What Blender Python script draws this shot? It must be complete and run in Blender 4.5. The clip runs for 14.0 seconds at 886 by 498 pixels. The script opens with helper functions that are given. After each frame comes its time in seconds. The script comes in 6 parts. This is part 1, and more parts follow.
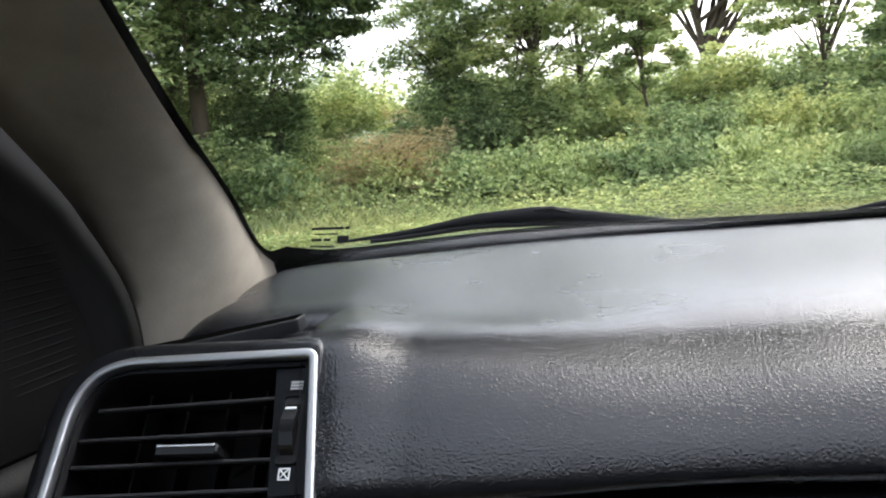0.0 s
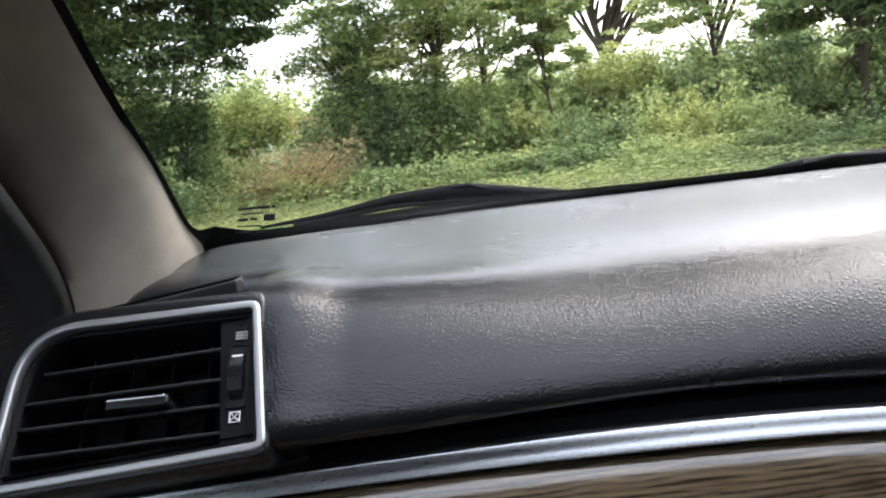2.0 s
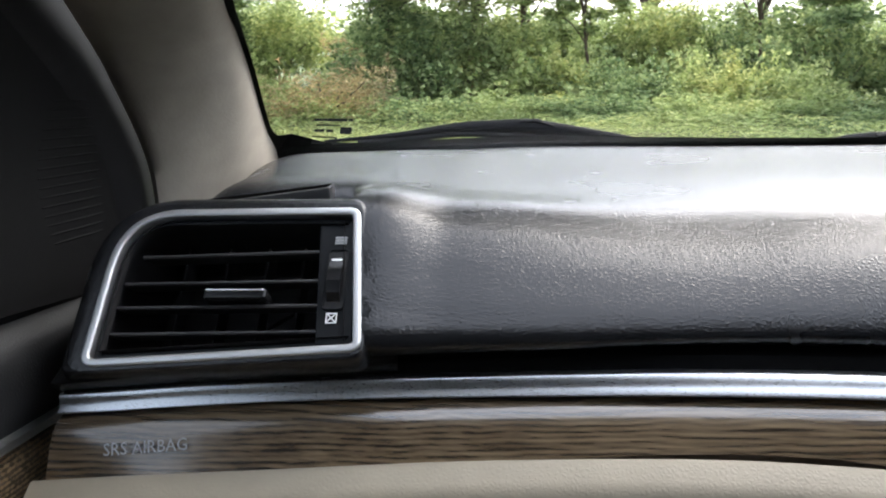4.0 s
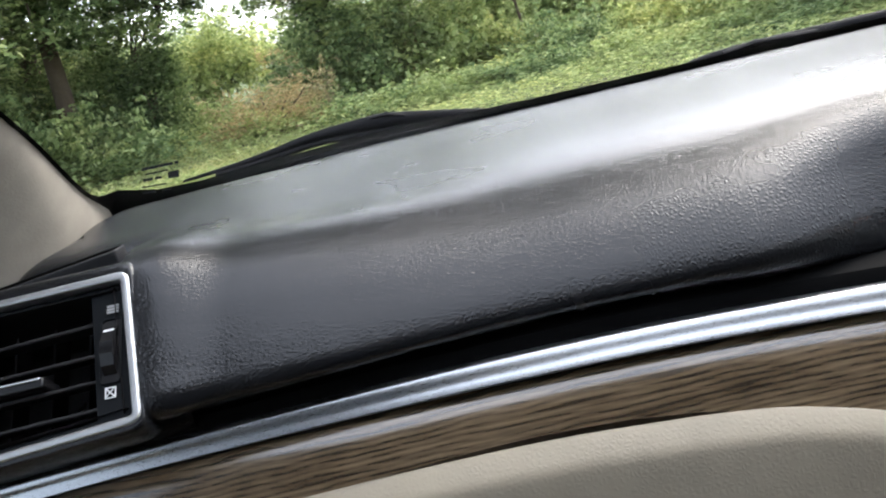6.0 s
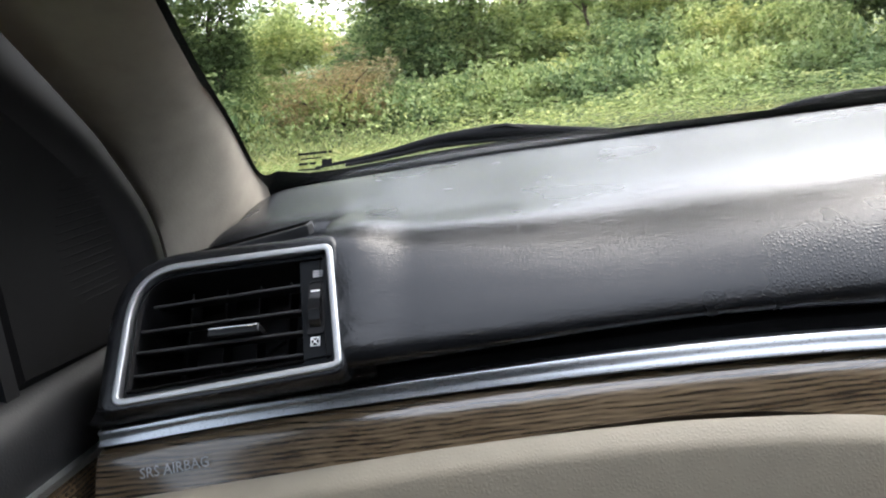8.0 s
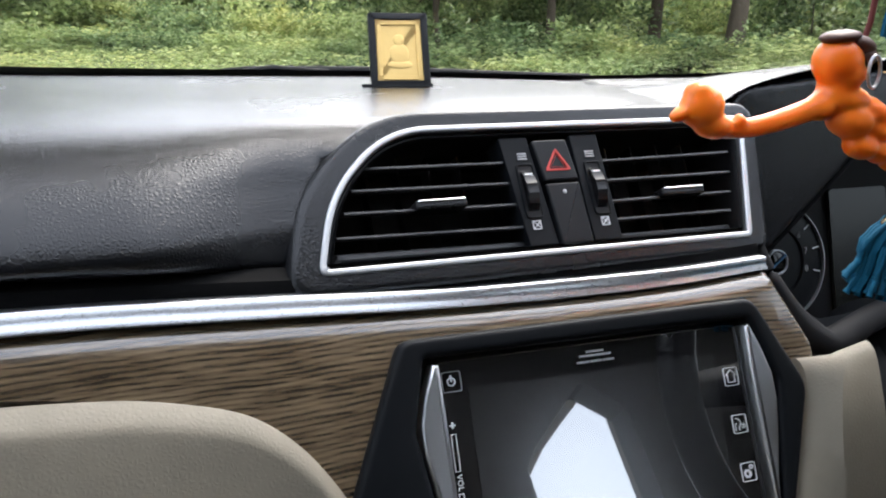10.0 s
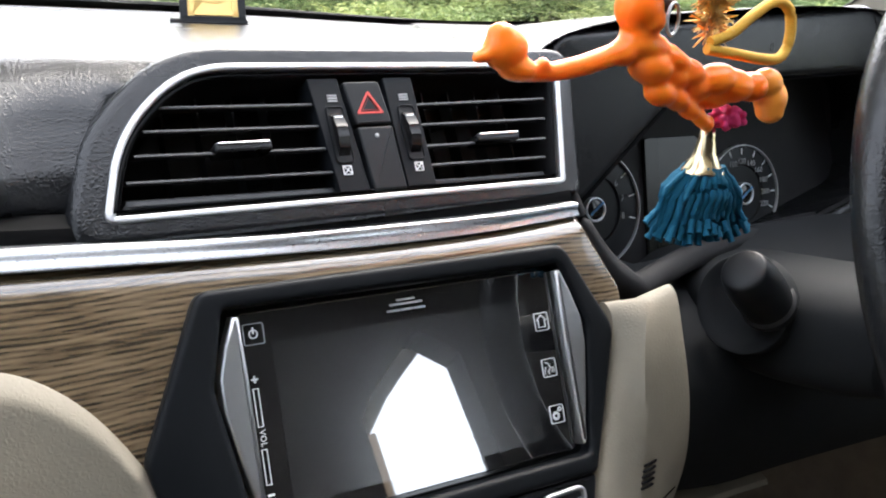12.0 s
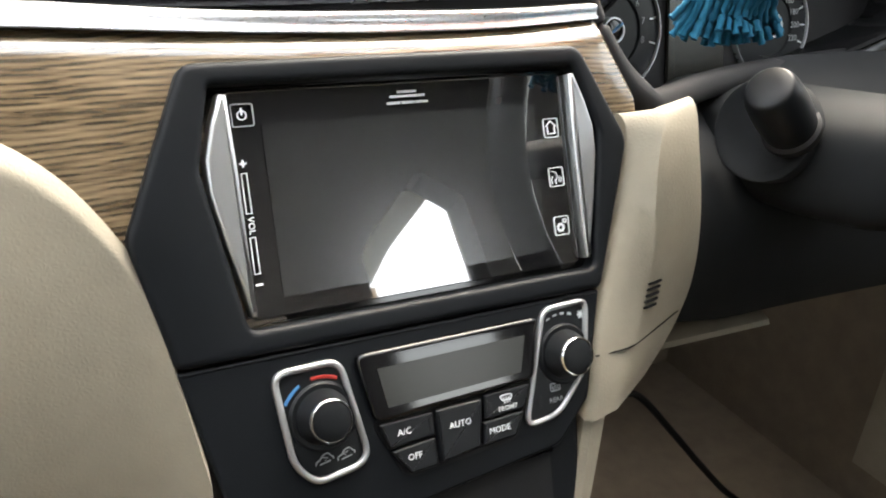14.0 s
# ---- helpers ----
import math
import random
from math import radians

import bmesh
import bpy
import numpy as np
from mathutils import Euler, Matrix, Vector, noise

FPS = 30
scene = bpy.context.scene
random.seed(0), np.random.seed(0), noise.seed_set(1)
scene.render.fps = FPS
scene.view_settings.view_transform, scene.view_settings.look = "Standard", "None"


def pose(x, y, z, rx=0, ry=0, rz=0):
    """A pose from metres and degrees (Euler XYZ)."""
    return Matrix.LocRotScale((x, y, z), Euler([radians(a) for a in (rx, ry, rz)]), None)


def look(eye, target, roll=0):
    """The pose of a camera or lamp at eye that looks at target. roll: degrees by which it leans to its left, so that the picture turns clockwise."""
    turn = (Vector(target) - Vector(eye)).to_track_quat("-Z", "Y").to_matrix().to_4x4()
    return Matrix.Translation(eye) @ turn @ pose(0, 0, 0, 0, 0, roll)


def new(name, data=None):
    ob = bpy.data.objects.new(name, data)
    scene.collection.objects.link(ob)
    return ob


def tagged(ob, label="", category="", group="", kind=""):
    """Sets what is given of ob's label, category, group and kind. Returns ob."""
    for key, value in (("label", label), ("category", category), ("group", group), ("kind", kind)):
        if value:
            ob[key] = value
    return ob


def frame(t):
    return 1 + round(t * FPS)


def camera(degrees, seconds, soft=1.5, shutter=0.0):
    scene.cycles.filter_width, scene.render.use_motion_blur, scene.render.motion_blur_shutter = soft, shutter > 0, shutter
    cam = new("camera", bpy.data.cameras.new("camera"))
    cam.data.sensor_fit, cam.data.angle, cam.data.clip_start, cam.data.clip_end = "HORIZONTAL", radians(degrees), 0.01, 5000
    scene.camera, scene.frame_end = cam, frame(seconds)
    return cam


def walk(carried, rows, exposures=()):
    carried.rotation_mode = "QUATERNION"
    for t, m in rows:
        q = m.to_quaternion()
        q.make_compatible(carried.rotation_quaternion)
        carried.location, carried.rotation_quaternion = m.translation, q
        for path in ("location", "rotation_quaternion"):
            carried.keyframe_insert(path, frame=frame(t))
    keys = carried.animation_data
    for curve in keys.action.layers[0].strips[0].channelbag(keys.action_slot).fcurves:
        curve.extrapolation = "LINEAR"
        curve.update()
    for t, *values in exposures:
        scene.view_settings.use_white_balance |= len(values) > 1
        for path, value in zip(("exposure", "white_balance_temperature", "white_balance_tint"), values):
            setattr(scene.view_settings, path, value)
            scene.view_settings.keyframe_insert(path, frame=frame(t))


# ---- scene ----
cam = camera(54.2, 14.0, 2.0)
EXPOSURES = [(0, 2.3, 6500, 10), (2.2, 2.25, 6500, 10), (4.4, 2.45, 6500, 10), (5.5, 2.3, 6500, 10), (7.2, 2.65, 6500, 10), (9.3, 2.25, 6500, 10), (10.0, 2.4, 6500, 10), (11.0, 2.8, 6550, 10), (12.5, 3.2, 6900, 10), (14, 3.9, 7500, 8)]
PATH = [
    (0, (-0.384, -0.355, 1.209), (-0.812, 1.589, 1.014), -5.7),
    (0.5, (-0.422, -0.359, 1.211), (-0.614, 1.624, 1.041), -7.0),
    (1, (-0.363, -0.369, 1.203), (-0.481, 1.621, 1.035), -8.2),
    (1.5, (-0.343, -0.359, 1.198), (-0.505, 1.627, 1.028), -9.2),
    (2, (-0.391, -0.388, 1.184), (-0.62, 1.589, 0.981), -7.9),
    (2.1, (-0.403, -0.395, 1.178), (-0.642, 1.58, 0.969), -7.5),
    (2.2, (-0.408, -0.393, 1.176), (-0.659, 1.577, 0.936), -6.2),
    (4.3, (-0.435, -0.399, 1.184), (-0.704, 1.548, 0.814), -1.7),
    (4.5, (-0.408, -0.369, 1.189), (-0.656, 1.578, 0.803), -6.0),
    (5, (-0.339, -0.368, 1.193), (-0.544, 1.579, 0.786), -10.6),
    (5.5, (-0.322, -0.36, 1.188), (-0.51, 1.586, 0.764), -13.4),
    (6, (-0.33, -0.371, 1.182), (-0.574, 1.575, 0.792), -14.6),
    (6.5, (-0.366, -0.44, 1.198), (-0.746, 1.489, 0.831), -12.7),
    (7, (-0.389, -0.463, 1.209), (-0.857, 1.453, 0.876), -11.5),
    (7.2, (-0.389, -0.476, 1.213), (-0.873, 1.435, 0.879), -11.3),
    (9.3, (-0.304, -0.411, 1.18), (-0.007, 1.52, 0.756), -2.0),
    (9.5, (-0.279, -0.407, 1.175), (0.126, 1.501, 0.732), -1.3),
    (10, (-0.24, -0.402, 1.173), (0.424, 1.418, 0.678), 0.4),
    (10.5, (-0.226, -0.401, 1.174), (0.589, 1.346, 0.644), 1.4),
    (11, (-0.215, -0.402, 1.171), (0.689, 1.29, 0.607), 2.2),
    (11.5, (-0.21, -0.398, 1.167), (0.741, 1.262, 0.584), 2.8),
    (12, (-0.211, -0.398, 1.167), (0.749, 1.252, 0.572), 2.9),
    (12.5, (-0.21, -0.397, 1.165), (0.75, 1.242, 0.54), 3.2),
    (13, (-0.211, -0.397, 1.16), (0.74, 1.218, 0.459), 3.8),
    (13.5, (-0.207, -0.393, 1.141), (0.724, 1.194, 0.356), 4.4),
    (14, (-0.201, -0.389, 1.12), (0.714, 1.162, 0.249), 5.3),
]
walk(cam, [(t, look(eye, target, roll)) for t, eye, target, roll in PATH], EXPOSURES)

# ---- light ----
world = bpy.data.worlds.new("sky")
scene.world = world
world.use_nodes = True
wn = world.node_tree.nodes
sky = wn.new("ShaderNodeTexSky")
sky.sky_type = "NISHITA"
sky.sun_disc = False
sky.sun_elevation = radians(52)
sky.sun_rotation = radians(36)
sky.air_density, sky.dust_density, sky.ozone_density = 1.0, 4.0, 1.0
wn["Background"].inputs["Strength"].default_value = 0.15
pale = wn.new("ShaderNodeHueSaturation")
pale.inputs["Saturation"].default_value = 0.65
world.node_tree.links.new(sky.outputs["Color"], pale.inputs["Color"])
cloud = wn.new("ShaderNodeMixRGB")
cloud.inputs["Fac"].default_value = 0.35
cloud.inputs["Color2"].default_value = (5.4, 5.8, 6.4, 1)
world.node_tree.links.new(pale.outputs["Color"], cloud.inputs["Color1"])
world.node_tree.links.new(cloud.outputs["Color"], wn["Background"].inputs["Color"])
sun_data = bpy.data.lights.new("sun", "SUN")
sun_data.energy, sun_data.angle, sun_data.color = 0.75, radians(50), (1.0, 0.98, 0.94)
sun = new("sun", sun_data)
sun.matrix_world = look((0, 0, 0), (-0.36, -0.50, -0.79))


# ---- materials ----
def mat(name, colour=(0.5, 0.5, 0.5), rough=0.5, metal=0.0, spec=0.5):
    m = bpy.data.materials.new(name)
    m.use_nodes = True
    b = m.node_tree.nodes["Principled BSDF"]
    b.inputs["Base Color"].default_value = (*colour, 1)
    b.inputs["Roughness"].default_value = rough
    b.inputs["Metallic"].default_value = metal
    b.inputs["Specular IOR Level"].default_value = spec
    return m


class Net:
    """Short hand for adding nodes to a material."""

    def __init__(self, m):
        self.m, self.t = m, m.node_tree
        self.b = self.t.nodes["Principled BSDF"]

    def add(self, kind, **inputs):
        n = self.t.nodes.new(kind)
        for k, v in inputs.items():
            n.inputs[k.replace("_", " ")].default_value = v
        return n

    def link(self, a, b):
        self.t.links.new(a, b)

    def coords(self, scale=(1, 1, 1), which="Object"):
        tc, mp = self.add("ShaderNodeTexCoord"), self.add("ShaderNodeMapping")
        mp.inputs["Scale"].default_value = scale
        self.link(tc.outputs[which], mp.inputs["Vector"])
        return mp.outputs["Vector"]

    def noise(self, vec, scale, detail=4.0, rough=0.55):
        n = self.add("ShaderNodeTexNoise", Scale=scale, Detail=detail, Roughness=rough)
        self.link(vec, n.inputs["Vector"])
        return n.outputs["Fac"]

    def ramp(self, fac, *stops):
        r = self.add("ShaderNodeValToRGB")
        e = r.color_ramp.elements
        while len(e) < len(stops):
            e.new(0.5)
        for el, (p, c) in zip(e, stops):
            el.position, el.color = p, (*c, 1)
        self.link(fac, r.inputs["Fac"])
        return r.outputs["Color"]

    def span(self, fac, a, b):
        r = self.add("ShaderNodeMapRange")
        r.inputs["To Min"].default_value, r.inputs["To Max"].default_value = a, b
        self.link(fac, r.inputs["Value"])
        return r.outputs["Result"]

    def bump(self, height, strength, distance):
        n = self.add("ShaderNodeBump", Strength=strength, Distance=distance)
        self.link(height, n.inputs["Height"])
        old = self.b.inputs["Normal"].links
        if old:
            self.link(old[0].from_socket, n.inputs["Normal"])
        self.link(n.outputs["Normal"], self.b.inputs["Normal"])


def leather(name, colour, rough, cell, depth, spec=0.5, vary=0.2):
    m = mat(name, colour, rough, 0, spec)
    n = Net(m)
    v = n.coords()
    # pebbled skin: rounded cells of uneven size between fine valleys
    wobble = n.add("ShaderNodeTexNoise", Scale=cell * 0.9, Detail=1.0)
    n.link(v, wobble.inputs["Vector"])
    shift = n.add("ShaderNodeMixRGB", Fac=0.0008)
    shift.blend_type = "LINEAR_LIGHT"
    n.link(v, shift.inputs["Color1"])
    n.link(wobble.outputs["Color"], shift.inputs["Color2"])
    cells = n.add("ShaderNodeTexVoronoi", Scale=cell)
    cells.feature = "DISTANCE_TO_EDGE"
    n.link(shift.outputs["Color"], cells.inputs["Vector"])
    dome = n.add("ShaderNodeMapRange")
    dome.interpolation_type = "SMOOTHSTEP"
    dome.inputs["From Max"].default_value = 0.48
    n.link(cells.outputs["Distance"], dome.inputs["Value"])
    n.bump(dome.outputs["Result"], 1.0, depth)
    n.link(n.span(n.noise(v, 9.0), rough - 0.03, rough + 0.04), n.b.inputs["Roughness"])
    fine = n.noise(v, 60.0, 6)
    dark, light = [tuple(c * k for c in colour) for k in (1 - vary, 1 + vary)]
    n.link(n.ramp(fine, (0.3, dark), (0.7, light)), n.b.inputs["Base Color"])
    return m


def plastic(name, colour, rough, grain=900.0, depth=0.00012, spec=0.5):
    m = mat(name, colour, rough, 0, spec)
    n = Net(m)
    v = n.coords()
    n.bump(n.noise(v, grain, 2), 0.5, depth)
    n.link(n.span(n.noise(v, 12.0), rough - 0.05, rough + 0.06), n.b.inputs["Roughness"])
    dark, light = [tuple(c * k for c in colour) for k in (0.9, 1.1)]
    n.link(n.ramp(n.noise(v, 35.0, 6), (0.3, dark), (0.7, light)), n.b.inputs["Base Color"])
    return m


def metal(name, colour, rough, brushed=(1, 1, 1)):
    m = mat(name, colour, rough, 1.0)
    n = Net(m)
    v = n.coords(brushed)
    n.link(n.span(n.noise(v, 400.0, 3), rough - 0.06, rough + 0.08), n.b.inputs["Roughness"])
    n.bump(n.noise(v, 700.0, 2), 0.15, 0.00005)
    return m


PAD = leather("black_grained_dash_skin", (0.0078, 0.0083, 0.0094), 0.26, 430.0, 0.00014, 0.46)
DOORSKIN = leather("black_grained_door_skin", (0.0060, 0.0064, 0.0072), 0.48, 420.0, 0.00007, 0.22)
BLACK = plastic("satin_black_plastic", (0.0052, 0.0060, 0.0072), 0.4, 900.0, 0.00012, 0.23)
FASCIA = plastic("charcoal_fascia_plastic", (0.0043, 0.0053, 0.0067), 0.46, 900.0, 0.00012, 0.15)
DEEP = plastic("dull_black_plastic", (0.010, 0.010, 0.011), 0.6, 900.0, 0.00012, 0.25)
GLOSS = mat("piano_black", (0.004, 0.004, 0.0045), 0.07)
SILVER = metal("satin_silver_paint", (0.50, 0.51, 0.52), 0.45, (1, 8, 8))
BRIGHT = metal("bright_silver_paint", (0.56, 0.585, 0.615), 0.28, (1, 8, 8))
BLADE = mat("satin_silver_blade", (0.62, 0.63, 0.64), 0.33, 1.0)
CHROME = metal("chrome", (0.8, 0.81, 0.82), 0.1)
BEIGE = leather("beige_soft_plastic", (0.250, 0.221, 0.172), 0.55, 380.0, 0.00009, 0.35, 0.05)
HEADLINER = plastic("grey_beige_headliner", (0.32, 0.30, 0.265), 0.95, 400.0, 0.0006, 0.1)
PILLAR = plastic("beige_pillar_fabric", (0.36, 0.325, 0.272), 0.85, 500.0, 0.0004, 0.2)
RUBBER = plastic("black_rubber", (0.005, 0.005, 0.0055), 0.6, 900.0, 0.00012, 0.12)
SAIL = plastic("dull_black_moulding", (0.0030, 0.0030, 0.0032), 0.65, 900.0, 0.0001, 0.07)
KNEE = plastic("matt_charcoal_moulding", (0.0078, 0.0090, 0.0103), 0.75, 900.0, 0.0001, 0.22)
REAR_DARK = plastic("charcoal_light_stop", (0.022, 0.021, 0.020), 0.95, 300.0, 0.0008, 0.1)
VOID = mat("unlit_slot", (0.002, 0.002, 0.002), 1.0, 0, 0.0)
WHEEL = plastic("polished_black_plastic", (0.006, 0.006, 0.0065), 0.26, 900.0, 0.00005, 0.35)
SLAT = plastic("matt_black_blade", (0.014, 0.0145, 0.016), 0.42, 900.0, 0.0001, 0.5)
WHITE = mat("white_print", (0.72, 0.74, 0.75), 0.5)
GREYPRINT = mat("grey_print", (0.30, 0.31, 0.32), 0.5)
REDPRINT = mat("red_print", (0.50, 0.045, 0.035), 0.4)
BLUEPRINT = mat("blue_print", (0.045, 0.17, 0.36), 0.4)
CARPET = plastic("brown_carpet", (0.19, 0.155, 0.12), 0.95, 300.0, 0.002, 0.1)
FRIT = plastic("black_enamel", (0.004, 0.004, 0.004), 0.6, 900.0, 0.0001, 0.1)

WOOD = mat("zebra_wood_veneer", rough=0.27)
n = Net(WOOD)
# thin wavy dark lines over a soft tone, with fine pores
wave = n.add("ShaderNodeTexWave", Scale=120.0, Distortion=17.0, Detail=3.0)
wave.inputs["Detail Scale"].default_value = 0.11
wave.inputs["Detail Roughness"].default_value = 0.55
wave.bands_direction = "Z"
n.link(n.coords((0.55, 0.4, 1.0)), wave.inputs["Vector"])
tone = n.noise(n.coords((4.5, 170.0, 170.0)), 2.0, 5, 0.7)
pores = n.noise(n.coords((25.0, 900.0, 900.0)), 1.0, 2)
mix = n.add("ShaderNodeMixRGB", Fac=0.83)
n.link(wave.outputs["Fac"], mix.inputs["Color1"])
n.link(tone, mix.inputs["Color2"])
mix2 = n.add("ShaderNodeMixRGB", Fac=0.22)
n.link(mix.outputs["Color"], mix2.inputs["Color1"])
n.link(pores, mix2.inputs["Color2"])
streak = mix2.outputs["Color"]
n.link(n.ramp(streak, (0.35, (0.012, 0.0075, 0.004)), (0.43, (0.052, 0.035, 0.020)), (0.52, (0.105, 0.075, 0.045)), (0.66, (0.180, 0.135, 0.085))), n.b.inputs["Base Color"])
n.bump(streak, 0.2, 0.0003)
n.b.inputs["Coat Weight"].default_value = 1.0
n.b.inputs["Coat Roughness"].default_value = 0.14
n.b.inputs["Coat IOR"].default_value = 1.75

# both side panes are coloured dark to hold back light from the cabin
DIM_PANE = mat("dimmed_side_glass", (0.28, 0.30, 0.29), 0.0)
Net(DIM_PANE).b.inputs["Transmission Weight"].default_value = 1.0
Net(DIM_PANE).b.inputs["IOR"].default_value = 1.05
TINT = mat("tinted_side_glass", (0.16, 0.17, 0.17), 0.0)
Net(TINT).b.inputs["Transmission Weight"].default_value = 1.0
Net(TINT).b.inputs["IOR"].default_value = 1.05
GLASS = mat("windscreen_glass", (1, 1, 1), 0.0)
Net(GLASS).b.inputs["Transmission Weight"].default_value = 1.0
Net(GLASS).b.inputs["IOR"].default_value = 1.03
# pale diffuse film on the glass, imitating its hazy veil of glare
n = Net(GLASS)
veil = n.add("ShaderNodeBsdfDiffuse", Color=(0.55, 0.56, 0.56, 1))
film = n.add("ShaderNodeMixShader")
n.link(n.span(n.noise(n.coords(), 5.0, 5), 0.018, 0.050), film.inputs[0])
n.link(n.b.outputs["BSDF"], film.inputs[1])
n.link(veil.outputs["BSDF"], film.inputs[2])
n.link(film.outputs["Shader"], n.t.nodes["Material Output"].inputs["Surface"])
SCREEN = mat("display_glass", (0.006, 0.006, 0.0065), 0.03, 0, 0.9)
Net(SCREEN).b.inputs["IOR"].default_value = 2.2
LCD = mat("unlit_display", (0.010, 0.0105, 0.011), 0.32, 0, 0.5)
n = Net(LCD)
n.link(n.span(n.noise(n.coords(), 25.0), 0.19, 0.22), n.b.inputs["Roughness"])
n.b.inputs["Coat Weight"].default_value = 1.0
n.b.inputs["Coat Roughness"].default_value = 0.02
n.b.inputs["Coat IOR"].default_value = 3.0
n.b.inputs["IOR"].default_value = 1.9
GREYLCD = mat("unlit_grey_lcd", (0.013, 0.013, 0.011), 0.25, 0, 0.35)
GOLD = metal("gold_foil", (0.70, 0.50, 0.20), 0.55)
n = Net(GOLD)
n.bump(n.noise(n.coords(), 160.0, 3), 0.5, 0.0003)
ORANGE = mat("orange_moulded_plastic", (0.86, 0.16, 0.012), 0.32)
n = Net(ORANGE)
n.b.inputs["Subsurface Weight"].default_value = 0.35
n.b.inputs["Subsurface Radius"].default_value = (0.012, 0.004, 0.001)
n.b.inputs["Subsurface Scale"].default_value = 0.5
n.link(n.ramp(n.noise(n.coords(), 30.0), (0.3, (0.90, 0.150, 0.006)), (0.7, (0.96, 0.235, 0.016))), n.b.inputs["Base Color"])
AMBER = mat("pale_amber_plastic", (0.88, 0.30, 0.040), 0.35)
HAIR = mat("dark_brown_paint", (0.06, 0.018, 0.008), 0.5)
YARN = plastic("teal_wool", (0.006, 0.085, 0.15), 0.9, 900.0, 0.001, 0.2)
PINK = mat("pink_wool", (0.55, 0.03, 0.14), 0.9)
CORD = plastic("yellow_cord", (0.62, 0.34, 0.035), 0.8, 800.0, 0.0008)
THREAD = mat("dark_red_cord", (0.12, 0.02, 0.015), 0.8)


def leaf_mat(name, a, b, c):
    m = mat(name, b, 0.7, 0, 0.12)
    n = Net(m)
    g = n.add("ShaderNodeNewGeometry")
    col = n.ramp(g.outputs["Random Per Island"], (0.0, a), (0.5, b), (1.0, c))
    # drifts of yellower and duller growth
    drift = n.add("ShaderNodeMixRGB")
    drift.blend_type = "MULTIPLY"
    drift.inputs["Fac"].default_value = 1.0
    n.link(col, drift.inputs["Color1"])
    n.link(n.ramp(n.noise(n.coords(), 1.1, 4), (0.32, (0.62, 0.66, 0.72)), (0.5, (1.0, 0.98, 0.95)), (0.68, (1.28, 1.10, 1.0))), drift.inputs["Color2"])
    col = drift.outputs["Color"]
    n.link(col, n.b.inputs["Base Color"])
    tr = n.add("ShaderNodeBsdfTranslucent")
    n.link(col, tr.inputs["Color"])
    mx = n.add("ShaderNodeMixShader", Fac=0.42)
    n.link(n.b.outputs["BSDF"], mx.inputs[1])
    n.link(tr.outputs["BSDF"], mx.inputs[2])
    n.link(mx.outputs["Shader"], n.t.nodes["Material Output"].inputs["Surface"])
    return m


LEAF_DARK = leaf_mat("dark_leaves", (0.056, 0.088, 0.032), (0.130, 0.188, 0.074), (0.25, 0.325, 0.135))
LEAF_MID = leaf_mat("mid_green_leaves", (0.095, 0.145, 0.060), (0.205, 0.285, 0.122), (0.37, 0.455, 0.220))
LEAF_LIGHT = leaf_mat("light_green_leaves", (0.155, 0.215, 0.078), (0.320, 0.400, 0.160), (0.50, 0.57, 0.27))
LEAF_DRY = leaf_mat("dry_brown_stalks", (0.22, 0.20, 0.10), (0.36, 0.31, 0.17), (0.50, 0.44, 0.26))
GRASS = leaf_mat("grass_blades", (0.15, 0.19, 0.074), (0.285, 0.325, 0.138), (0.46, 0.48, 0.25))
BARK = plastic("grey_brown_bark", (0.09, 0.07, 0.05), 0.9, 25.0, 0.02, 0.2)
SOIL = mat("weedy_soil", (0.07, 0.1, 0.035), 0.95)
n = Net(SOIL)
n.link(n.ramp(n.noise(n.coords(), 1.3, 8), (0.3, (0.045, 0.070, 0.025)), (0.55, (0.10, 0.13, 0.05)), (0.75, (0.17, 0.14, 0.08))), n.b.inputs["Base Color"])
n.bump(n.noise(n.coords(), 14.0, 6), 1.0, 0.1)


# ---- building helpers ----
def thing(name, place=(0, 0, 0), label="", category="", group="", kind=""):
    ob = new(name)
    ob.empty_display_size = 0.02
    ob.location = place
    bpy.context.view_layer.update()
    return tagged(ob, label, category, group, kind)


def as_object(name, me, material, parent=None, label="", angle=38, m=None):
    if material:
        me.materials.append(material)
    bm = bmesh.new()
    bm.from_mesh(me)
    bmesh.ops.recalc_face_normals(bm, faces=bm.faces)
    for f in bm.faces:
        f.smooth = True
    for e in bm.edges:
        e.smooth = len(e.link_faces) == 2 and e.calc_face_angle(0) < radians(angle)
    bm.to_mesh(me)
    bm.free()
    ob = new(name, me)
    if m is not None:
        ob.matrix_world = m
    if parent:
        bpy.context.view_layer.update()
        ob.parent = parent
        ob.matrix_parent_inverse = parent.matrix_world.inverted()
    if label:
        ob["label"] = label
    return ob


def part(name, bm, material, parent=None, label="", angle=38, m=None):
    me = bpy.data.meshes.new(name)
    bm.to_mesh(me)
    bm.free()
    return as_object(name, me, material, parent, label, angle, m)


def catmull(pts, steps):
    """A smooth line through the points, with that many steps between neighbours."""
    p = [Vector(q) for q in pts]
    p = [p[0] * 2 - p[1]] + p + [p[-1] * 2 - p[-2]]
    out = []
    for a, b, c, d in zip(p, p[1:], p[2:], p[3:]):
        for i in range(steps):
            t = i / steps
            out.append(0.5 * (2 * b + (c - a) * t + (2 * a - 5 * b + 4 * c - d) * t * t + (3 * b - a - 3 * c + d) * t ** 3))
    return out + [p[-2]]


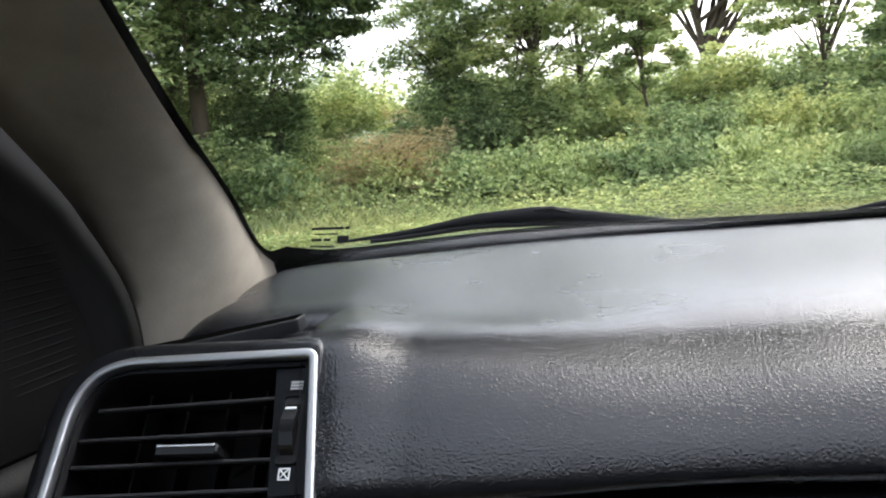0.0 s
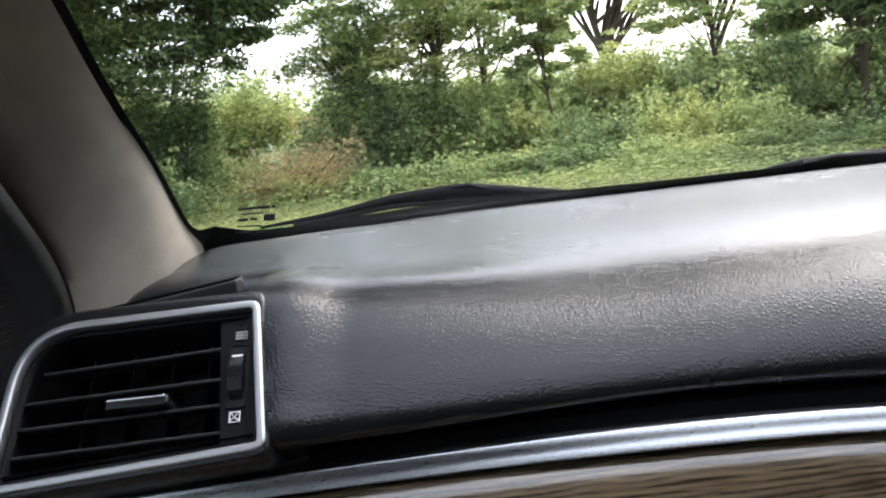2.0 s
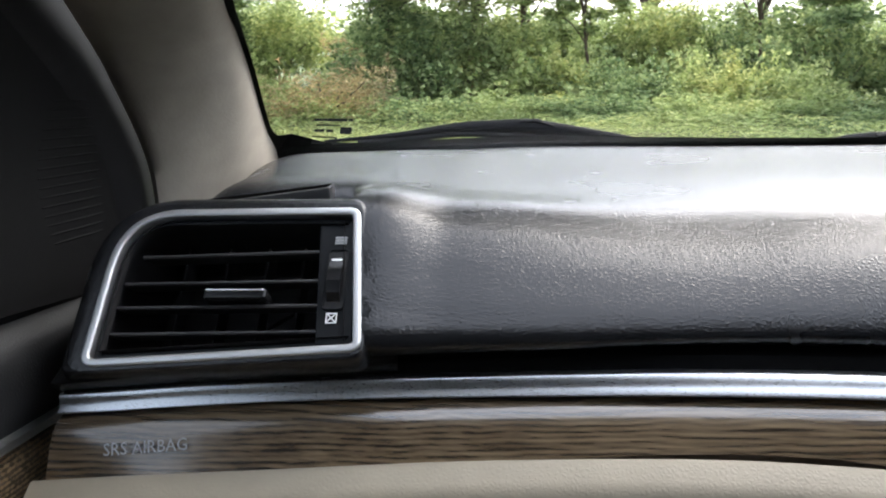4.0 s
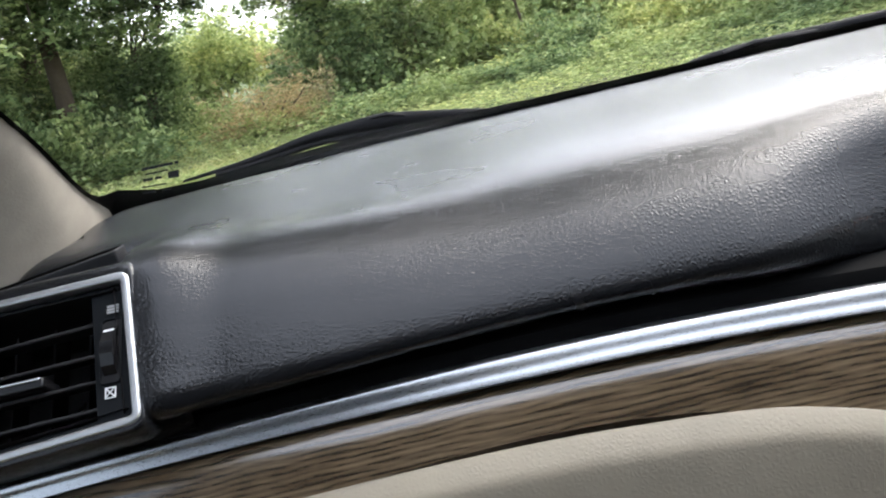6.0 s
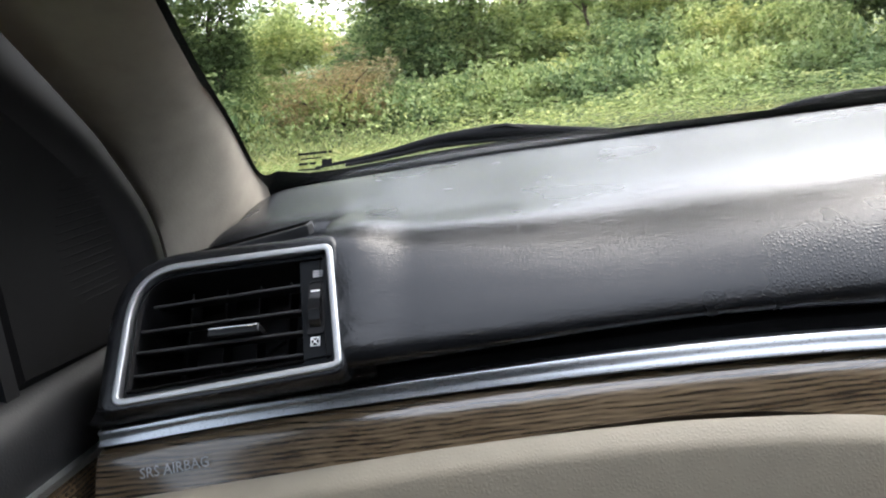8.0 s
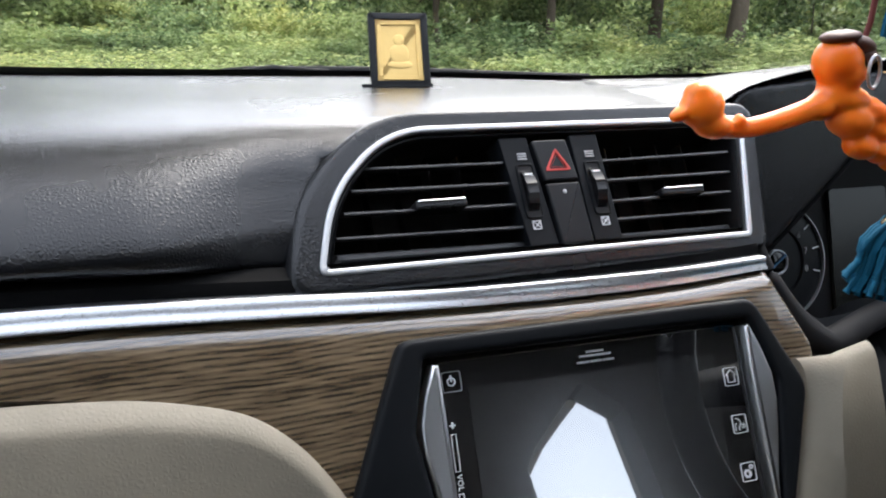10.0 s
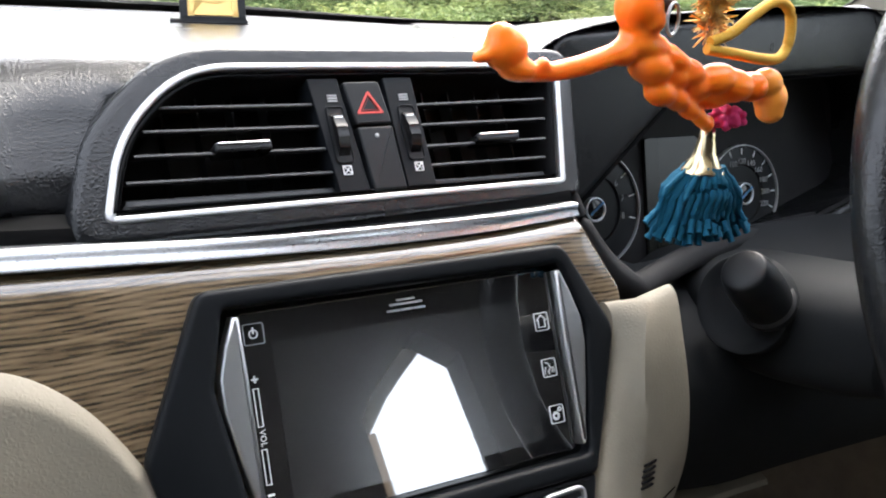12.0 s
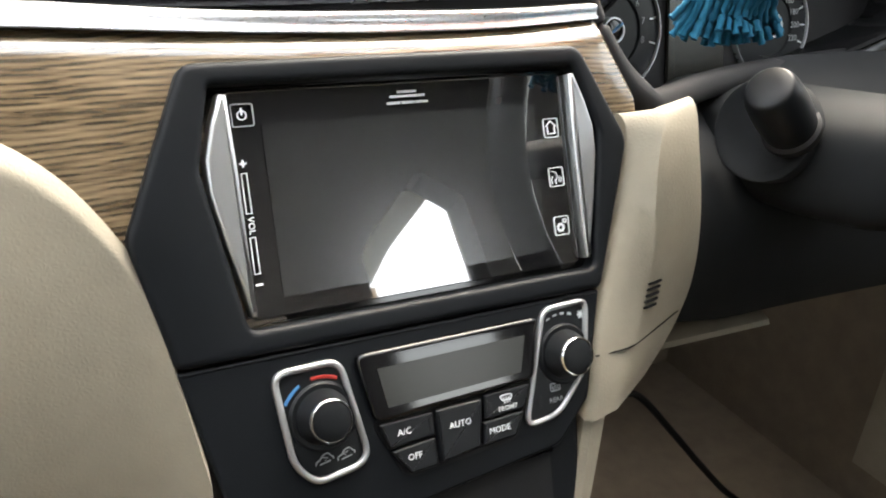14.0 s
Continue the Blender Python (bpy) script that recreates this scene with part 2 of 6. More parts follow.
def blend(x, table):
    """Smooth value at x from rows (x, value...)."""
    if x <= table[0][0]:
        return table[0][1:]
    for a, b in zip(table, table[1:]):
        if x <= b[0]:
            t = (x - a[0]) / (b[0] - a[0])
            t = t * t * (3 - 2 * t)
            return tuple(p + (q - p) * t for p, q in zip(a[1:], b[1:]))
    return table[-1][1:]


def curve_at(x, table):
    """Cubic line through the rows (x, value...), at x."""
    c = [r[0] for r in table]
    if x <= c[0]:
        return tuple(table[0][1:])
    if x >= c[-1]:
        return tuple(table[-1][1:])
    i = max(k for k in range(len(c) - 1) if c[k] <= x)
    t = (x - c[i]) / (c[i + 1] - c[i])
    out = []
    for j in range(1, len(table[0])):
        v = [r[j] for r in table]
        d = v[i + 1] - v[i]
        w = c[i + 1] - c[i]
        m0 = (v[i + 1] - v[i - 1]) / (c[i + 1] - c[i - 1]) * w if i else d
        m1 = (v[i + 2] - v[i]) / (c[i + 2] - c[i]) * w if i + 2 < len(c) else d
        out.append((2 * t ** 3 - 3 * t * t + 1) * v[i] + (t ** 3 - 2 * t * t + t) * m0 + (3 * t * t - 2 * t ** 3) * v[i + 1] + (t ** 3 - t * t) * m1)
    return tuple(out)


def loft(sections, closed=False, caps=False):
    bm = bmesh.new()
    rows = [[bm.verts.new(p) for p in s] for s in sections]
    for r, s in zip(rows, rows[1:]):
        k = len(r)
        for i in range(k if closed else k - 1):
            j = (i + 1) % k
            bm.faces.new((r[i], r[j], s[j], s[i]))
    if caps:
        bm.faces.new(rows[0][::-1])
        bm.faces.new(rows[-1])
    return bm


def tube(points, radius, sides=10, flat=1.0):
    """A round rod along points; radius may be a list."""
    pts = [Vector(p) for p in points]
    out = []
    for i, p in enumerate(pts):
        d = (pts[min(i + 1, len(pts) - 1)] - pts[max(i - 1, 0)]).normalized()
        up = Vector((0, 0, 1)) if abs(d.z) < 0.9 else Vector((0, 1, 0))
        a = d.cross(up).normalized()
        b = a.cross(d).normalized()
        r = radius[i] if isinstance(radius, (list, tuple)) else radius
        out.append([p + a * (math.cos(w) * r) + b * (math.sin(w) * r * flat) for w in [2 * math.pi * k / sides for k in range(sides)]])
    return loft(out, True, True)


def rpoly(corners, n=7):
    """Outline with rounded corners from (u, v, radius), counterclockwise or not."""
    out = []
    k = len(corners)
    for i, (u, v, r) in enumerate(corners):
        p = Vector((u, v))
        a = (Vector(corners[i - 1][:2]) - p).normalized()
        b = (Vector(corners[(i + 1) % k][:2]) - p).normalized()
        half = a.angle(b) / 2
        cut = min(r / max(math.tan(half), 0.05), 0.49 * (Vector(corners[i - 1][:2]) - p).length, 0.49 * (Vector(corners[(i + 1) % k][:2]) - p).length) if r > 0 else 0
        if cut <= 0:
            out.append(p)
            continue
        s, e = p + a * cut, p + b * cut
        for j in range(n):
            t = j / (n - 1)
            out.append((1 - t) ** 2 * s + 2 * t * (1 - t) * p + t * t * e)
    return out


def offset(outline, d):
    """Moves an outline inwards by d."""
    k = len(outline)
    area = sum(outline[i].x * outline[(i + 1) % k].y - outline[(i + 1) % k].x * outline[i].y for i in range(k))
    s = 1 if area > 0 else -1
    out = []
    for i in range(k):
        j, h = (i + 1) % k, i - 1
        while (outline[j] - outline[i]).length < 1e-6:
            j = (j + 1) % k
        while (outline[h] - outline[i]).length < 1e-6:
            h -= 1
        a, b = (outline[i] - outline[h]).normalized(), (outline[j] - outline[i]).normalized()
        na, nb = Vector((-a.y, a.x)) * s, Vector((-b.y, b.x)) * s
        m = na + nb
        m = m / max(m.dot(na), 0.3)
        out.append(outline[i] + m * d)
    return out


def plate(outline, w0, w1, bevel=0.0, segs=2):
    """A solid plate: outline in u, v; from depth w0 up to w1, front edge rounded by bevel."""
    rings = [[(p.x, p.y, w0) for p in outline]]
    if bevel > 0:
        for i in range(segs + 1):
            a = math.pi / 2 * i / segs
            o = offset(outline, bevel * (1 - math.cos(a)))
            rings.append([(p.x, p.y, w1 - bevel + bevel * math.sin(a)) for p in o])
        rings.append([(p.x, p.y, w1) for p in offset(outline, bevel * 1.2)])
    else:
        rings.append([(p.x, p.y, w1) for p in outline])
    return loft(rings, True, True)


def ring(outer, inner, w0, w1, bevel=0.001, segs=3, back=None):
    """A frame between two outlines of the same number of points. back: vector added to the rear edges."""
    k = Vector(back) if back else Vector((0, 0, 0))
    rows = [[Vector((p.x, p.y, w0)) + k for p in outer]]
    for i in range(segs + 1):
        a = math.pi / 2 * i / segs
        rows.append([(p.x, p.y, w1 - bevel + bevel * math.sin(a)) for p in offset(outer, bevel * (1 - math.cos(a)))])
    for i in range(segs, -1, -1):
        a = math.pi / 2 * i / segs
        rows.append([(p.x, p.y, w1 - bevel + bevel * math.sin(a)) for p in offset(inner, -bevel * (1 - math.cos(a)))])
    rows.append([(p.x, p.y, w0) for p in inner])
    return loft(rows, True)


def rolled(outer, inner, depth, back, flat=0.0):
    """A soft surround: flush by the inner outline, rolling over towards the outer one and running back.
    flat: share of its width that stays level before it rolls."""
    k = Vector(back)
    rows = [[Vector((p.x, p.y, -0.02)) + k for p in outer], [(p.x, p.y, -1.8 * depth) for p in outer]]
    for i in range(12, -1, -1):
        u = math.sin(math.pi / 2 * i / 12)
        t = flat + (1 - flat) * u
        rows.append([(q.x + (p.x - q.x) * t, q.y + (p.y - q.y) * t, -depth * (1 - math.sqrt(max(0.0, 1 - u * u)))) for p, q in zip(outer, inner)])
    rows += [[(p.x, p.y, 0.0) for p in inner], [(p.x, p.y, -0.02) for p in inner]]
    return loft(rows, True)


def turned(profile, sides=28):
    """A body of revolution about w from (radius, w)."""
    return loft([[(r * math.cos(a), r * math.sin(a), w) for a in [2 * math.pi * i / sides for i in range(sides)]] for r, w in profile], True, True)


def box(u0, u1, v0, v1, w0, w1, bevel=0.0):
    b = bevel
    return plate(rpoly([(u0, v0, b), (u1, v0, b), (u1, v1, b), (u0, v1, b)], 4), w0, w1, b * 0.7)


def slope(x, z, y, b, c=0.0):
    """Frame of an inclined panel y = y + b dz + c dx: u right, v up along it, w towards the seats."""
    v = Vector((0, b, 1)).normalized()
    u = Vector((1, c, 0)).normalized()
    w = u.cross(v).normalized()
    v = w.cross(u)
    return Matrix(((u.x, v.x, w.x, x), (u.y, v.y, w.y, y), (u.z, v.z, w.z, z), (0, 0, 0, 1)))


def lettering(text, size, m, material, parent, name="lettering", squeeze=1.0, align="CENTER"):
    c = bpy.data.curves.new(name, "FONT")
    c.body, c.size, c.align_x, c.align_y, c.extrude, c.resolution_u = text, size, align, "CENTER", 0.0001, 2
    tmp = bpy.data.objects.new("tmp", c)
    scene.collection.objects.link(tmp)
    bpy.context.view_layer.update()
    me = bpy.data.meshes.new_from_object(tmp.evaluated_get(bpy.context.evaluated_depsgraph_get()))
    bpy.data.objects.remove(tmp)
    me.transform(Matrix.Diagonal((squeeze, 1, 1, 1)))
    return as_object(name, me, material, parent, "", 38, m)


def at(m, u, v, w=0.0, turn=0.0):
    return m @ pose(u, v, w, 0, 0, turn)


# ---- shell of the car ----
# lower edge of the windscreen: x, y, z
SCREEN_EDGE = [(-0.70, 0.245, 1.141), (-0.665, 0.298, 1.139), (-0.593, 0.35, 1.136), (-0.46, 0.39, 1.136), (-0.30, 0.413, 1.132), (-0.12, 0.422, 1.129), (0.04, 0.42, 1.126), (0.22, 0.41, 1.121), (0.45, 0.385, 1.125), (0.60, 0.345, 1.133), (0.665, 0.298, 1.139), (0.70, 0.245, 1.141)]


def edge_at(x):
    return curve_at(x, SCREEN_EDGE)


def glass_side(s):
    """Side line of the windscreen by height share s, for the passenger's side."""
    return catmull([(-0.668, 0.30, 1.137), (-0.655, 0.235, 1.165), (-0.640, 0.165, 1.208), (-0.622, 0.085, 1.246), (-0.600, 0.0, 1.288), (-0.550, -0.19, 1.385), (-0.51, -0.36, 1.463), (-0.50, -0.42, 1.490)], 6)


def windscreen():
    rows = []
    side = glass_side(0)
    low = [(x, *edge_at(x)) for x in np.linspace(-0.664, 0.664, 41)]
    k = len(side)
    for i, p in enumerate(side):
        f = i / (k - 1)
        row = []
        for j, q in enumerate(low):
            s = j / 20 - 1
            bulge = (1 - s * s)
            x = -p.x * s
            y = p.y + 0.122 * bulge * (1 - 0.25 * f)
            z = p.z - 0.008 * bulge * (1 - f) + 0.02 * bulge * f
            # the lowest part follows the dashboard's front edge
            ey, ez = edge_at(q[0])
            g = (1 - f) ** 5
            y += (ey - side[0].y - 0.122 * bulge) * g
            z += (ez - side[0].z + 0.008 * bulge) * g
            row.append((x, y, z - 0.004))
        rows.append(row)
    ob = part("window_1", loft(rows), GLASS, None, "", 60)
    ob.visible_shadow = False
    return rows, tagged(ob, "clear raked windscreen above the dashboard", "windscreen", "", "structure")


ROWS, _ = windscreen()


def frit():
    """Black enamel border along the base and the sides."""
    sections = []
    ring_pts = [Vector(r[0]) for r in reversed(ROWS)] + [Vector(q) for q in ROWS[0]] + [Vector(r[-1]) for r in ROWS]
    inner = [Vector(r[1]).lerp(Vector(r[0]), 0.84) for r in reversed(ROWS)] + [Vector(q) + Vector((0, -0.010, 0.007)) for q in ROWS[0]] + [Vector(r[-2]).lerp(Vector(r[-1]), 0.84) for r in ROWS]
    # round the lower corners of the clear area
    for c, step in ((Vector(ROWS[0][0]), 1), (Vector(ROWS[0][-1]), -1)):
        for i, q in enumerate(ring_pts):
            f = max(0.0, 1 - (q - c).length / 0.07)
            inner[i] += Vector((0.016 * step, -0.010, 0.011)) * f ** 1.5
    # the side bands and the lower band run into each other
    k = len(ROWS)
    for i, q in enumerate(ring_pts):
        if i < k or i >= len(ring_pts) - k:
            c = Vector(ROWS[0][0] if i < k else ROWS[0][-1])
            inner[i] += Vector((0, -0.010, 0.007)) * max(0.0, 1 - (q - c).length / 0.05)
        else:
            s = 1 if q.x < 0 else -1
            inner[i] += Vector((0.0055 * s, 0, 0)) * max(0.0, 1 - min((q - Vector(ROWS[0][0])).length, (q - Vector(ROWS[0][-1])).length) / 0.05)
    for i, (a, b) in enumerate(zip(ring_pts, inner)):
        skirt = Vector((0, 0.004, -0.03)) if k <= i < len(ring_pts) - k else Vector((0, 0, 0))
        sections.append([a + skirt, a + Vector((0, -0.0035, 0.002)), a.lerp(b, 0.5) + Vector((0, -0.0035, 0.0025)), b + Vector((0, -0.0035, 0.002))])
    return tagged(part("trim_windscreen_border", loft(sections), FRIT, None, "", 60), "black enamel border round the windscreen", "windscreen border", "", "structure")


frit()


def a_pillar(side):
    inner = glass_side(0)
    outer = catmull([(-0.700, 0.150, 1.06), (-0.700, 0.150, 1.105), (-0.698, 0.138, 1.152), (-0.697, 0.102, 1.200), (-0.695, 0.055, 1.244), (-0.680, -0.15, 1.395), (-0.635, -0.34, 1.490), (-0.615, -0.42, 1.525)], 6)
    inner[0] = inner[0] + Vector((0, 0.01, -0.03))
    secs = []
    for a, b in zip(inner, outer):
        d = b - a
        out = Vector((0.35, -0.45, 0.25)).normalized()
        row = []
        for s, h in ((0, -0.012), (0.0, 0.004), (0.07, 0.013), (0.16, 0.020), (0.27, 0.0235), (0.37, 0.0225), (0.50, 0.017), (0.72, 0.006), (0.92, -0.003), (1.0, -0.008), (1.0, -0.02)):
            row.append(a + d * s + out * h)
        secs.append([(p.x * side, p.y, p.z) for p in row])
    nm = "trim_pillar_passenger" if side > 0 else "trim_pillar_driver"
    return tagged(part(nm, loft(secs), PILLAR, None, "", 60), "beige moulded trim of the windscreen pillar", "pillar trim", "", "structure")


a_pillar(1)
a_pillar(-1)


def roof():
    secs = []
    for y, zc in ((-0.285, 1.458), (-0.34, 1.486), (-0.42, 1.518), (-0.55, 1.55), (-0.7, 1.565), (-1.0, 1.575), (-1.5, 1.56), (-1.95, 1.49)):
        secs.append([(x, y, zc - 0.08 * abs(x / 0.66) ** 3) for x in np.linspace(-0.66, 0.66, 21)])
    bm = loft(secs)
    bmesh.ops.solidify(bm, geom=bm.faces[:], thickness=0.02)
    return tagged(part("ceiling", bm, HEADLINER, None, "", 50), "grey-beige fabric headliner", "headliner", "", "structure")


roof()


def shell_sides():
    """Door frames, rear pillars and the closed rear of the cabin."""
    for s, nm in ((-1, "wall_passenger_side"), (1, "wall_driver_side")):
        bm = bmesh.new()

        def slab(y0, y1, z0, z1, x0=0.735, x1=0.775):
            d = bmesh.ops.create_cube(bm, size=1, matrix=Matrix.Translation((s * (x0 + x1) / 2, (y0 + y1) / 2, (z0 + z1) / 2)) @ Matrix.Diagonal((x1 - x0, y1 - y0, z1 - z0, 1)))
            return d
        slab(-2.0, 0.6, 0.35, 1.02)
        slab(-1.15, -1.04, 1.02, 1.52, 0.655, 0.74)
        slab(-2.0, -1.82, 1.02, 1.50, 0.64, 0.74)
        slab(-2.0, -0.45, 1.515, 1.55, 0.60, 0.70)
        tagged(part(nm, bm, CARPET, None, "", 30), "brown trimmed body side with door openings", "body side", "", "structure")
    bm = bmesh.new()
    for y0, y1, z0, z1, x in ((-2.02, -1.96, 0.35, 1.08, 0.76), (-2.02, -1.96, 1.40, 1.52, 0.7)):
        bmesh.ops.create_cube(bm, size=1, matrix=Matrix.Translation((0, (y0 + y1) / 2, (z0 + z1) / 2)) @ Matrix.Diagonal((2 * x, y1 - y0, z1 - z0, 1)))
    # two unseen slabs, added to dim the cabin and outline the display's reflection
    for step, back in enumerate(([(-0.74, 0.34), (0.193, 0.34), (0.193, 1.128), (0.212, 1.154), (0.305, 1.235), (0.330, 1.50), (-0.74, 1.50)],
                 [(0.370, 0.34), (0.735, 0.34), (0.735, 1.20), (0.66, 1.50), (0.318, 1.50), (0.297, 1.235), (0.315, 1.233), (0.361, 1.194)])):
        front = [bm.verts.new((x, -0.575 - 0.006 * step, z)) for x, z in back]
        rear = [bm.verts.new((x, -0.625 - 0.006 * step, z)) for x, z in back]
        bm.faces.new(front)
        bm.faces.new(rear[::-1])
        for i in range(len(back)):
            j = (i + 1) % len(back)
            bm.faces.new((front[i], rear[i], rear[j], front[j]))
    tagged(part("wall_rear", bm, REAR_DARK, None, "", 30), "added dark rear wall cut to shape the display reflection", "bulkhead", "", "structure")
    bm = bmesh.new()
    bmesh.ops.create_cube(bm, size=1, matrix=Matrix.Translation((0, -0.65, 0.36)) @ Matrix.Diagonal((1.5, 2.75, 0.03, 1)))
    bmesh.ops.create_cube(bm, size=1, matrix=Matrix.Translation((0, 0.47, 0.70)) @ Matrix.Diagonal((1.5, 0.03, 0.70, 1)))
    tagged(part("floor", bm, CARPET, None, "", 30), "brown carpeted footwell floor", "floor", "", "structure")


shell_sides()

# black cowl below the windscreen, outside
bm = loft([[(x, edge_at(x)[0] + 0.02, edge_at(x)[1] - 0.05), (x, edge_at(x)[0] + 0.10, edge_at(x)[1] - 0.06), (x, edge_at(x)[0] + 0.2, edge_at(x)[1] - 0.11)] for x in np.linspace(-0.72, 0.72, 25)])
tagged(part("trim_cowl", bm, BLACK, None, "", 50), "black plastic cowl outside the windscreen", "cowl", "", "structure")


# ---- dashboard ----
dashboard = thing("dashboard", (0, 0.1, 0.75), "black grained dashboard with silver strip and wood trim", "dashboard")

# chrome strip: x, y, z of its upper edge, height
STRIP = [(-0.684, -0.016, 1.0400, 0.0095), (-0.66, -0.015, 1.0415, 0.0097), (-0.62, -0.012, 1.0440, 0.0098), (-0.56, -0.006, 1.0455, 0.0094), (-0.48, 0.003, 1.0460, 0.0097), (-0.38, 0.010, 1.0470, 0.0102), (-0.28, 0.014, 1.0455, 0.0100), (-0.18, 0.018, 1.0398, 0.0100), (-0.08, 0.021, 1.0335, 0.0094), (0.0, 0.0225, 1.0318, 0.0100), (0.07, 0.0235, 1.0315, 0.0095), (0.135, 0.0245, 1.0335, 0.0078)]


def lin(x, table):
    return list(curve_at(x, table))


XS_STRIP = np.linspace(-0.684, 0.135, 90)
strip_rows = [(x, *lin(x, STRIP)) for x in XS_STRIP]


def pad_profile(x):
    """Front to back line of the padded top at x."""
    ye, ze = edge_at(x)
    sy, sz, _ = lin(x, STRIP)
    # share of the passenger's bulging face, 0 where a vent pod stands
    def face(i):
        k = max(0.0, 1 - i / 5)
        e = (-0.084, -0.099, -0.122, -0.146, -0.152, -0.156, -0.160, -0.162, -0.162)[i]
        return blend(x, [(-0.541 - 0.014 * k, 0.0), (-0.531 - 0.014 * k, 1.0), (e, 1.0), (e + 0.022, 0.0)])[0]
    lift = blend(x, [(-0.56, 0.010), (-0.44, 0.0), (-0.2, 0.0), (-0.12, 0.0)])[0]
    near = 0.62 * blend(x, [(-0.53, 1.0), (-0.33, 0.0)])[0] + 0.38 * blend(x, [(-0.528, 1.0), (-0.492, 0.0)])[0]
    mid = blend(x, [(-0.245, 0.0), (-0.160, 1.0)])[0]
    top = [(ye + 0.012, ze - 0.002), (ye - 0.02, ze + 0.0005), (ye * 0.7 + 0.02, ze * 0.5 + 1.1265 * 0.5 + lift), (0.185, 1.1260 + lift), (0.125, 1.1220 + lift)]
    back = blend(x, [(0.125, 0.0), (0.170, 0.16)])[0]
    front = [(0.088, 1.1150), (0.064, 1.1045), (0.046, 1.0930), (0.033, 1.0815), (0.0245, 1.0715), (0.0215, 1.0640), (0.0270, sz + 0.0115), (sy + 0.028, sz + 0.0060), (sy + 0.030, sz - 0.004)]
    # the face follows the strip as it bows towards the seats by the door
    front = [(y + min(0.0, sy - 0.014) * k, z) for (y, z), k in zip(front, (0.15, 0.35, 0.55, 0.8, 1.0, 1.0, 1.0, 0.0, 0.0))]
    by_door = [(0.0640, 1.1338), (0.0410, 1.1292), (0.0265, 1.1165), (0.0132, 1.1000), (0.0004, 1.0840), (-0.0098, 1.0710), (-0.0050, sz + 0.0140), front[7], front[8]]
    by_vent = [(0.1000, 1.1195), (0.0830, 1.1130), (0.0690, 1.1020), (0.0600, 1.0890), (0.0520, 1.0770), (0.0455, 1.0660), (0.0420, sz + 0.0125), front[7], front[8]]
    front = [tuple(p + (q - p) * near + (r - p) * mid for p, q, r in zip(a, b, c)) for a, b, c in zip(front, by_door, by_vent)]
    pod = [(0.108, 1.1205), (0.112, 1.114), (0.118, 1.105), (0.125, 1.095), (0.130, 1.083), (0.130, 1.072), (0.130, 1.062), (0.12, sz + 0.008), (0.12, sz - 0.004)]
    f = [tuple(a + (b - a) * face(i) for a, b in zip(p, q)) for i, (p, q) in enumerate(zip(pod, front))]
    return catmull([(0, y + (back if y < 0.2 else 0.0), z) for y, z in top + f], 5)


def pad_end(x):
    """The top rounds off towards the door."""
    t = max(0.0, (-0.628 - x) / 0.07)
    return -0.085 * t ** 2.2


xs = sorted(set([round(v, 4) for v in np.linspace(-0.698, -0.56, 20)] + [round(v, 4) for v in np.linspace(-0.555, -0.43, 30)] + [round(v, 4) for v in np.linspace(-0.42, -0.25, 16)] + [round(v, 4) for v in np.linspace(-0.24, -0.13, 26)] + [round(v, 4) for v in np.linspace(-0.126, -0.056, 22)] + [round(v, 4) for v in np.linspace(-0.05, 0.70, 28)]))
secs = []
for x in xs:
    d = pad_end(x)
    secs.append([(x, p.y, p.z + d * min(1.0, max(0.0, (0.36 - p.y) / 0.2))) for p in pad_profile(x)])
part("upper_pad", loft(secs), PAD, dashboard, "black leather-grained padded top", 60)

# recess band between the pad and the strip, its shade put into the colour
secs = []
for x, y, z, h in strip_rows:
    secs.append([(x, y + 0.0215, z + 0.011), (x, y + 0.012, z + 0.0065), (x, y + 0.010, z + 0.002), (x, y + 0.010, z - 0.012)])
part("recess_band", loft(secs), SAIL, dashboard, "black recess band, its shade put into the colour", 40)

secs = []
for x, y, z, h in strip_rows:
    lean = blend(x, [(-0.55, 0.08), (-0.30, 0.62), (-0.14, 0.55), (-0.02, 0.22), (0.08, 0.10)])[0]
    a = 0.0026 - 0.58 * lean * h
    b = a - 0.26 * h
    c = [(0.010, 0.0), (0.0036, 0.0003), (0.0026, -0.05 * h), (0.0026 - 0.30 * lean * h, -0.35 * h), (a, -0.63 * h), (b + 0.0002, -0.82 * h), (b, -0.90 * h), (b + 0.0010, -0.97 * h), (0.004, -h), (0.010, -h)]
    secs.append([(x, y + p, z + q) for p, q in c])
part("chrome_strip", loft(secs, False), BRIGHT, dashboard, "polished silver strip", 50)

# upper edge of the glove box lid
def lid_top(x):
    return curve_at(x, [(-0.69, 1.0035), (-0.643, 1.0066), (-0.58, 1.0089), (-0.52, 1.0105), (-0.46, 1.0115), (-0.40, 1.0120), (-0.345, 1.0114), (-0.30, 1.0092), (-0.27, 1.0070), (-0.245, 1.0038), (-0.22, 0.9982), (-0.205, 0.9937), (-0.193, 0.9883), (-0.18, 0.979), (-0.168, 0.967), (-0.155, 0.949), (-0.147, 0.934), (-0.141, 0.912), (-0.136, 0.885), (-0.130, 0.850)])[0]


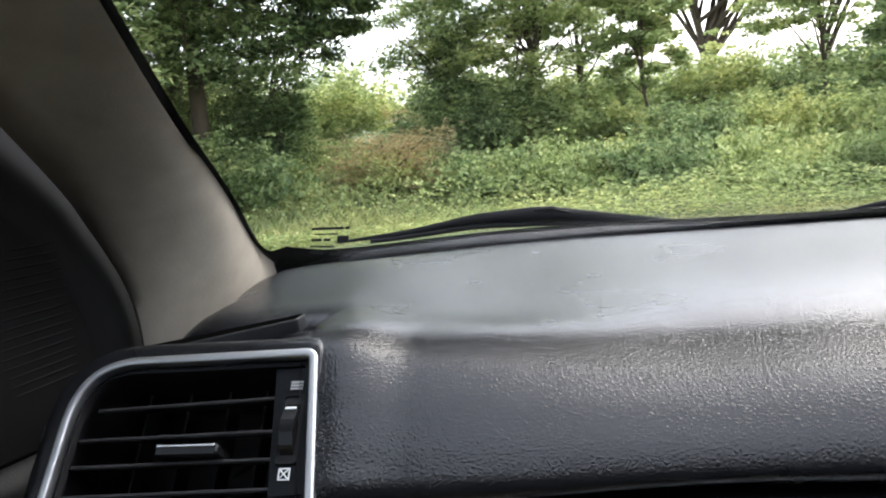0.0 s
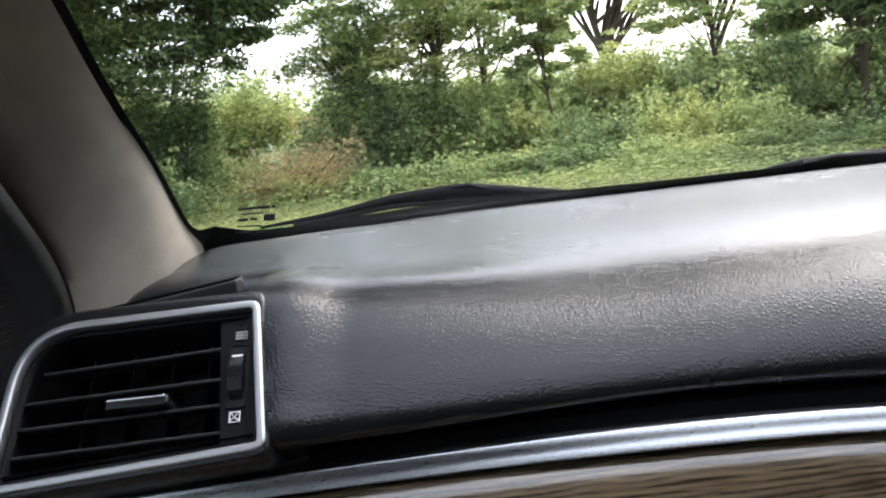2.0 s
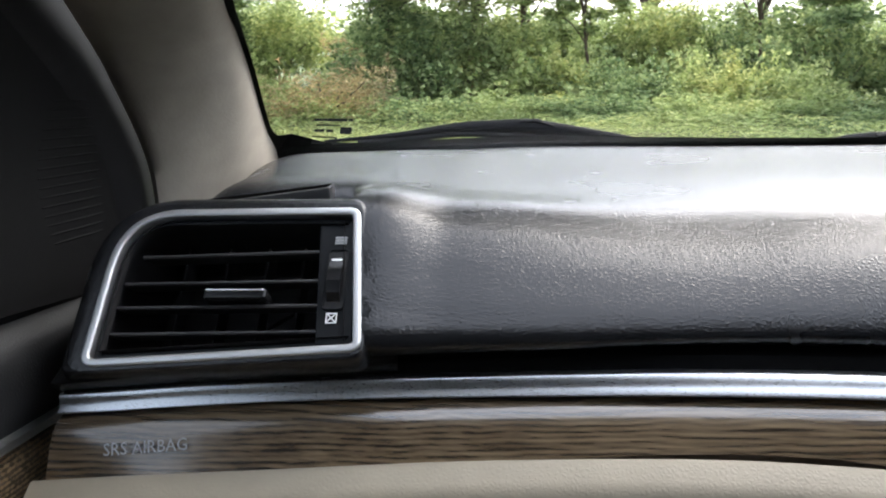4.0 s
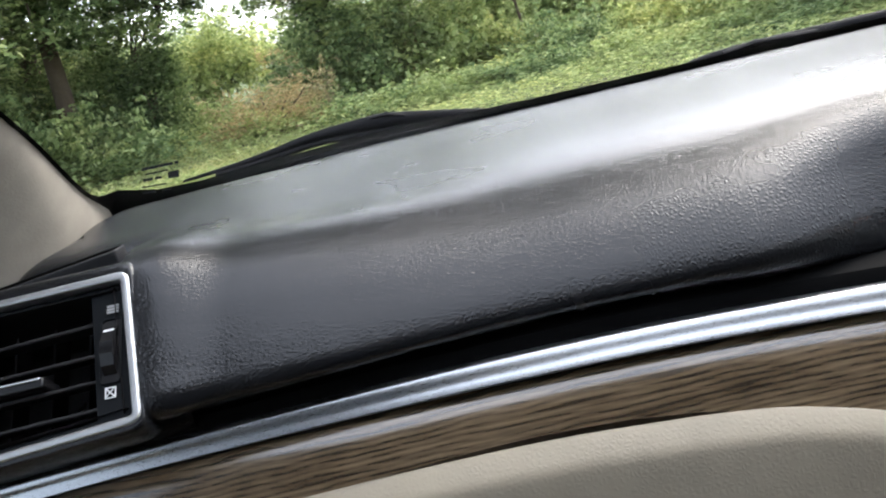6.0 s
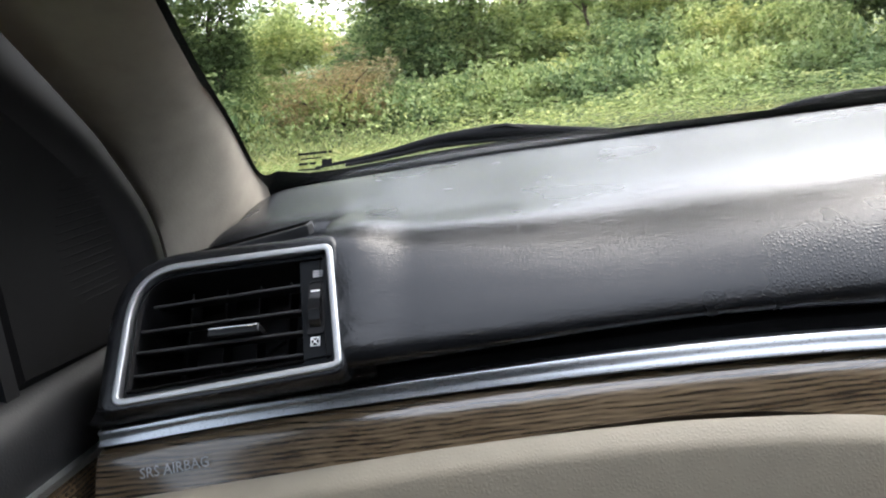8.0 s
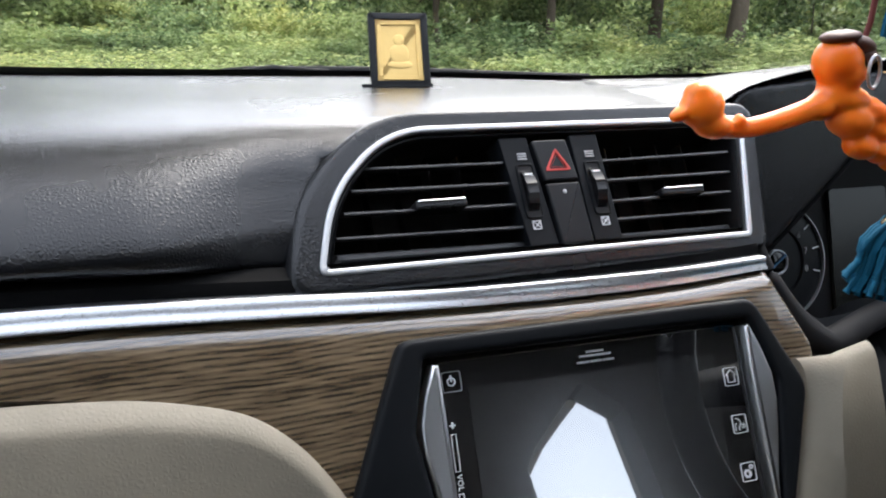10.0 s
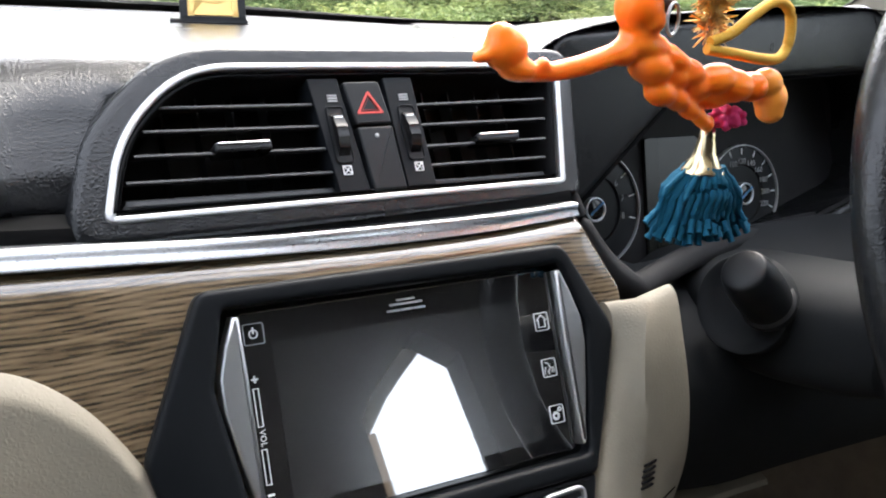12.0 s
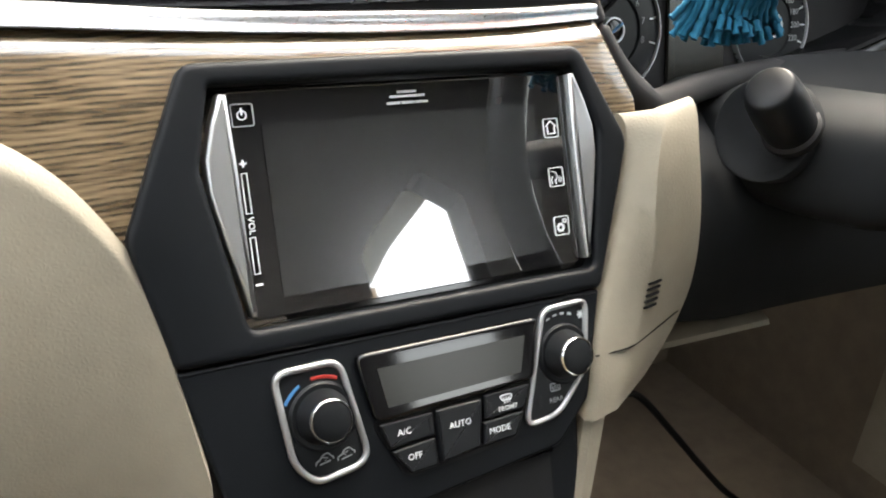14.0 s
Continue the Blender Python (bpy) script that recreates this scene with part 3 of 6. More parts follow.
# fine dark line and pale lip under the strip, then the veneer
def wood_profile(x):
    y, z, h = lin(x, STRIP)
    z = z - h
    low = curve_at(x, [(-0.684, 1.001), (-0.60, 1.005), (-0.45, 1.012), (-0.33, 1.014), (-0.25, 1.004), (-0.20, 0.985), (-0.165, 0.93), (-0.14, 0.86), (0.06, 0.86), (0.136, 0.945), (0.152, 0.962)])[0]
    if x < -0.132:
        low = max(low, lid_top(x) - 0.008)
    cut = max(0.0, x - 0.134)
    y, z = y - 0.5 * 1.9 * cut, z - 1.9 * cut
    pts = [(y + 0.006 + 0.3 * cut, z + 0.0005), (y + 0.0035, z - 0.0012)]
    # a rolled shoulder below the strip, then a flatter face
    for dz, out in ((0.0015, 0.0030), (0.0035, 0.0062), (0.0058, 0.0088), (0.0080, 0.0104), (0.0105, 0.0120)):
        pts.append((y + 0.003 - out, z - 0.0012 - dz))
    for t in (0.5, 0.75, 1.0):
        dz = max(0.013, (z - low) * t)
        pts.append((y - 0.0038 - 0.50 * dz + 0.05 * min(dz - 0.0105, 0.06), z - 0.0012 - dz))
    return [(x, a, b) for a, b in pts]


def wood_face(x, z):
    """Depth of the veneer's face at a height."""
    y, top, h = lin(x, STRIP)
    dz = top - h - 0.0012 - z
    return y - 0.0038 - 0.50 * dz + 0.05 * min(dz - 0.0105, 0.06)


secs = [wood_profile(x) for x in list(np.linspace(-0.684, 0.13, 80)) + list(np.linspace(0.134, 0.152, 8))]
part("wood_trim", loft(secs), WOOD, dashboard, "brown zebra-wood veneer panel", 60)


# beige glove box lid with its rolled upper edge
secs = []
for x in list(np.linspace(-0.69, -0.26, 34)) + list(np.linspace(-0.255, -0.130, 44)):
    zt = lid_top(x)
    y0 = wood_face(x, zt) - 0.001
    side = max(0.0, (x + 0.27) / 0.135)
    row = [(x, y0 + 0.006, zt - 0.004), (x, y0 + 0.001, zt - 0.0008)]
    for dy, dz in ((-0.0015, -0.0001), (-0.0030, -0.0007), (-0.0105, -0.0066), (-0.0128, -0.0090), (-0.0142, -0.0120), (-0.0158, -0.0170), (-0.024, -0.04), (-0.036, -0.08), (-0.05, -0.14), (-0.05, -0.24)):
        row.append((x + 0.002 * side, y0 + dy * (1 - 0.35 * side), zt + dz))
    secs.append(row)
part("glove_box_lid", loft(secs), BEIGE, dashboard, "beige grained glove box lid", 60)
lettering("SRS AIRBAG", 0.0085, slope(-0.634, 1.0180, wood_face(-0.634, 1.0180), 0.45, 0.12) @ pose(0, 0, 0.0026, 0, 0, 3), GREYPRINT, dashboard, "airbag_lettering", 0.92)


# ---- air vents ----
def thumbwheel_panel(m, u0, u1, v0, v1, wu, wv0, wv1, owner, lean=0.0):
    """Narrow plate with a slotted wheel, airflow marks above and a shut mark below."""
    mid = (u0 + u1) / 2
    out = rpoly([(u0 + lean, v0, 0.001), (u1 + lean, v0, 0.001), (u1 - lean, v1, 0.001), (u0 - lean, v1, 0.001)], 3)
    pan = part("control_plate", plate(out, -0.02, -0.0015, 0.0008), FASCIA, owner, "charcoal control plate", 38, m)
    slot = rpoly([(wu - 0.0048, wv0 - 0.002, 0.002), (wu + 0.0048, wv0 - 0.002, 0.002), (wu + 0.0048, wv1 + 0.002, 0.002), (wu - 0.0048, wv1 + 0.002, 0.002)], 4)
    part("wheel_slot", plate(slot, -0.004, -0.0011), DEEP, pan, "", 38, m)
    part("slot_rim", ring(offset(slot, -0.0009), slot, -0.003, -0.0004, 0.0003, 2), FASCIA, pan, "", 50, m)
    cv, r = (wv0 + wv1) / 2, (wv1 - wv0) * 0.62
    bm = bmesh.new()
    k = 36
    for side in (-0.0034, 0.0034):
        for i in range(k):
            a = 2 * math.pi * i / k
            rr = r * (1 if i % 2 else 0.965)
            bm.verts.new((wu + side, cv + rr * math.sin(a), -r * 0.74 + rr * math.cos(a)))
    bm.verts.ensure_lookup_table()
    for i in range(k):
        j = (i + 1) % k
        bm.faces.new((bm.verts[i], bm.verts[j], bm.verts[k + j], bm.verts[k + i]))
    bm.faces.new(bm.verts[:k][::-1])
    bm.faces.new(bm.verts[k:])
    part("thumbwheel", bm, WHEEL, pan, "ribbed black thumbwheel", 20, m)
    part("wheel_mark", box(wu - 0.0026, wu + 0.0026, wv1 - 0.006, wv1 - 0.0042, 0.0, 0.0022, 0.0), WHITE, pan, "white index mark", 38, m)
    for i in range(3):
        part("airflow_mark", box(wu - 0.0030, wu + 0.0030, wv1 + 0.0058 + i * 0.0016, wv1 + 0.0068 + i * 0.0016, -0.002, -0.0009), GREYPRINT, pan, "", 38, m)
    f = rpoly([(wu - 0.0028, wv0 - 0.0099, 0), (wu + 0.0028, wv0 - 0.0099, 0), (wu + 0.0028, wv0 - 0.0043, 0), (wu - 0.0028, wv0 - 0.0043, 0)])
    part("shut_mark", ring(f, offset(f, 0.0006), -0.002, -0.0009, 0.0001, 1), WHITE, pan, "", 38, m)
    for s in (1, -1):
        part("shut_mark", tube([(wu - 0.0025 * s, wv0 - 0.0096, -0.0009), (wu + 0.0025 * s, wv0 - 0.0046, -0.0009)], 0.00035, 4), WHITE, pan, "", 38, m)
    return pan


def slat(m, u0, u1, v0, v1, owner):
    """One horizontal blade, leaning back."""
    secs = []
    for t in np.linspace(0, 1, 5):
        u, v = u0 + (u1 - u0) * t, v0 + (v1 - v0) * t
        secs.append([(u, v + 0.0012, -0.0046), (u, v + 0.0007, -0.0035), (u, v - 0.0004, -0.0033), (u, v - 0.0010, -0.0040), (u, v + 0.0030, -0.019), (u, v + 0.0044, -0.0195)])
    return part("slat", loft(secs, True, True), SLAT, owner, "", 30, m)


def vane(m, u, v0, v1, owner):
    return part("vane", box(u - 0.0006, u + 0.0006, v0, v1, -0.036, -0.023), DEEP, owner, "", 30, m)


def slide_knob(m, u0, u1, v, owner):
    """Slider on the blade: black grip with a bright upper edge."""
    grip = part("slider", plate(rpoly([(u0, v - 0.0034, 0.0016), (u1, v - 0.0034, 0.0016), (u1, v + 0.0023, 0.0018), (u0, v + 0.0023, 0.0018)], 5), -0.012, 0.0016, 0.0014, 3), WHEEL, owner, "black slider grip", 38, m)
    part("bright_edge", plate(rpoly([(u0 + 0.0012, v + 0.0004, 0.0005), (u1 - 0.0012, v + 0.0004, 0.0005), (u1 - 0.0012, v + 0.0019, 0.0007), (u0 + 0.0012, v + 0.0019, 0.0007)], 5), 0.0005, 0.0027, 0.0007, 3), CHROME, grip, "chrome edge", 38, m)


def hollow(m, outline, owner):
    """Dark duct behind the blades."""
    rows = [[(p.x, p.y, 0.0) for p in outline], [(p.x, p.y, -0.06) for p in outline]]
    bm = loft(rows, True)
    bm.verts.ensure_lookup_table()
    bm.faces.new(bm.verts[len(outline):])
    part("duct", bm, DEEP, owner, "dark duct", 30, m)


# vent by the passenger's door
MV = slope(-0.60, 1.065, -0.015, 0.8)
side_vent = thing("side_air_vent", (-0.60, 0.0, 1.05), "black side air vent in a satin silver frame", "air vent")
edge = rpoly([(-0.0675, -0.0105, 0.008), (0.0725, -0.0005, 0.007), (0.0640, 0.0790, 0.007), (-0.0660, 0.0790, 0.036)], 12)
hole = offset(edge, 0.0044)
pod = rpoly([(-0.0800, -0.0150, 0.010), (0.0745, -0.0045, 0.008), (0.0660, 0.0875, 0.010), (-0.079, 0.0895, 0.048)], 12)
part("surround", rolled(pod, edge, 0.0080, MV.inverted().to_3x3() @ Vector((0, 0.075, -0.001)), 0.3), PAD, side_vent, "black grained surround", 60, MV)
part("bezel", ring(edge, hole, -0.006, 0.0016, 0.0014, 4), SILVER, side_vent, "satin silver frame", 50, MV)
lip = offset(hole, 0.0045)
part("inner_lip", ring(hole, lip, -0.014, -0.0030, 0.0015, 2), BLACK, side_vent, "", 50, MV)
hollow(MV, lip, side_vent)
for a, b, va, vb in ((-0.050, 0.044, 0.0525, 0.0555), (-0.0565, 0.046, 0.0370, 0.0390), (-0.0575, 0.048, 0.0235, 0.0255), (-0.0575, 0.049, 0.0090, 0.0115)):
    slat(MV, a, b, va, vb, side_vent)
for u in (-0.035, -0.012, 0.010, 0.030):
    vane(MV, u, 0.002, 0.068, side_vent)
slide_knob(MV, -0.011, 0.0215, 0.0300, side_vent)
thumbwheel_panel(MV, 0.0460, 0.0640, 0.0020, 0.0700, 0.0553, 0.0245, 0.0525, side_vent, 0.0030)

secs = []
for x in np.linspace(-0.684, -0.515, 18):
    y, z, h = lin(x, STRIP)
    f = (x + 0.684) / 0.169
    g = 0.020 * max(0.0, f - 0.55) ** 1.5
    secs.append([(x, y + 0.016, z - 0.004), (x, y + 0.0065 + g, z + 0.0004), (x, y + 0.002 + g, z + 0.003), (x, y - 0.004 + 2 * g, z + 0.0075 + 0.004 * f), (x, y + 0.012 + g, z + 0.016 + 0.004 * f)])
part("lower_fillet", loft(secs), PAD, side_vent, "black grained fillet under the vent", 60)

# side window demister slot in the pod's top
demister = thing("demister_grille", (-0.605, 0.07, 1.13), "slim black demister slot on the dashboard end", "demister grille")
MD = Matrix.Translation((-0.604, 0.070, 1.1290)) @ Matrix(((0.80, -0.60, 0, 0), (0.60, 0.80, 0, 0), (0.085, 0.03, 1, 0), (0, 0, 0, 1)))
o = rpoly([(-0.046, -0.010, 0.004), (0.040, -0.008, 0.003), (0.050, 0.006, 0.003), (-0.040, 0.009, 0.006)], 6)
part("frame", ring(o, offset(o, 0.0016), -0.006, 0.0014, 0.0006, 3), BLACK, demister, "glossy black frame", 50, MD)
# near-black plate in place of the slot's shaded depth
part("slot", plate(offset(o, 0.0015), -0.006, 0.0016), VOID, demister, "", 50, MD)
for u in (-0.03, -0.018):
    part("rib", box(u, u + 0.0015, -0.008, 0.007, -0.002, 0.0008), SILVER, demister, "", 50, MD)

# vents in the middle of the dashboard
MC = slope(0.0, 1.0615, 0.0445, 0.6, 0.04)
centre_vent = thing("centre_air_vent", (0, 0.05, 1.04), "pair of black centre air vents in one silver frame", "air vent")
edge = rpoly([(-0.1530, -0.0185, 0.006), (0.1325, -0.0205, 0.006), (0.1535, 0.0645, 0.006), (-0.1010, 0.0655, 0.09), (-0.1400, 0.0290, 0.09)], 12)
hole = offset(edge, 0.0041)
pod = rpoly([(-0.1730, -0.0290, 0.016), (0.1460, -0.0285, 0.010), (0.1680, 0.0760, 0.016), (-0.1080, 0.0770, 0.09), (-0.1560, 0.0340, 0.09)], 12)
part("surround", rolled(pod, edge, 0.0075, MC.inverted().to_3x3() @ Vector((0, 0.075, -0.002)), 0.6), PAD, centre_vent, "black grained surround", 60, MC)
part("bezel", ring(edge, hole, -0.006, 0.0016, 0.0014, 4), SILVER, centre_vent, "satin silver frame", 50, MC)
lip = offset(hole, 0.0030)
part("inner_lip", ring(hole, lip, -0.014, -0.0030, 0.0012, 2), BLACK, centre_vent, "", 50, MC)
hollow(MC, lip, centre_vent)
for a, b, va, vb in ((-0.1155, -0.0300, 0.0425, 0.0415), (-0.1255, -0.0275, 0.0297, 0.0283), (-0.1320, -0.0270, 0.0168, 0.0148), (-0.1380, -0.0260, 0.0030, 0.0006), (0.0385, 0.1360, 0.0392, 0.0402), (0.0375, 0.1330, 0.0262, 0.0262), (0.0365, 0.1290, 0.0125, 0.0125), (0.0365, 0.1250, 0.0004, -0.0002)):
    slat(MC, a, b, va, vb, centre_vent)
for u in (-0.11, -0.09, -0.07, -0.05, 0.055, 0.075, 0.095, 0.115):
    vane(MC, u, -0.01, 0.055, centre_vent)
slide_knob(MC, -0.0915, -0.0600, 0.0180, centre_vent)
slide_knob(MC, 0.0730, 0.1050, 0.0150, centre_vent)
part("lower_lip", plate(rpoly([(-0.143, -0.0125, 0.001), (-0.022, -0.0145, 0.001), (-0.022, -0.0060, 0.001), (-0.139, -0.0035, 0.001)], 3), -0.03, -0.0075, 0.004), SLAT, centre_vent, "", 40, MC)
part("lower_lip", plate(rpoly([(0.034, -0.0140, 0.001), (0.124, -0.0150, 0.001), (0.126, -0.0075, 0.001), (0.034, -0.0065, 0.001)], 3), -0.03, -0.0075, 0.004), SLAT, centre_vent, "", 40, MC)
thumbwheel_panel(MC, -0.0280, -0.0090, -0.0125, 0.0565, -0.0180, 0.0075, 0.0360, centre_vent, 0.0030)
thumbwheel_panel(MC, 0.0180, 0.0375, -0.0125, 0.0565, 0.0285, 0.0065, 0.0355, centre_vent, 0.0004)
hz = part("hazard_button", plate(rpoly([(-0.0070, 0.0265, 0.0015), (0.0165, 0.0265, 0.0015), (0.0135, 0.0535, 0.0025), (-0.0105, 0.0535, 0.0025)], 5), -0.02, 0.0005, 0.0014, 3), BLACK, centre_vent, "black hazard button", 38, MC)
part("blank_button", plate(rpoly([(-0.0045, -0.0135, 0.0020), (0.0170, -0.0135, 0.0020), (0.0165, 0.0255, 0.0015), (-0.0070, 0.0255, 0.0015)], 5), -0.02, 0.0002, 0.0014, 3), BLACK, centre_vent, "plain black blank", 38, MC)
part("indicator", turned([(0.0014, 0), (0.0014, 0.0006), (0.0008, 0.0009)], 10), GREYPRINT, centre_vent, "", 38, at(MC, 0.0045, 0.0195, 0))
tri = rpoly([(-0.0055, 0.0330, 0.0008), (0.0125, 0.0330, 0.0008), (0.0045, 0.0475, 0.0008)], 3)
part("warning_triangle", ring(tri, offset(tri, 0.0012), 0.0002, 0.0009, 0.0001, 1), REDPRINT, hz, "red triangle outline", 38, MC)
tri2 = offset(tri, 0.0022)
part("warning_triangle", ring(tri2, offset(tri2, 0.0008), 0.0002, 0.0009, 0.0001, 1), REDPRINT, hz, "red triangle outline", 38, MC)

# ---- centre stack: infotainment ----
MS = slope(0.0, 1.0, 0.0, 0.462)
Q = 1.1085


def sz(x, z, r=0.0):
    return (x, (z - 1.0) * Q, r)


unit = thing("infotainment_unit", (0, -0.03, 0.90), "charcoal infotainment unit with an unlit glossy touchscreen", "car stereo")
outer = rpoly([sz(-0.1155, 1.0140, 0.010), sz(0.1055, 1.0150, 0.013), sz(0.1335, 0.9650, 0.018), sz(0.1030, 0.890, 0.006), sz(-0.136, 0.890, 0.006), sz(-0.1495, 0.945, 0.012)], 9)
inner = rpoly([sz(-0.1045, 1.0045, 0.004), sz(0.0995, 1.0045, 0.005), sz(0.1135, 0.970, 0.008), sz(0.1000, 0.9010, 0.006), sz(-0.1005, 0.9010, 0.006), sz(-0.1135, 0.970, 0.008)], 9)
part("housing", ring(outer, inner, -0.012, 0.0062, 0.0035, 4), FASCIA, unit, "charcoal frame", 50, MS)
part("backing", plate(offset(inner, -0.001), -0.03, -0.0045), GLOSS, unit, "", 50, MS)
part("touch_glass", plate(rpoly([sz(-0.0955, 1.0020, 0.002), sz(0.0945, 1.0020, 0.002), sz(0.0945, 0.9045, 0.002), sz(-0.0970, 0.9045, 0.002)], 4), -0.006, -0.0015, 0.0006), SCREEN, unit, "glossy black glass", 38, MS)
part("display", plate(rpoly([sz(-0.0805, 0.9875), sz(0.0760, 0.9875), sz(0.0720, 0.9125), sz(-0.0810, 0.9125)]), -0.002, -0.0009), LCD, unit, "unlit grey display", 38, MS)


def grip(side):
    pts = [(0.0965, 1.0005), (0.1005, 1.0010), (0.1060, 0.9885), (0.1105, 0.9740), (0.1105, 0.9600), (0.1060, 0.9380), (0.1015, 0.9200), (0.0985, 0.9065), (0.0960, 0.9065), (0.0958, 0.9400), (0.0958, 0.9700)]
    o = [Vector((side * x, (z - 1.0) * Q)) for x, z in pts]
    return part("side_grip", plate(o, -0.006, 0.0052, 0.0022, 3), BLADE, unit, "satin silver side blade", 45, MS)


grip(-1)
grip(1)
# printed marks on the glass
for z in (0.9745, 0.9495, 0.9245):
    f = rpoly([(0.0800, (z - 1) * Q - 0.0054, 0.0014), (0.0900, (z - 1) * Q - 0.0054, 0.0014), (0.0900, (z - 1) * Q + 0.0054, 0.0014), (0.0800, (z - 1) * Q + 0.0054, 0.0014)], 4)
    part("key_outline", ring(f, offset(f, 0.00042), -0.002, -0.0008, 0.0001, 1), WHITE, unit, "", 38, MS)
u, v = 0.085, (0.9745 - 1) * Q
f = [Vector((u + a, v + b)) for a, b in ((-0.0026, -0.0035), (0.0026, -0.0035), (0.0026, 0.0006), (0.0040, 0.0006), (0, 0.0042), (-0.0040, 0.0006), (-0.0026, 0.0006))]
part("home_mark", ring(f, offset(f, 0.0005), -0.002, -0.0008, 0.0001, 1), WHITE, unit, "", 38, MS)
v = (0.9495 - 1) * Q
# a speaking head: face outline and two sound waves
part("voice_mark", tube(catmull([(u - 0.0006, v - 0.0038, -0.0008), (u - 0.0012, v - 0.0020, -0.0008), (u - 0.0002, v - 0.0012, -0.0008), (u + 0.0004, v + 0.0004, -0.0008), (u - 0.0006, v + 0.0026, -0.0008), (u - 0.0028, v + 0.0034, -0.0008)], 3), 0.0003, 4), WHITE, unit, "", 38, MS)
part("voice_mark", tube([(u - 0.0034, v - 0.0038, -0.0008), (u - 0.0036, v - 0.0010, -0.0008), (u - 0.0026, v + 0.0006, -0.0008)], 0.0003, 4), WHITE, unit, "", 38, MS)
for a in (0.0012, 0.0024):
    part("voice_mark", tube([(u + a, v - 0.0024 - 0.3 * a, -0.0008), (u + a + 0.0007, v - 0.0014, -0.0008), (u + a, v - 0.0004 + 0.3 * a, -0.0008)], 0.0003, 4), WHITE, unit, "", 38, MS)
v = (0.9245 - 1) * Q
for a, b, r in ((-0.0008, -0.0010, 0.0028), (0.0022, 0.0026, 0.0015)):
    k = [Vector((u + a + (r if i % 2 else r * 0.8) * math.cos(i * math.pi / 8), v + b + (r if i % 2 else r * 0.8) * math.sin(i * math.pi / 8))) for i in range(16)]
    part("settings_mark", ring(k, offset(k, r * 0.38), -0.002, -0.0008, 0.0001, 1), WHITE, unit, "", 38, MS)
f = rpoly([(-0.0945, -0.0145, 0.0014), (-0.0835, -0.0145, 0.0014), (-0.0835, -0.0035, 0.0014), (-0.0945, -0.0035, 0.0014)], 4)
part("key_outline", ring(f, offset(f, 0.0005), -0.002, -0.0008, 0.0001, 1), GREYPRINT, unit, "", 38, MS)
k = [Vector((-0.0892 + 0.0024 * math.cos(a), -0.0090 + 0.0024 * math.sin(a))) for a in np.linspace(0, 2 * math.pi, 20, False)]
part("power_mark", ring(k, offset(k, 0.0006), -0.002, -0.0008, 0.0001, 1), WHITE, unit, "", 38, MS)
part("power_mark", box(-0.0896, -0.0888, -0.0090, -0.0056, -0.002, -0.0007), WHITE, unit, "", 38, MS)
for z0, z1 in ((0.9675, 0.9500), (0.9400, 0.9240)):
    f = rpoly([(-0.0935, (z1 - 1) * Q, 0), (-0.0905, (z1 - 1) * Q, 0), (-0.0905, (z0 - 1) * Q, 0), (-0.0935, (z0 - 1) * Q, 0)])
    part("volume_bar", ring(f, offset(f, 0.0004), -0.002, -0.0008, 0.0001, 1), WHITE, unit, "", 38, MS)
lettering("VOL", 0.0044, at(MS, -0.0918, (0.945 - 1) * Q, -0.0009, -90), WHITE, unit, "volume_lettering")
for a, b in ((0.0017, 0.0004), (0.0004, 0.0017)):
    part("plus_mark", box(-0.0918 - a, -0.0918 + a, (0.9715 - 1) * Q - b, (0.9715 - 1) * Q + b, -0.002, -0.0008), WHITE, unit, "", 38, MS)
part("minus_mark", box(-0.0935, -0.0901, (0.9195 - 1) * Q - 0.0005, (0.9195 - 1) * Q + 0.0005, -0.002, -0.0008), WHITE, unit, "", 38, MS)
for i, (a, b, z) in enumerate(((-0.010, 0.010, 0.9955), (-0.0055, 0.0055, 0.9975), (-0.012, -0.0045, 0.9925), (-0.0035, 0.0035, 0.9925), (0.0045, 0.0115, 0.9925))):
    part("maker_mark", box(a - 0.002, b - 0.002, (z - 1) * Q - 0.0006, (z - 1) * Q + 0.0006, -0.002, -0.0008), SILVER, unit, "", 38, MS)

# ---- centre stack: climate control ----
climate = thing("climate_panel", (0, -0.08, 0.80), "charcoal climate control panel with two rotary knobs", "climate control")
fas = rpoly([sz(-0.1365, 0.8895, 0.002), sz(0.1025, 0.8895, 0.002), sz(0.0860, 0.8350, 0.010), sz(0.0640, 0.8150, 0.012), sz(-0.1100, 0.8000, 0.010), sz(-0.1210, 0.8250, 0.010)], 6)
part("fascia", plate(fas, -0.03, 0.0040, 0.0020, 3), FASCIA, climate, "", 45, MS)


def knob(u, v, owner):
    m = at(MS, u, v, 0.0)
    part("knob_seat", turned([(0.0172, 0.003), (0.0172, 0.0052), (0.0160, 0.0062), (0.0140, 0.0058)], 36), BLACK, owner, "", 38, m)
    k = part("rotary_knob", turned([(0.0142, 0.004), (0.0132, 0.0080), (0.0112, 0.0125), (0.0106, 0.0165), (0.0100, 0.0176), (0.0094, 0.0180), (0.0088, 0.0183), (0.005, 0.0186), (0.002, 0.0187)], 40), BLACK, owner, "black rotary knob", 38, m)
    part("knob_ring", turned([(0.0107, 0.0160), (0.0109, 0.0168), (0.0106, 0.0177), (0.0101, 0.0183), (0.0097, 0.0182), (0.0097, 0.0165)], 40), CHROME, k, "chrome ring", 60, m)


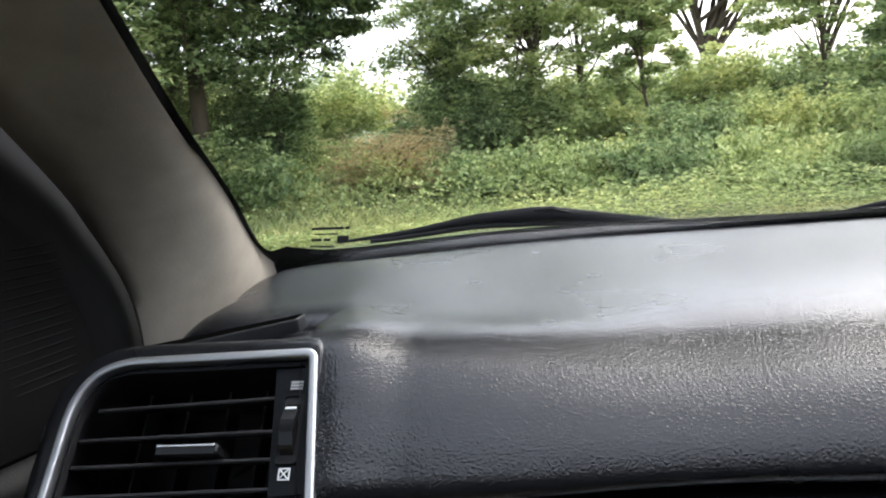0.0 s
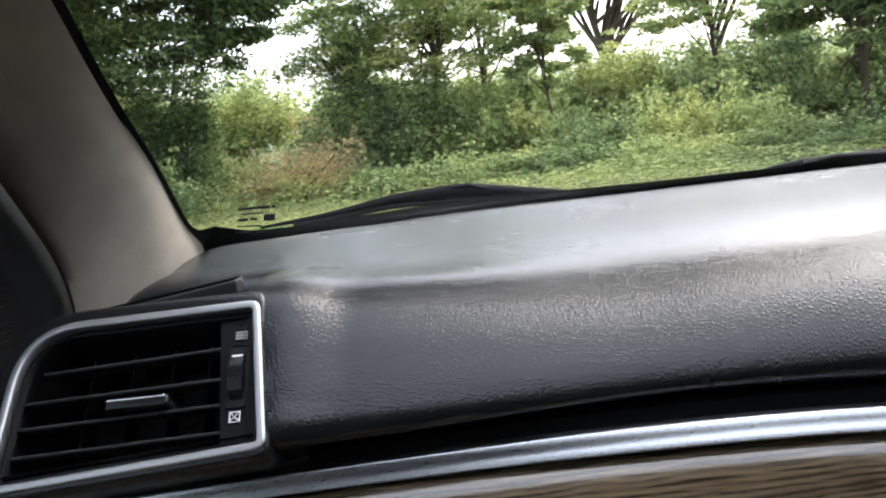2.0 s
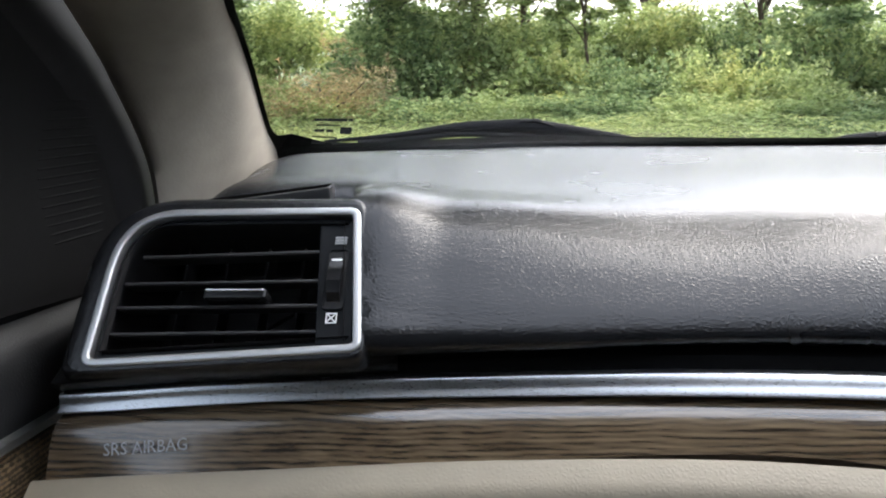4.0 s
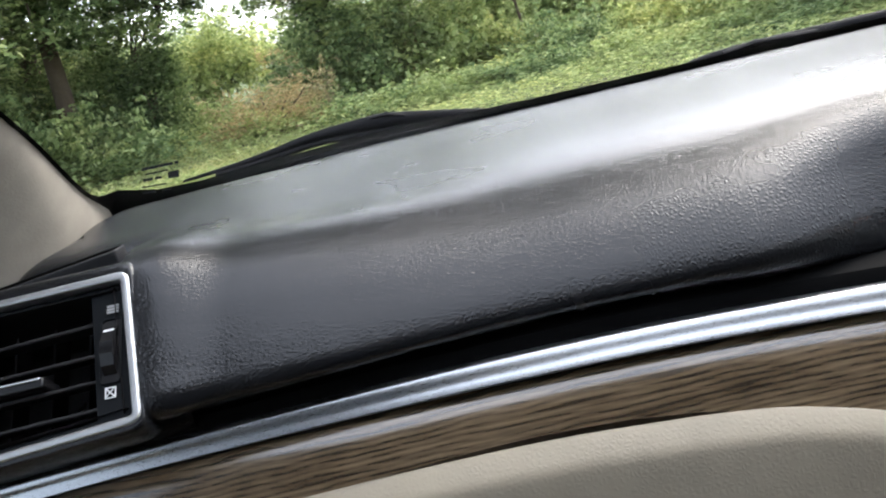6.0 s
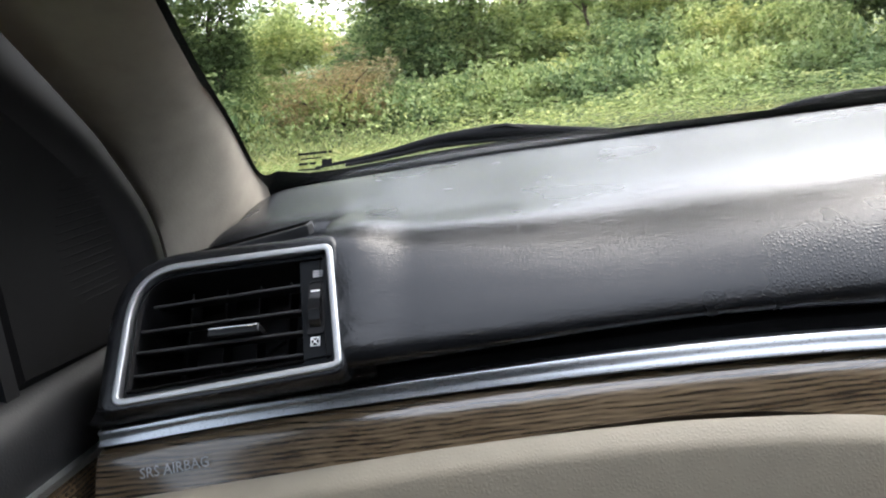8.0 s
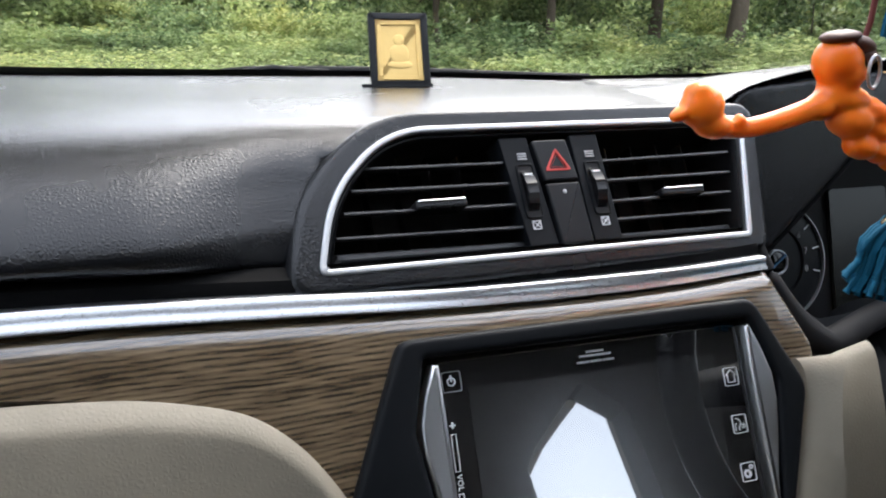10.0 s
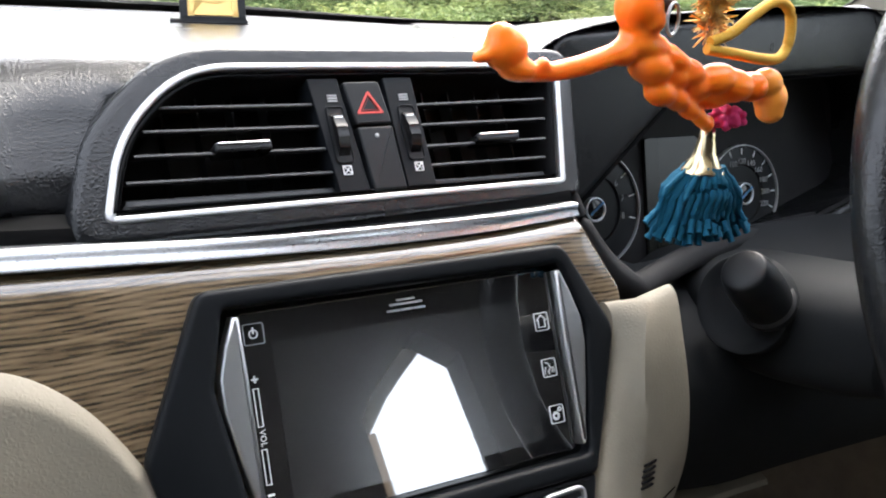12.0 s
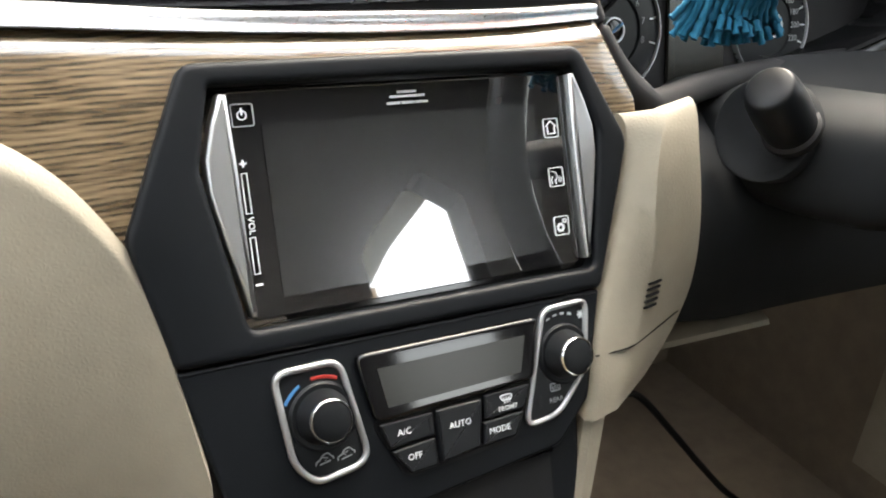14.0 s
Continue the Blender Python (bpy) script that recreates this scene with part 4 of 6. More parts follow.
fr = rpoly([sz(-0.0955, 0.8825, 0.009), sz(-0.0585, 0.8830, 0.011), sz(-0.0480, 0.8325, 0.012), sz(-0.0800, 0.8285, 0.014), sz(-0.0905, 0.8400, 0.022)], 11)
fi = offset(fr, 0.0034)
part("knob_frame", ring(fr, fi, 0.002, 0.0068, 0.0016, 4), SILVER, climate, "silver surround", 50, MS)
part("knob_plate", plate(offset(fi, -0.0004), 0.002, 0.0046), BLACK, climate, "", 38, MS)
knob(-0.0715, (0.8585 - 1) * Q, climate)
for a, b, mt in ((150, 118, BLUEPRINT), (100, 62, REDPRINT)):
    pts = [(-0.0715 + 0.0205 * math.cos(radians(w)), (0.8575 - 1) * Q + 0.0205 * math.sin(radians(w)), 0.0048) for w in np.linspace(a, b, 8)]
    part("temperature_arc", tube(pts, 0.0009, 6, 0.3), mt, climate, "", 38, MS)
v = (0.8395 - 1) * Q
for u, way in ((-0.0735, 1), (-0.0622, -1)):
    body = catmull([(u - 0.0046, v - 0.0014, 0.0048), (u - 0.0044, v + 0.0002, 0.0048), (u - 0.0024, v + 0.0007, 0.0048), (u - 0.0008, v + 0.0024, 0.0048), (u + 0.0020, v + 0.0024, 0.0048), (u + 0.0034, v + 0.0006, 0.0048), (u + 0.0044, v - 0.0002, 0.0048), (u + 0.0044, v - 0.0014, 0.0048)], 3)
    part("air_mark", tube([(p.x, p.y + 0.18 * (p.x - u), p.z) for p in body], 0.00034, 4, 0.5), GREYPRINT, climate, "", 38, MS)
    part("air_mark", tube([(u - 0.0028, v - 0.0021, 0.0048), (u + 0.0030, v - 0.0010, 0.0048)], 0.00034, 4, 0.5), GREYPRINT, climate, "", 38, MS)
    part("air_mark", tube([(u - 0.0012 * way, v + 0.0014, 0.0048), (u + 0.0016 * way, v + 0.0004, 0.0048), (u + 0.0002 * way, v - 0.0005, 0.0048)], 0.00030, 4, 0.5), GREYPRINT, climate, "", 38, MS)
fr = rpoly([sz(0.0600, 0.8860, 0.010), sz(0.0925, 0.8870, 0.007), sz(0.0865, 0.8500, 0.030), sz(0.0650, 0.8300, 0.022), sz(0.0400, 0.8275, 0.007)], 11)
fi = offset(fr, 0.0031)
part("knob_frame", ring(fr, fi, 0.002, 0.0068, 0.0015, 4), SILVER, climate, "silver surround", 50, MS)
part("knob_plate", plate(offset(fi, -0.0004), 0.002, 0.0046), BLACK, climate, "", 38, MS)
knob(0.0725, (0.8605 - 1) * Q, climate)
for i, w in enumerate(np.linspace(128, 72, 5)):
    part("fan_scale", tube([(0.0725 + 0.0205 * math.cos(radians(w + d)), (0.8625 - 1) * Q + 0.0205 * math.sin(radians(w + d)), 0.0048) for d in (-3.5, 0, 3.5)], 0.0003 + 0.00012 * i, 6, 0.4), WHITE, climate, "", 38, MS)
for w in (0, 60, 120):
    part("fan_mark", tube([(0.0865 - 0.0024 * math.cos(radians(w)), (0.8785 - 1) * Q - 0.0024 * math.sin(radians(w)), 0.0048), (0.0865 + 0.0024 * math.cos(radians(w)), (0.8785 - 1) * Q + 0.0024 * math.sin(radians(w)), 0.0048)], 0.0006, 5, 0.4), WHITE, climate, "", 38, MS)
lettering("REAR", 0.0040, at(MS, 0.0640, (0.8385 - 1) * Q, 0.0048, 0), GREYPRINT, climate, "rear_lettering")
f = rpoly([(0.0607, (0.8430 - 1) * Q, 0.0006), (0.0673, (0.8430 - 1) * Q, 0.0006), (0.0673, (0.8470 - 1) * Q, 0.0006), (0.0607, (0.8470 - 1) * Q, 0.0006)], 3)
part("rear_mark", ring(f, offset(f, 0.0005), 0.004, 0.0050, 0.0001, 1), GREYPRINT, climate, "", 38, MS)

disp = rpoly([sz(-0.0525, 0.8825, 0.005), sz(0.0560, 0.8825, 0.003), sz(0.0490, 0.8520, 0.006), sz(-0.0455, 0.8500, 0.006)], 6)
part("display_block", plate(disp, 0.0, 0.0085, 0.0025, 3), GLOSS, climate, "glossy black display block", 45, MS)
lcd = rpoly([sz(-0.0420, 0.8745), sz(0.0455, 0.8750), sz(0.0405, 0.8575), sz(-0.0385, 0.8560)])
part("grey_display", plate(lcd, 0.004, 0.0089), GREYLCD, climate, "unlit grey display", 45, MS)
key = (("ac_button", [(-0.0445, 0.8490), (-0.0140, 0.8490), (-0.0140, 0.8380), (-0.0400, 0.8365)], "A/C", -0.0312, 0.8432), ("off_button", [(-0.0395, 0.8355), (-0.0140, 0.8370), (-0.0140, 0.8235), (-0.0300, 0.8230)], "OFF", -0.0270, 0.8308), ("auto_button", [(-0.0125, 0.8495), (0.0150, 0.8495), (0.0110, 0.8270), (-0.0125, 0.8245)], "AUTO", 0.0002, 0.8405), ("front_button", [(0.0170, 0.8505), (0.0465, 0.8510), (0.0415, 0.8395), (0.0155, 0.8385)], "FRONT", 0.0305, 0.8418), ("mode_button", [(0.0150, 0.8375), (0.0410, 0.8385), (0.0340, 0.8270), (0.0130, 0.8265)], "MODE", 0.0240, 0.8325))
bed = rpoly([sz(-0.0470, 0.8505, 0.003), sz(0.0490, 0.8520, 0.003), sz(0.0360, 0.8245, 0.010), sz(-0.0320, 0.8205, 0.010)], 6)
part("button_bed", plate(bed, 0.0, 0.0046), DEEP, climate, "", 45, MS)
for nm, pts, word, x, z in key:
    b = part(nm, plate(rpoly([sz(p[0], p[1], 0.0012) for p in pts], 4), 0.003, 0.0078 if word != "AUTO" else 0.0090, 0.0013, 3), BLACK, climate, "black push button", 45, MS)
    lettering(word, 0.0047 if word != "FRONT" else 0.0037, at(MS, x, (z - 1) * Q, 0.0079 if word != "AUTO" else 0.0091), WHITE, b, nm.replace("button", "lettering"))
for nm, u, v, mt, w in (("demist_mark", 0.0300, (0.8465 - 1) * Q, WHITE, 0.0080), ("rear_mark", 0.0640, (0.8450 - 1) * Q, GREYPRINT, 0.0048)):
    for k in (-0.0016, 0.0, 0.0016):
        part(nm, tube(catmull([(u + k, v - 0.0024, w), (u + k + 0.0005, v - 0.0012, w), (u + k - 0.0003, v, w), (u + k + 0.0002, v + 0.0009, w)], 3), 0.00025, 4, 0.5), mt, climate, "", 38, MS)
u, v = 0.0300, (0.8465 - 1) * Q
f = [Vector((u + a, v + b)) for a, b in ((-0.0028, -0.0010), (0.0028, -0.0010), (0.0040, 0.0016), (0.0022, 0.0023), (-0.0022, 0.0023), (-0.0040, 0.0016))]
part("demist_mark", ring(f, offset(f, 0.0005), 0.007, 0.0081, 0.0001, 1), WHITE, climate, "", 38, MS)
for u0, z0, z1, w in ((-0.0172, 0.8405, 0.8465, 0.0079), (0.0190, 0.8405, 0.8465, 0.0079), (0.0525, 0.8360, 0.8420, 0.0047)):
    part("indicator_bar", box(u0, u0 + 0.0016, (z0 - 1) * Q, (z1 - 1) * Q, w - 0.002, w + 0.0003, 0.0003), DEEP, climate, "unlit indicator bar", 38, MS)

# console below, the dark inside of its tray imitated by a flat black plate
console = thing("centre_console", (0, -0.1, 0.37), "black lower centre console with an open storage tray", "console")
lo = rpoly([sz(-0.1215, 0.8280, 0.004), sz(-0.1120, 0.7990, 0.004), sz(-0.0980, 0.70, 0.004), sz(0.0700, 0.70, 0.004), sz(0.0840, 0.835, 0.004), sz(0.0640, 0.8145, 0.012)], 5)
part("console_shell", plate(lo, -0.20, -0.004, 0.002), FASCIA, console, "", 40, MS)
part("tray_opening", plate(rpoly([sz(-0.060, 0.8090, 0.004), sz(0.060, 0.8125, 0.004), sz(0.056, 0.72, 0.004), sz(-0.056, 0.72, 0.004)], 4), -0.01, -0.0020), DEEP, console, "black plate in place of the tray opening", 40, MS)
part("tray_lip", tube([(-0.062, (0.8095 - 1) * Q, 0.0), (0.0, (0.8120 - 1) * Q, 0.0012), (0.060, (0.8130 - 1) * Q, 0.0)], 0.0014, 6), GLOSS, console, "glossy lip", 40, MS)
bm = box(-0.10, 0.08, 0.37, 0.72, 0, 0.1)
part("console_base", bm, DEEP, console, "", 40, Matrix(((1, 0, 0, 0), (0, 0, -1, -0.03), (0, 1, 0, 0), (0, 0, 0, 1))))


# ---- driver's side ----
knee = thing("knee_trim", (0.16, 0.0, 0.80), "faceted beige trim beside the centre stack", "trim panel")
rows = []
# left edge, ridge, right front edge, right rear edge at falling heights
for z, xl, xr, xf, yl, yr, yf in ((0.988, 0.133, 0.146, 0.171, -0.014, -0.029, -0.030), (0.955, 0.131, 0.135, 0.172, -0.024, -0.045, -0.042), (0.915, 0.117, 0.1325, 0.181, -0.042, -0.055, -0.045), (0.880, 0.101, 0.130, 0.184, -0.058, -0.060, -0.046), (0.855, 0.092, 0.120, 0.179, -0.070, -0.068, -0.047), (0.838, 0.087, 0.110, 0.166, -0.078, -0.076, -0.052), (0.8225, 0.082, 0.100, 0.146, -0.084, -0.083, -0.060)):
    if not rows:
        rows.append([(p[0], 0.03, z - 0.085) for p in ((xl - 0.002,), (xl,), (xl + 0.004,), (xr,), (xr + 0.004,), (xf - 0.003,), (xf,), (xf + 0.003,))])
    xl, xr, xf = xl + 0.002, xr + 0.004, xf + 0.005
    rows.append([(xl - 0.002, yl + 0.03, z), (xl, yl, z), (xl + 0.004, yl - 0.003, z), (xr, yr, z), (xr + 0.004, yr + 0.0005, z), (xf - 0.003, yf, z), (xf, yf + 0.003, z), (xf + 0.003, yf + 0.05, z)])
# the upper edge falls away towards the stack and turns back over a narrow lip
top = [(p[0], p[1], p[2] - d) for p, d in zip(rows[1], (0.05, 0.013, 0.012, 0.007, 0.006, 0.001, 0.004, 0.05))]
back = [0.0, 0.012, 0.012, 0.012, 0.012, 0.012, 0.010, 0.0]
rows[:2] = [[(p[0], p[1] + b, p[2] - 0.05) for p, b in zip(top, back)], [(p[0], p[1] + b, p[2] - 0.003) for p, b in zip(top, back)], top]
cols = [catmull([r[i] for r in rows], 4) for i in range(len(rows[0]))]
part("panel", loft([list(r) for r in zip(*cols)]), BEIGE, knee, "", 50)
# thin dark rods laid on the panel imitate its shaded slits
for i in range(5):
    k = i / 4
    a = Vector((0.1363, -0.0588, 0.8888)).lerp(Vector((0.1336, -0.0615, 0.8746)), k)
    b = Vector((0.1490, -0.0559, 0.8883)).lerp(Vector((0.1452, -0.0595, 0.8746)), k)
    part("slit", tube([a, a.lerp(b, 0.06), a.lerp(b, 0.5) + Vector((0.0002, -0.0003, 0)), a.lerp(b, 0.94), b], [0.0005, 0.0009, 0.0009, 0.0009, 0.0005], 8), RUBBER, knee, "dark rod in place of a shaded slit", 50)
part("panel_joint", tube(catmull([(0.0945, -0.0712, 0.8560), (0.1082, -0.0709, 0.8555), (0.1246, -0.0682, 0.8545), (0.1497, -0.0591, 0.8556), (0.1764, -0.0489, 0.8575)], 6), 0.0005, 6), RUBBER, knee, "thin dark joint", 50)
rows = []
for z, xl, xr, y in ((0.826, 0.086, 0.103, -0.080), (0.80, 0.080, 0.096, -0.088), (0.775, 0.072, 0.086, -0.099), (0.70, 0.064, 0.078, -0.112), (0.60, 0.060, 0.074, -0.118), (0.40, 0.058, 0.072, -0.12)):
    rows.append([(xl, y + 0.08, z), (xl, y, z), (xl + 0.004, y - 0.003, z), (xr - 0.003, y - 0.002, z), (xr, y + 0.002, z), (xr + 0.002, y + 0.2, z)])
part("console_side", loft(rows), BEIGE, knee, "beige console side", 30)

cluster = thing("instrument_cluster", (0.37, 0.15, 0.93), "dark instrument cluster with two unlit round dials", "instrument cluster")
MK = slope(0.0, 0.985, 0.150, 0.25)
part("backplate", plate(rpoly([(0.185, -0.075, 0.01), (0.60, -0.075, 0.01), (0.60, 0.14, 0.01), (0.185, 0.14, 0.01)], 4), -0.02, -0.004), DEEP, cluster, "", 40, MK)


def dial(u, v, r, marks, owner):
    m = at(MK, u, v)
    d = part("dial", turned([(r, -0.006), (r, -0.0015), (r * 0.97, -0.001), (r * 0.6, -0.001), (r * 0.58, -0.003), (0.002, -0.003)], 48), BLACK, owner, "black dial face", 38, m)
    part("dial_ring", ring([Vector((r * math.cos(a), r * math.sin(a))) for a in np.linspace(0, 2 * math.pi, 64, False)], [Vector((r * 0.975 * math.cos(a), r * 0.975 * math.sin(a))) for a in np.linspace(0, 2 * math.pi, 64, False)], -0.004, 0.0018, 0.0004, 2), SILVER, d, "thin silver ring", 38, m)
    k = [Vector((0.0105 * math.cos(a), 0.0105 * math.sin(a))) for a in np.linspace(0, 2 * math.pi, 32, False)]
    part("hub_ring", ring(k, offset(k, 0.0016), -0.003, 0.0035, 0.0005, 3), BRIGHT, d, "bright hub ring", 38, m)
    part("hub", turned([(0.009, -0.003), (0.009, 0.002), (0.006, 0.003), (0.001, 0.003)], 24), GLOSS, d, "", 38, m)
    part("needle", tube([(-0.006, -0.004, 0.0038), (0.008, 0.0055, 0.0038)], 0.0011, 6, 0.5), BLUEPRINT, d, "blue needle", 38, m)
    for w, txt in marks:
        a = radians(w)
        part("tick", tube([(r * 0.80 * math.cos(a), r * 0.80 * math.sin(a), 0), (r * 0.93 * math.cos(a), r * 0.93 * math.sin(a), 0)], 0.0006, 4, 0.4), WHITE, d, "", 38, m)
        if txt:
            lettering(txt, 0.0075, at(m, r * 0.66 * math.cos(a), r * 0.66 * math.sin(a), -0.0005), GREYPRINT, d, "dial_numeral")


dial(0.253, 0.003, 0.050, [(38, "6"), (12, "7"), (-14, "8"), (64, "5"), (90, "4")], cluster)
dial(0.432, 0.003, 0.046, [(-22, "220"), (0, "200"), (22, "180"), (44, "160"), (66, "140"), (90, "120"), (112, "100"), (135, "80"), (160, "60"), (182, "40")], cluster)
part("middle_display", plate(rpoly([(0.312, -0.045, 0.004), (0.375, -0.045, 0.004), (0.375, 0.060, 0.004), (0.312, 0.060, 0.004)], 4), -0.004, 0.0005, 0.0005), GREYLCD, cluster, "unlit dark display", 38, MK)
part("trim_line", tube([(0.292, -0.050, 0.001), (0.40, -0.046, 0.001)], 0.0009, 6), SILVER, cluster, "", 38, MK)
part("reset_stem", tube([(0.222, 0.040, 0.0), (0.262, 0.047, 0.020)], 0.0045, 12), GLOSS, cluster, "glossy black reset stem", 38, MK)
part("stem_cap", turned([(0.0045, 0), (0.0047, 0.001), (0.003, 0.0014), (0.0018, 0.0008)], 16), SILVER, cluster, "", 38, MK @ pose(0.2625, 0.0472, 0.021, 0, 60, 0))

hood_m = slope(0.0, 1.0, 0.100, 0.10)
hole = rpoly([(0.1995, 0.008, 0.004), (0.3010, 0.0945, 0.02), (0.55, 0.105, 0.04), (0.57, 0.0, 0.03), (0.44, -0.036, 0.02), (0.300, -0.062, 0.01), (0.2580, -0.070, 0.010)], 8)
outer = rpoly([(0.1400, 0.030, 0.004), (0.1720, 0.136, 0.02), (0.52, 0.165, 0.05), (0.66, 0.12, 0.05), (0.66, -0.09, 0.03), (0.262, -0.090, 0.006), (0.2430, -0.078, 0.010)], 8)
hood = thing("instrument_hood", (0.36, 0.12, 0.95), "black grained hood over the instrument cluster", "instrument hood")
part("hood_shell", ring(outer, hole, -0.06, 0.0, 0.009, 5, (0, -0.01, -0.07)), PAD, hood, "", 50, hood_m)
rows = [[(p.x, p.y, w) for p in hole] for w in (-0.002, -0.10)]
part("hood_lining", loft(rows, True), DEEP, hood, "dull black lining", 50, hood_m)
secs = []
for t in np.linspace(0, 1, 12):
    row = []
    for x, z in ((0.150, 1.118), (0.178, 1.134), (0.24, 1.1465), (0.34, 1.1545), (0.46, 1.161), (0.56, 1.156), (0.64, 1.135)):
        k = 1 - t
        row.append((x, 0.112 + 0.22 * t, 1.118 + (z - 1.118) * (1 - t ** 1.6) - 0.002 * t))
    secs.append([tuple(p) for p in catmull(row, 4)])
part("hood_top", loft(secs), PAD, hood, "black padded hood top", 60)
part("hood_rim", tube(catmull([(0.138, 0.045, 1.046), (0.147, 0.036, 1.017), (0.162, 0.027, 0.990), (0.179, 0.020, 0.9735), (0.196, 0.026, 0.9690), (0.226, 0.042, 0.967), (0.286, 0.072, 0.964), (0.36, 0.095, 0.963), (0.48, 0.11, 0.965), (0.66, 0.12, 0.970)], 6), [min(0.0105, 0.003 + 0.0005 * i) for i in range(55)], 12), DEEP, hood, "rounded black lower rim", 60)

bolster = thing("knee_bolster", (0.42, 0.05, 0.86), "matt black panel under the steering column", "trim panel")
secs = []
for x in np.linspace(0.186, 0.72, 24):
    z0 = blend(x, [(0.186, 0.965), (0.26, 0.935), (0.40, 0.955), (0.72, 0.96)])[0]
    b = blend(x, [(0.186, 0.806), (0.30, 0.793), (0.72, 0.780)])[0]
    secs.append([(x, 0.10, z0 + 0.02), (x, 0.06, z0), (x, 0.025, z0 - 0.02), (x, 0.0, z0 - 0.05), (x, -0.004, b + 0.030), (x, 0.004, b + 0.006), (x, 0.016, b), (x, 0.08, b - 0.004)])
part("panel", loft(secs), KNEE, bolster, "", 40)
secs = [[(x, 0.05, 0.780), (x, 0.022, 0.776 - 0.02 * (x - 0.2)), (x, 0.020, 0.772 - 0.02 * (x - 0.2)), (x, 0.05, 0.766)] for x in np.linspace(0.205, 0.365, 6)]
part("lower_lip", loft(secs), BEIGE, bolster, "beige lower lip", 40)

column = thing("steering_column", (0.345, -0.03, 0.92), "black steering column cowl with control stalk", "steering column")
secs = []
for y, r, zc in ((0.13, 0.066, 0.915), (0.06, 0.068, 0.922), (-0.02, 0.070, 0.934), (-0.075, 0.068, 0.945), (-0.095, 0.062, 0.950), (-0.10, 0.045, 0.951)):
    secs.append([(0.352 + r * 1.02 * math.copysign(abs(math.cos(a)) ** 0.6, math.cos(a)), y, zc + r * 0.62 * math.copysign(abs(math.sin(a)) ** 0.7, math.sin(a))) for a in np.linspace(0, 2 * math.pi, 28, False)])
part("cowl", loft(secs, True, True), KNEE, column, "", 40)
part("stalk_collar", turned([(0.036, -0.012), (0.036, 0.002), (0.0352, 0.0032), (0.0335, 0.0030), (0.029, -0.001), (0.022, -0.0045), (0.014, -0.0055)], 40), KNEE, column, "round dished collar", 50, look((0.270, -0.003, 0.955), (1.22, 0.197, 0.755)))
ST = look((0.286, -0.020, 0.950), (0.338, -0.013, 0.906))
part("stalk_boot", turned([(0.0185, 0.012), (0.0195, 0.015), (0.0195, 0.019), (0.0175, 0.021), (0.014, 0.021)], 32), DEEP, column, "", 40, ST)
stalk = part("stalk", turned([(0.0135, 0.006), (0.0172, 0.020), (0.0185, 0.034), (0.0186, 0.048), (0.0178, 0.058), (0.0166, 0.0636), (0.0158, 0.0655)], 36), BLACK, column, "fat black control stalk", 50, ST)
part("end_cap", turned([(0.0158, 0.0655), (0.0152, 0.0668), (0.0138, 0.0676), (0.007, 0.0684), (0.001, 0.0686)], 36), BLACK, stalk, "rounded end cap", 50, ST)

wheel = thing("steering_wheel", (0.348, -0.185, 1.03), "black leather steering wheel", "steering wheel")
MW = Matrix.Translation((0.350, -0.175, 1.035)) @ pose(0, 0, 0, 66, 0, 0)
ringpts = []
for a in np.linspace(0, 2 * math.pi, 72, False):
    c = Vector((0.186 * math.cos(a), 0.186 * math.sin(a), 0))
    d = c.normalized()
    ringpts.append([c + d * (0.0165 * math.cos(b)) + Vector((0, 0, 0.0145 * math.sin(b))) for b in np.linspace(0, 2 * math.pi, 16, False)])
part("rim", loft(ringpts + [ringpts[0]], True), PAD, wheel, "black leather rim", 60, MW)
part("hub", turned([(0.075, -0.06), (0.082, -0.03), (0.075, -0.005), (0.05, 0.008), (0.01, 0.012)], 36), BLACK, wheel, "", 50, MW)
for a in (0, 180, 250, 290):
    d = Vector((math.cos(radians(a)), math.sin(radians(a)), 0))
    part("spoke", tube([d * 0.06 + Vector((0, 0, -0.02)), d * 0.12 + Vector((0, 0, -0.012)), d * 0.182], [0.024, 0.018, 0.014], 10, 0.5), BLACK, wheel, "", 50, MW)

# cable lying in the footwell
cable = tagged(part("floor_cable", tube(catmull([(0.30, 0.20, 0.55), (0.322, 0.16, 0.592), (0.340, 0.15, 0.613), (0.370, 0.15, 0.606), (0.433, 0.15, 0.541), (0.495, 0.15, 0.474), (0.574, 0.15, 0.396), (0.62, 0.1, 0.382)], 6), 0.004, 8), RUBBER), "thin black cable hanging into the footwell", "cable")

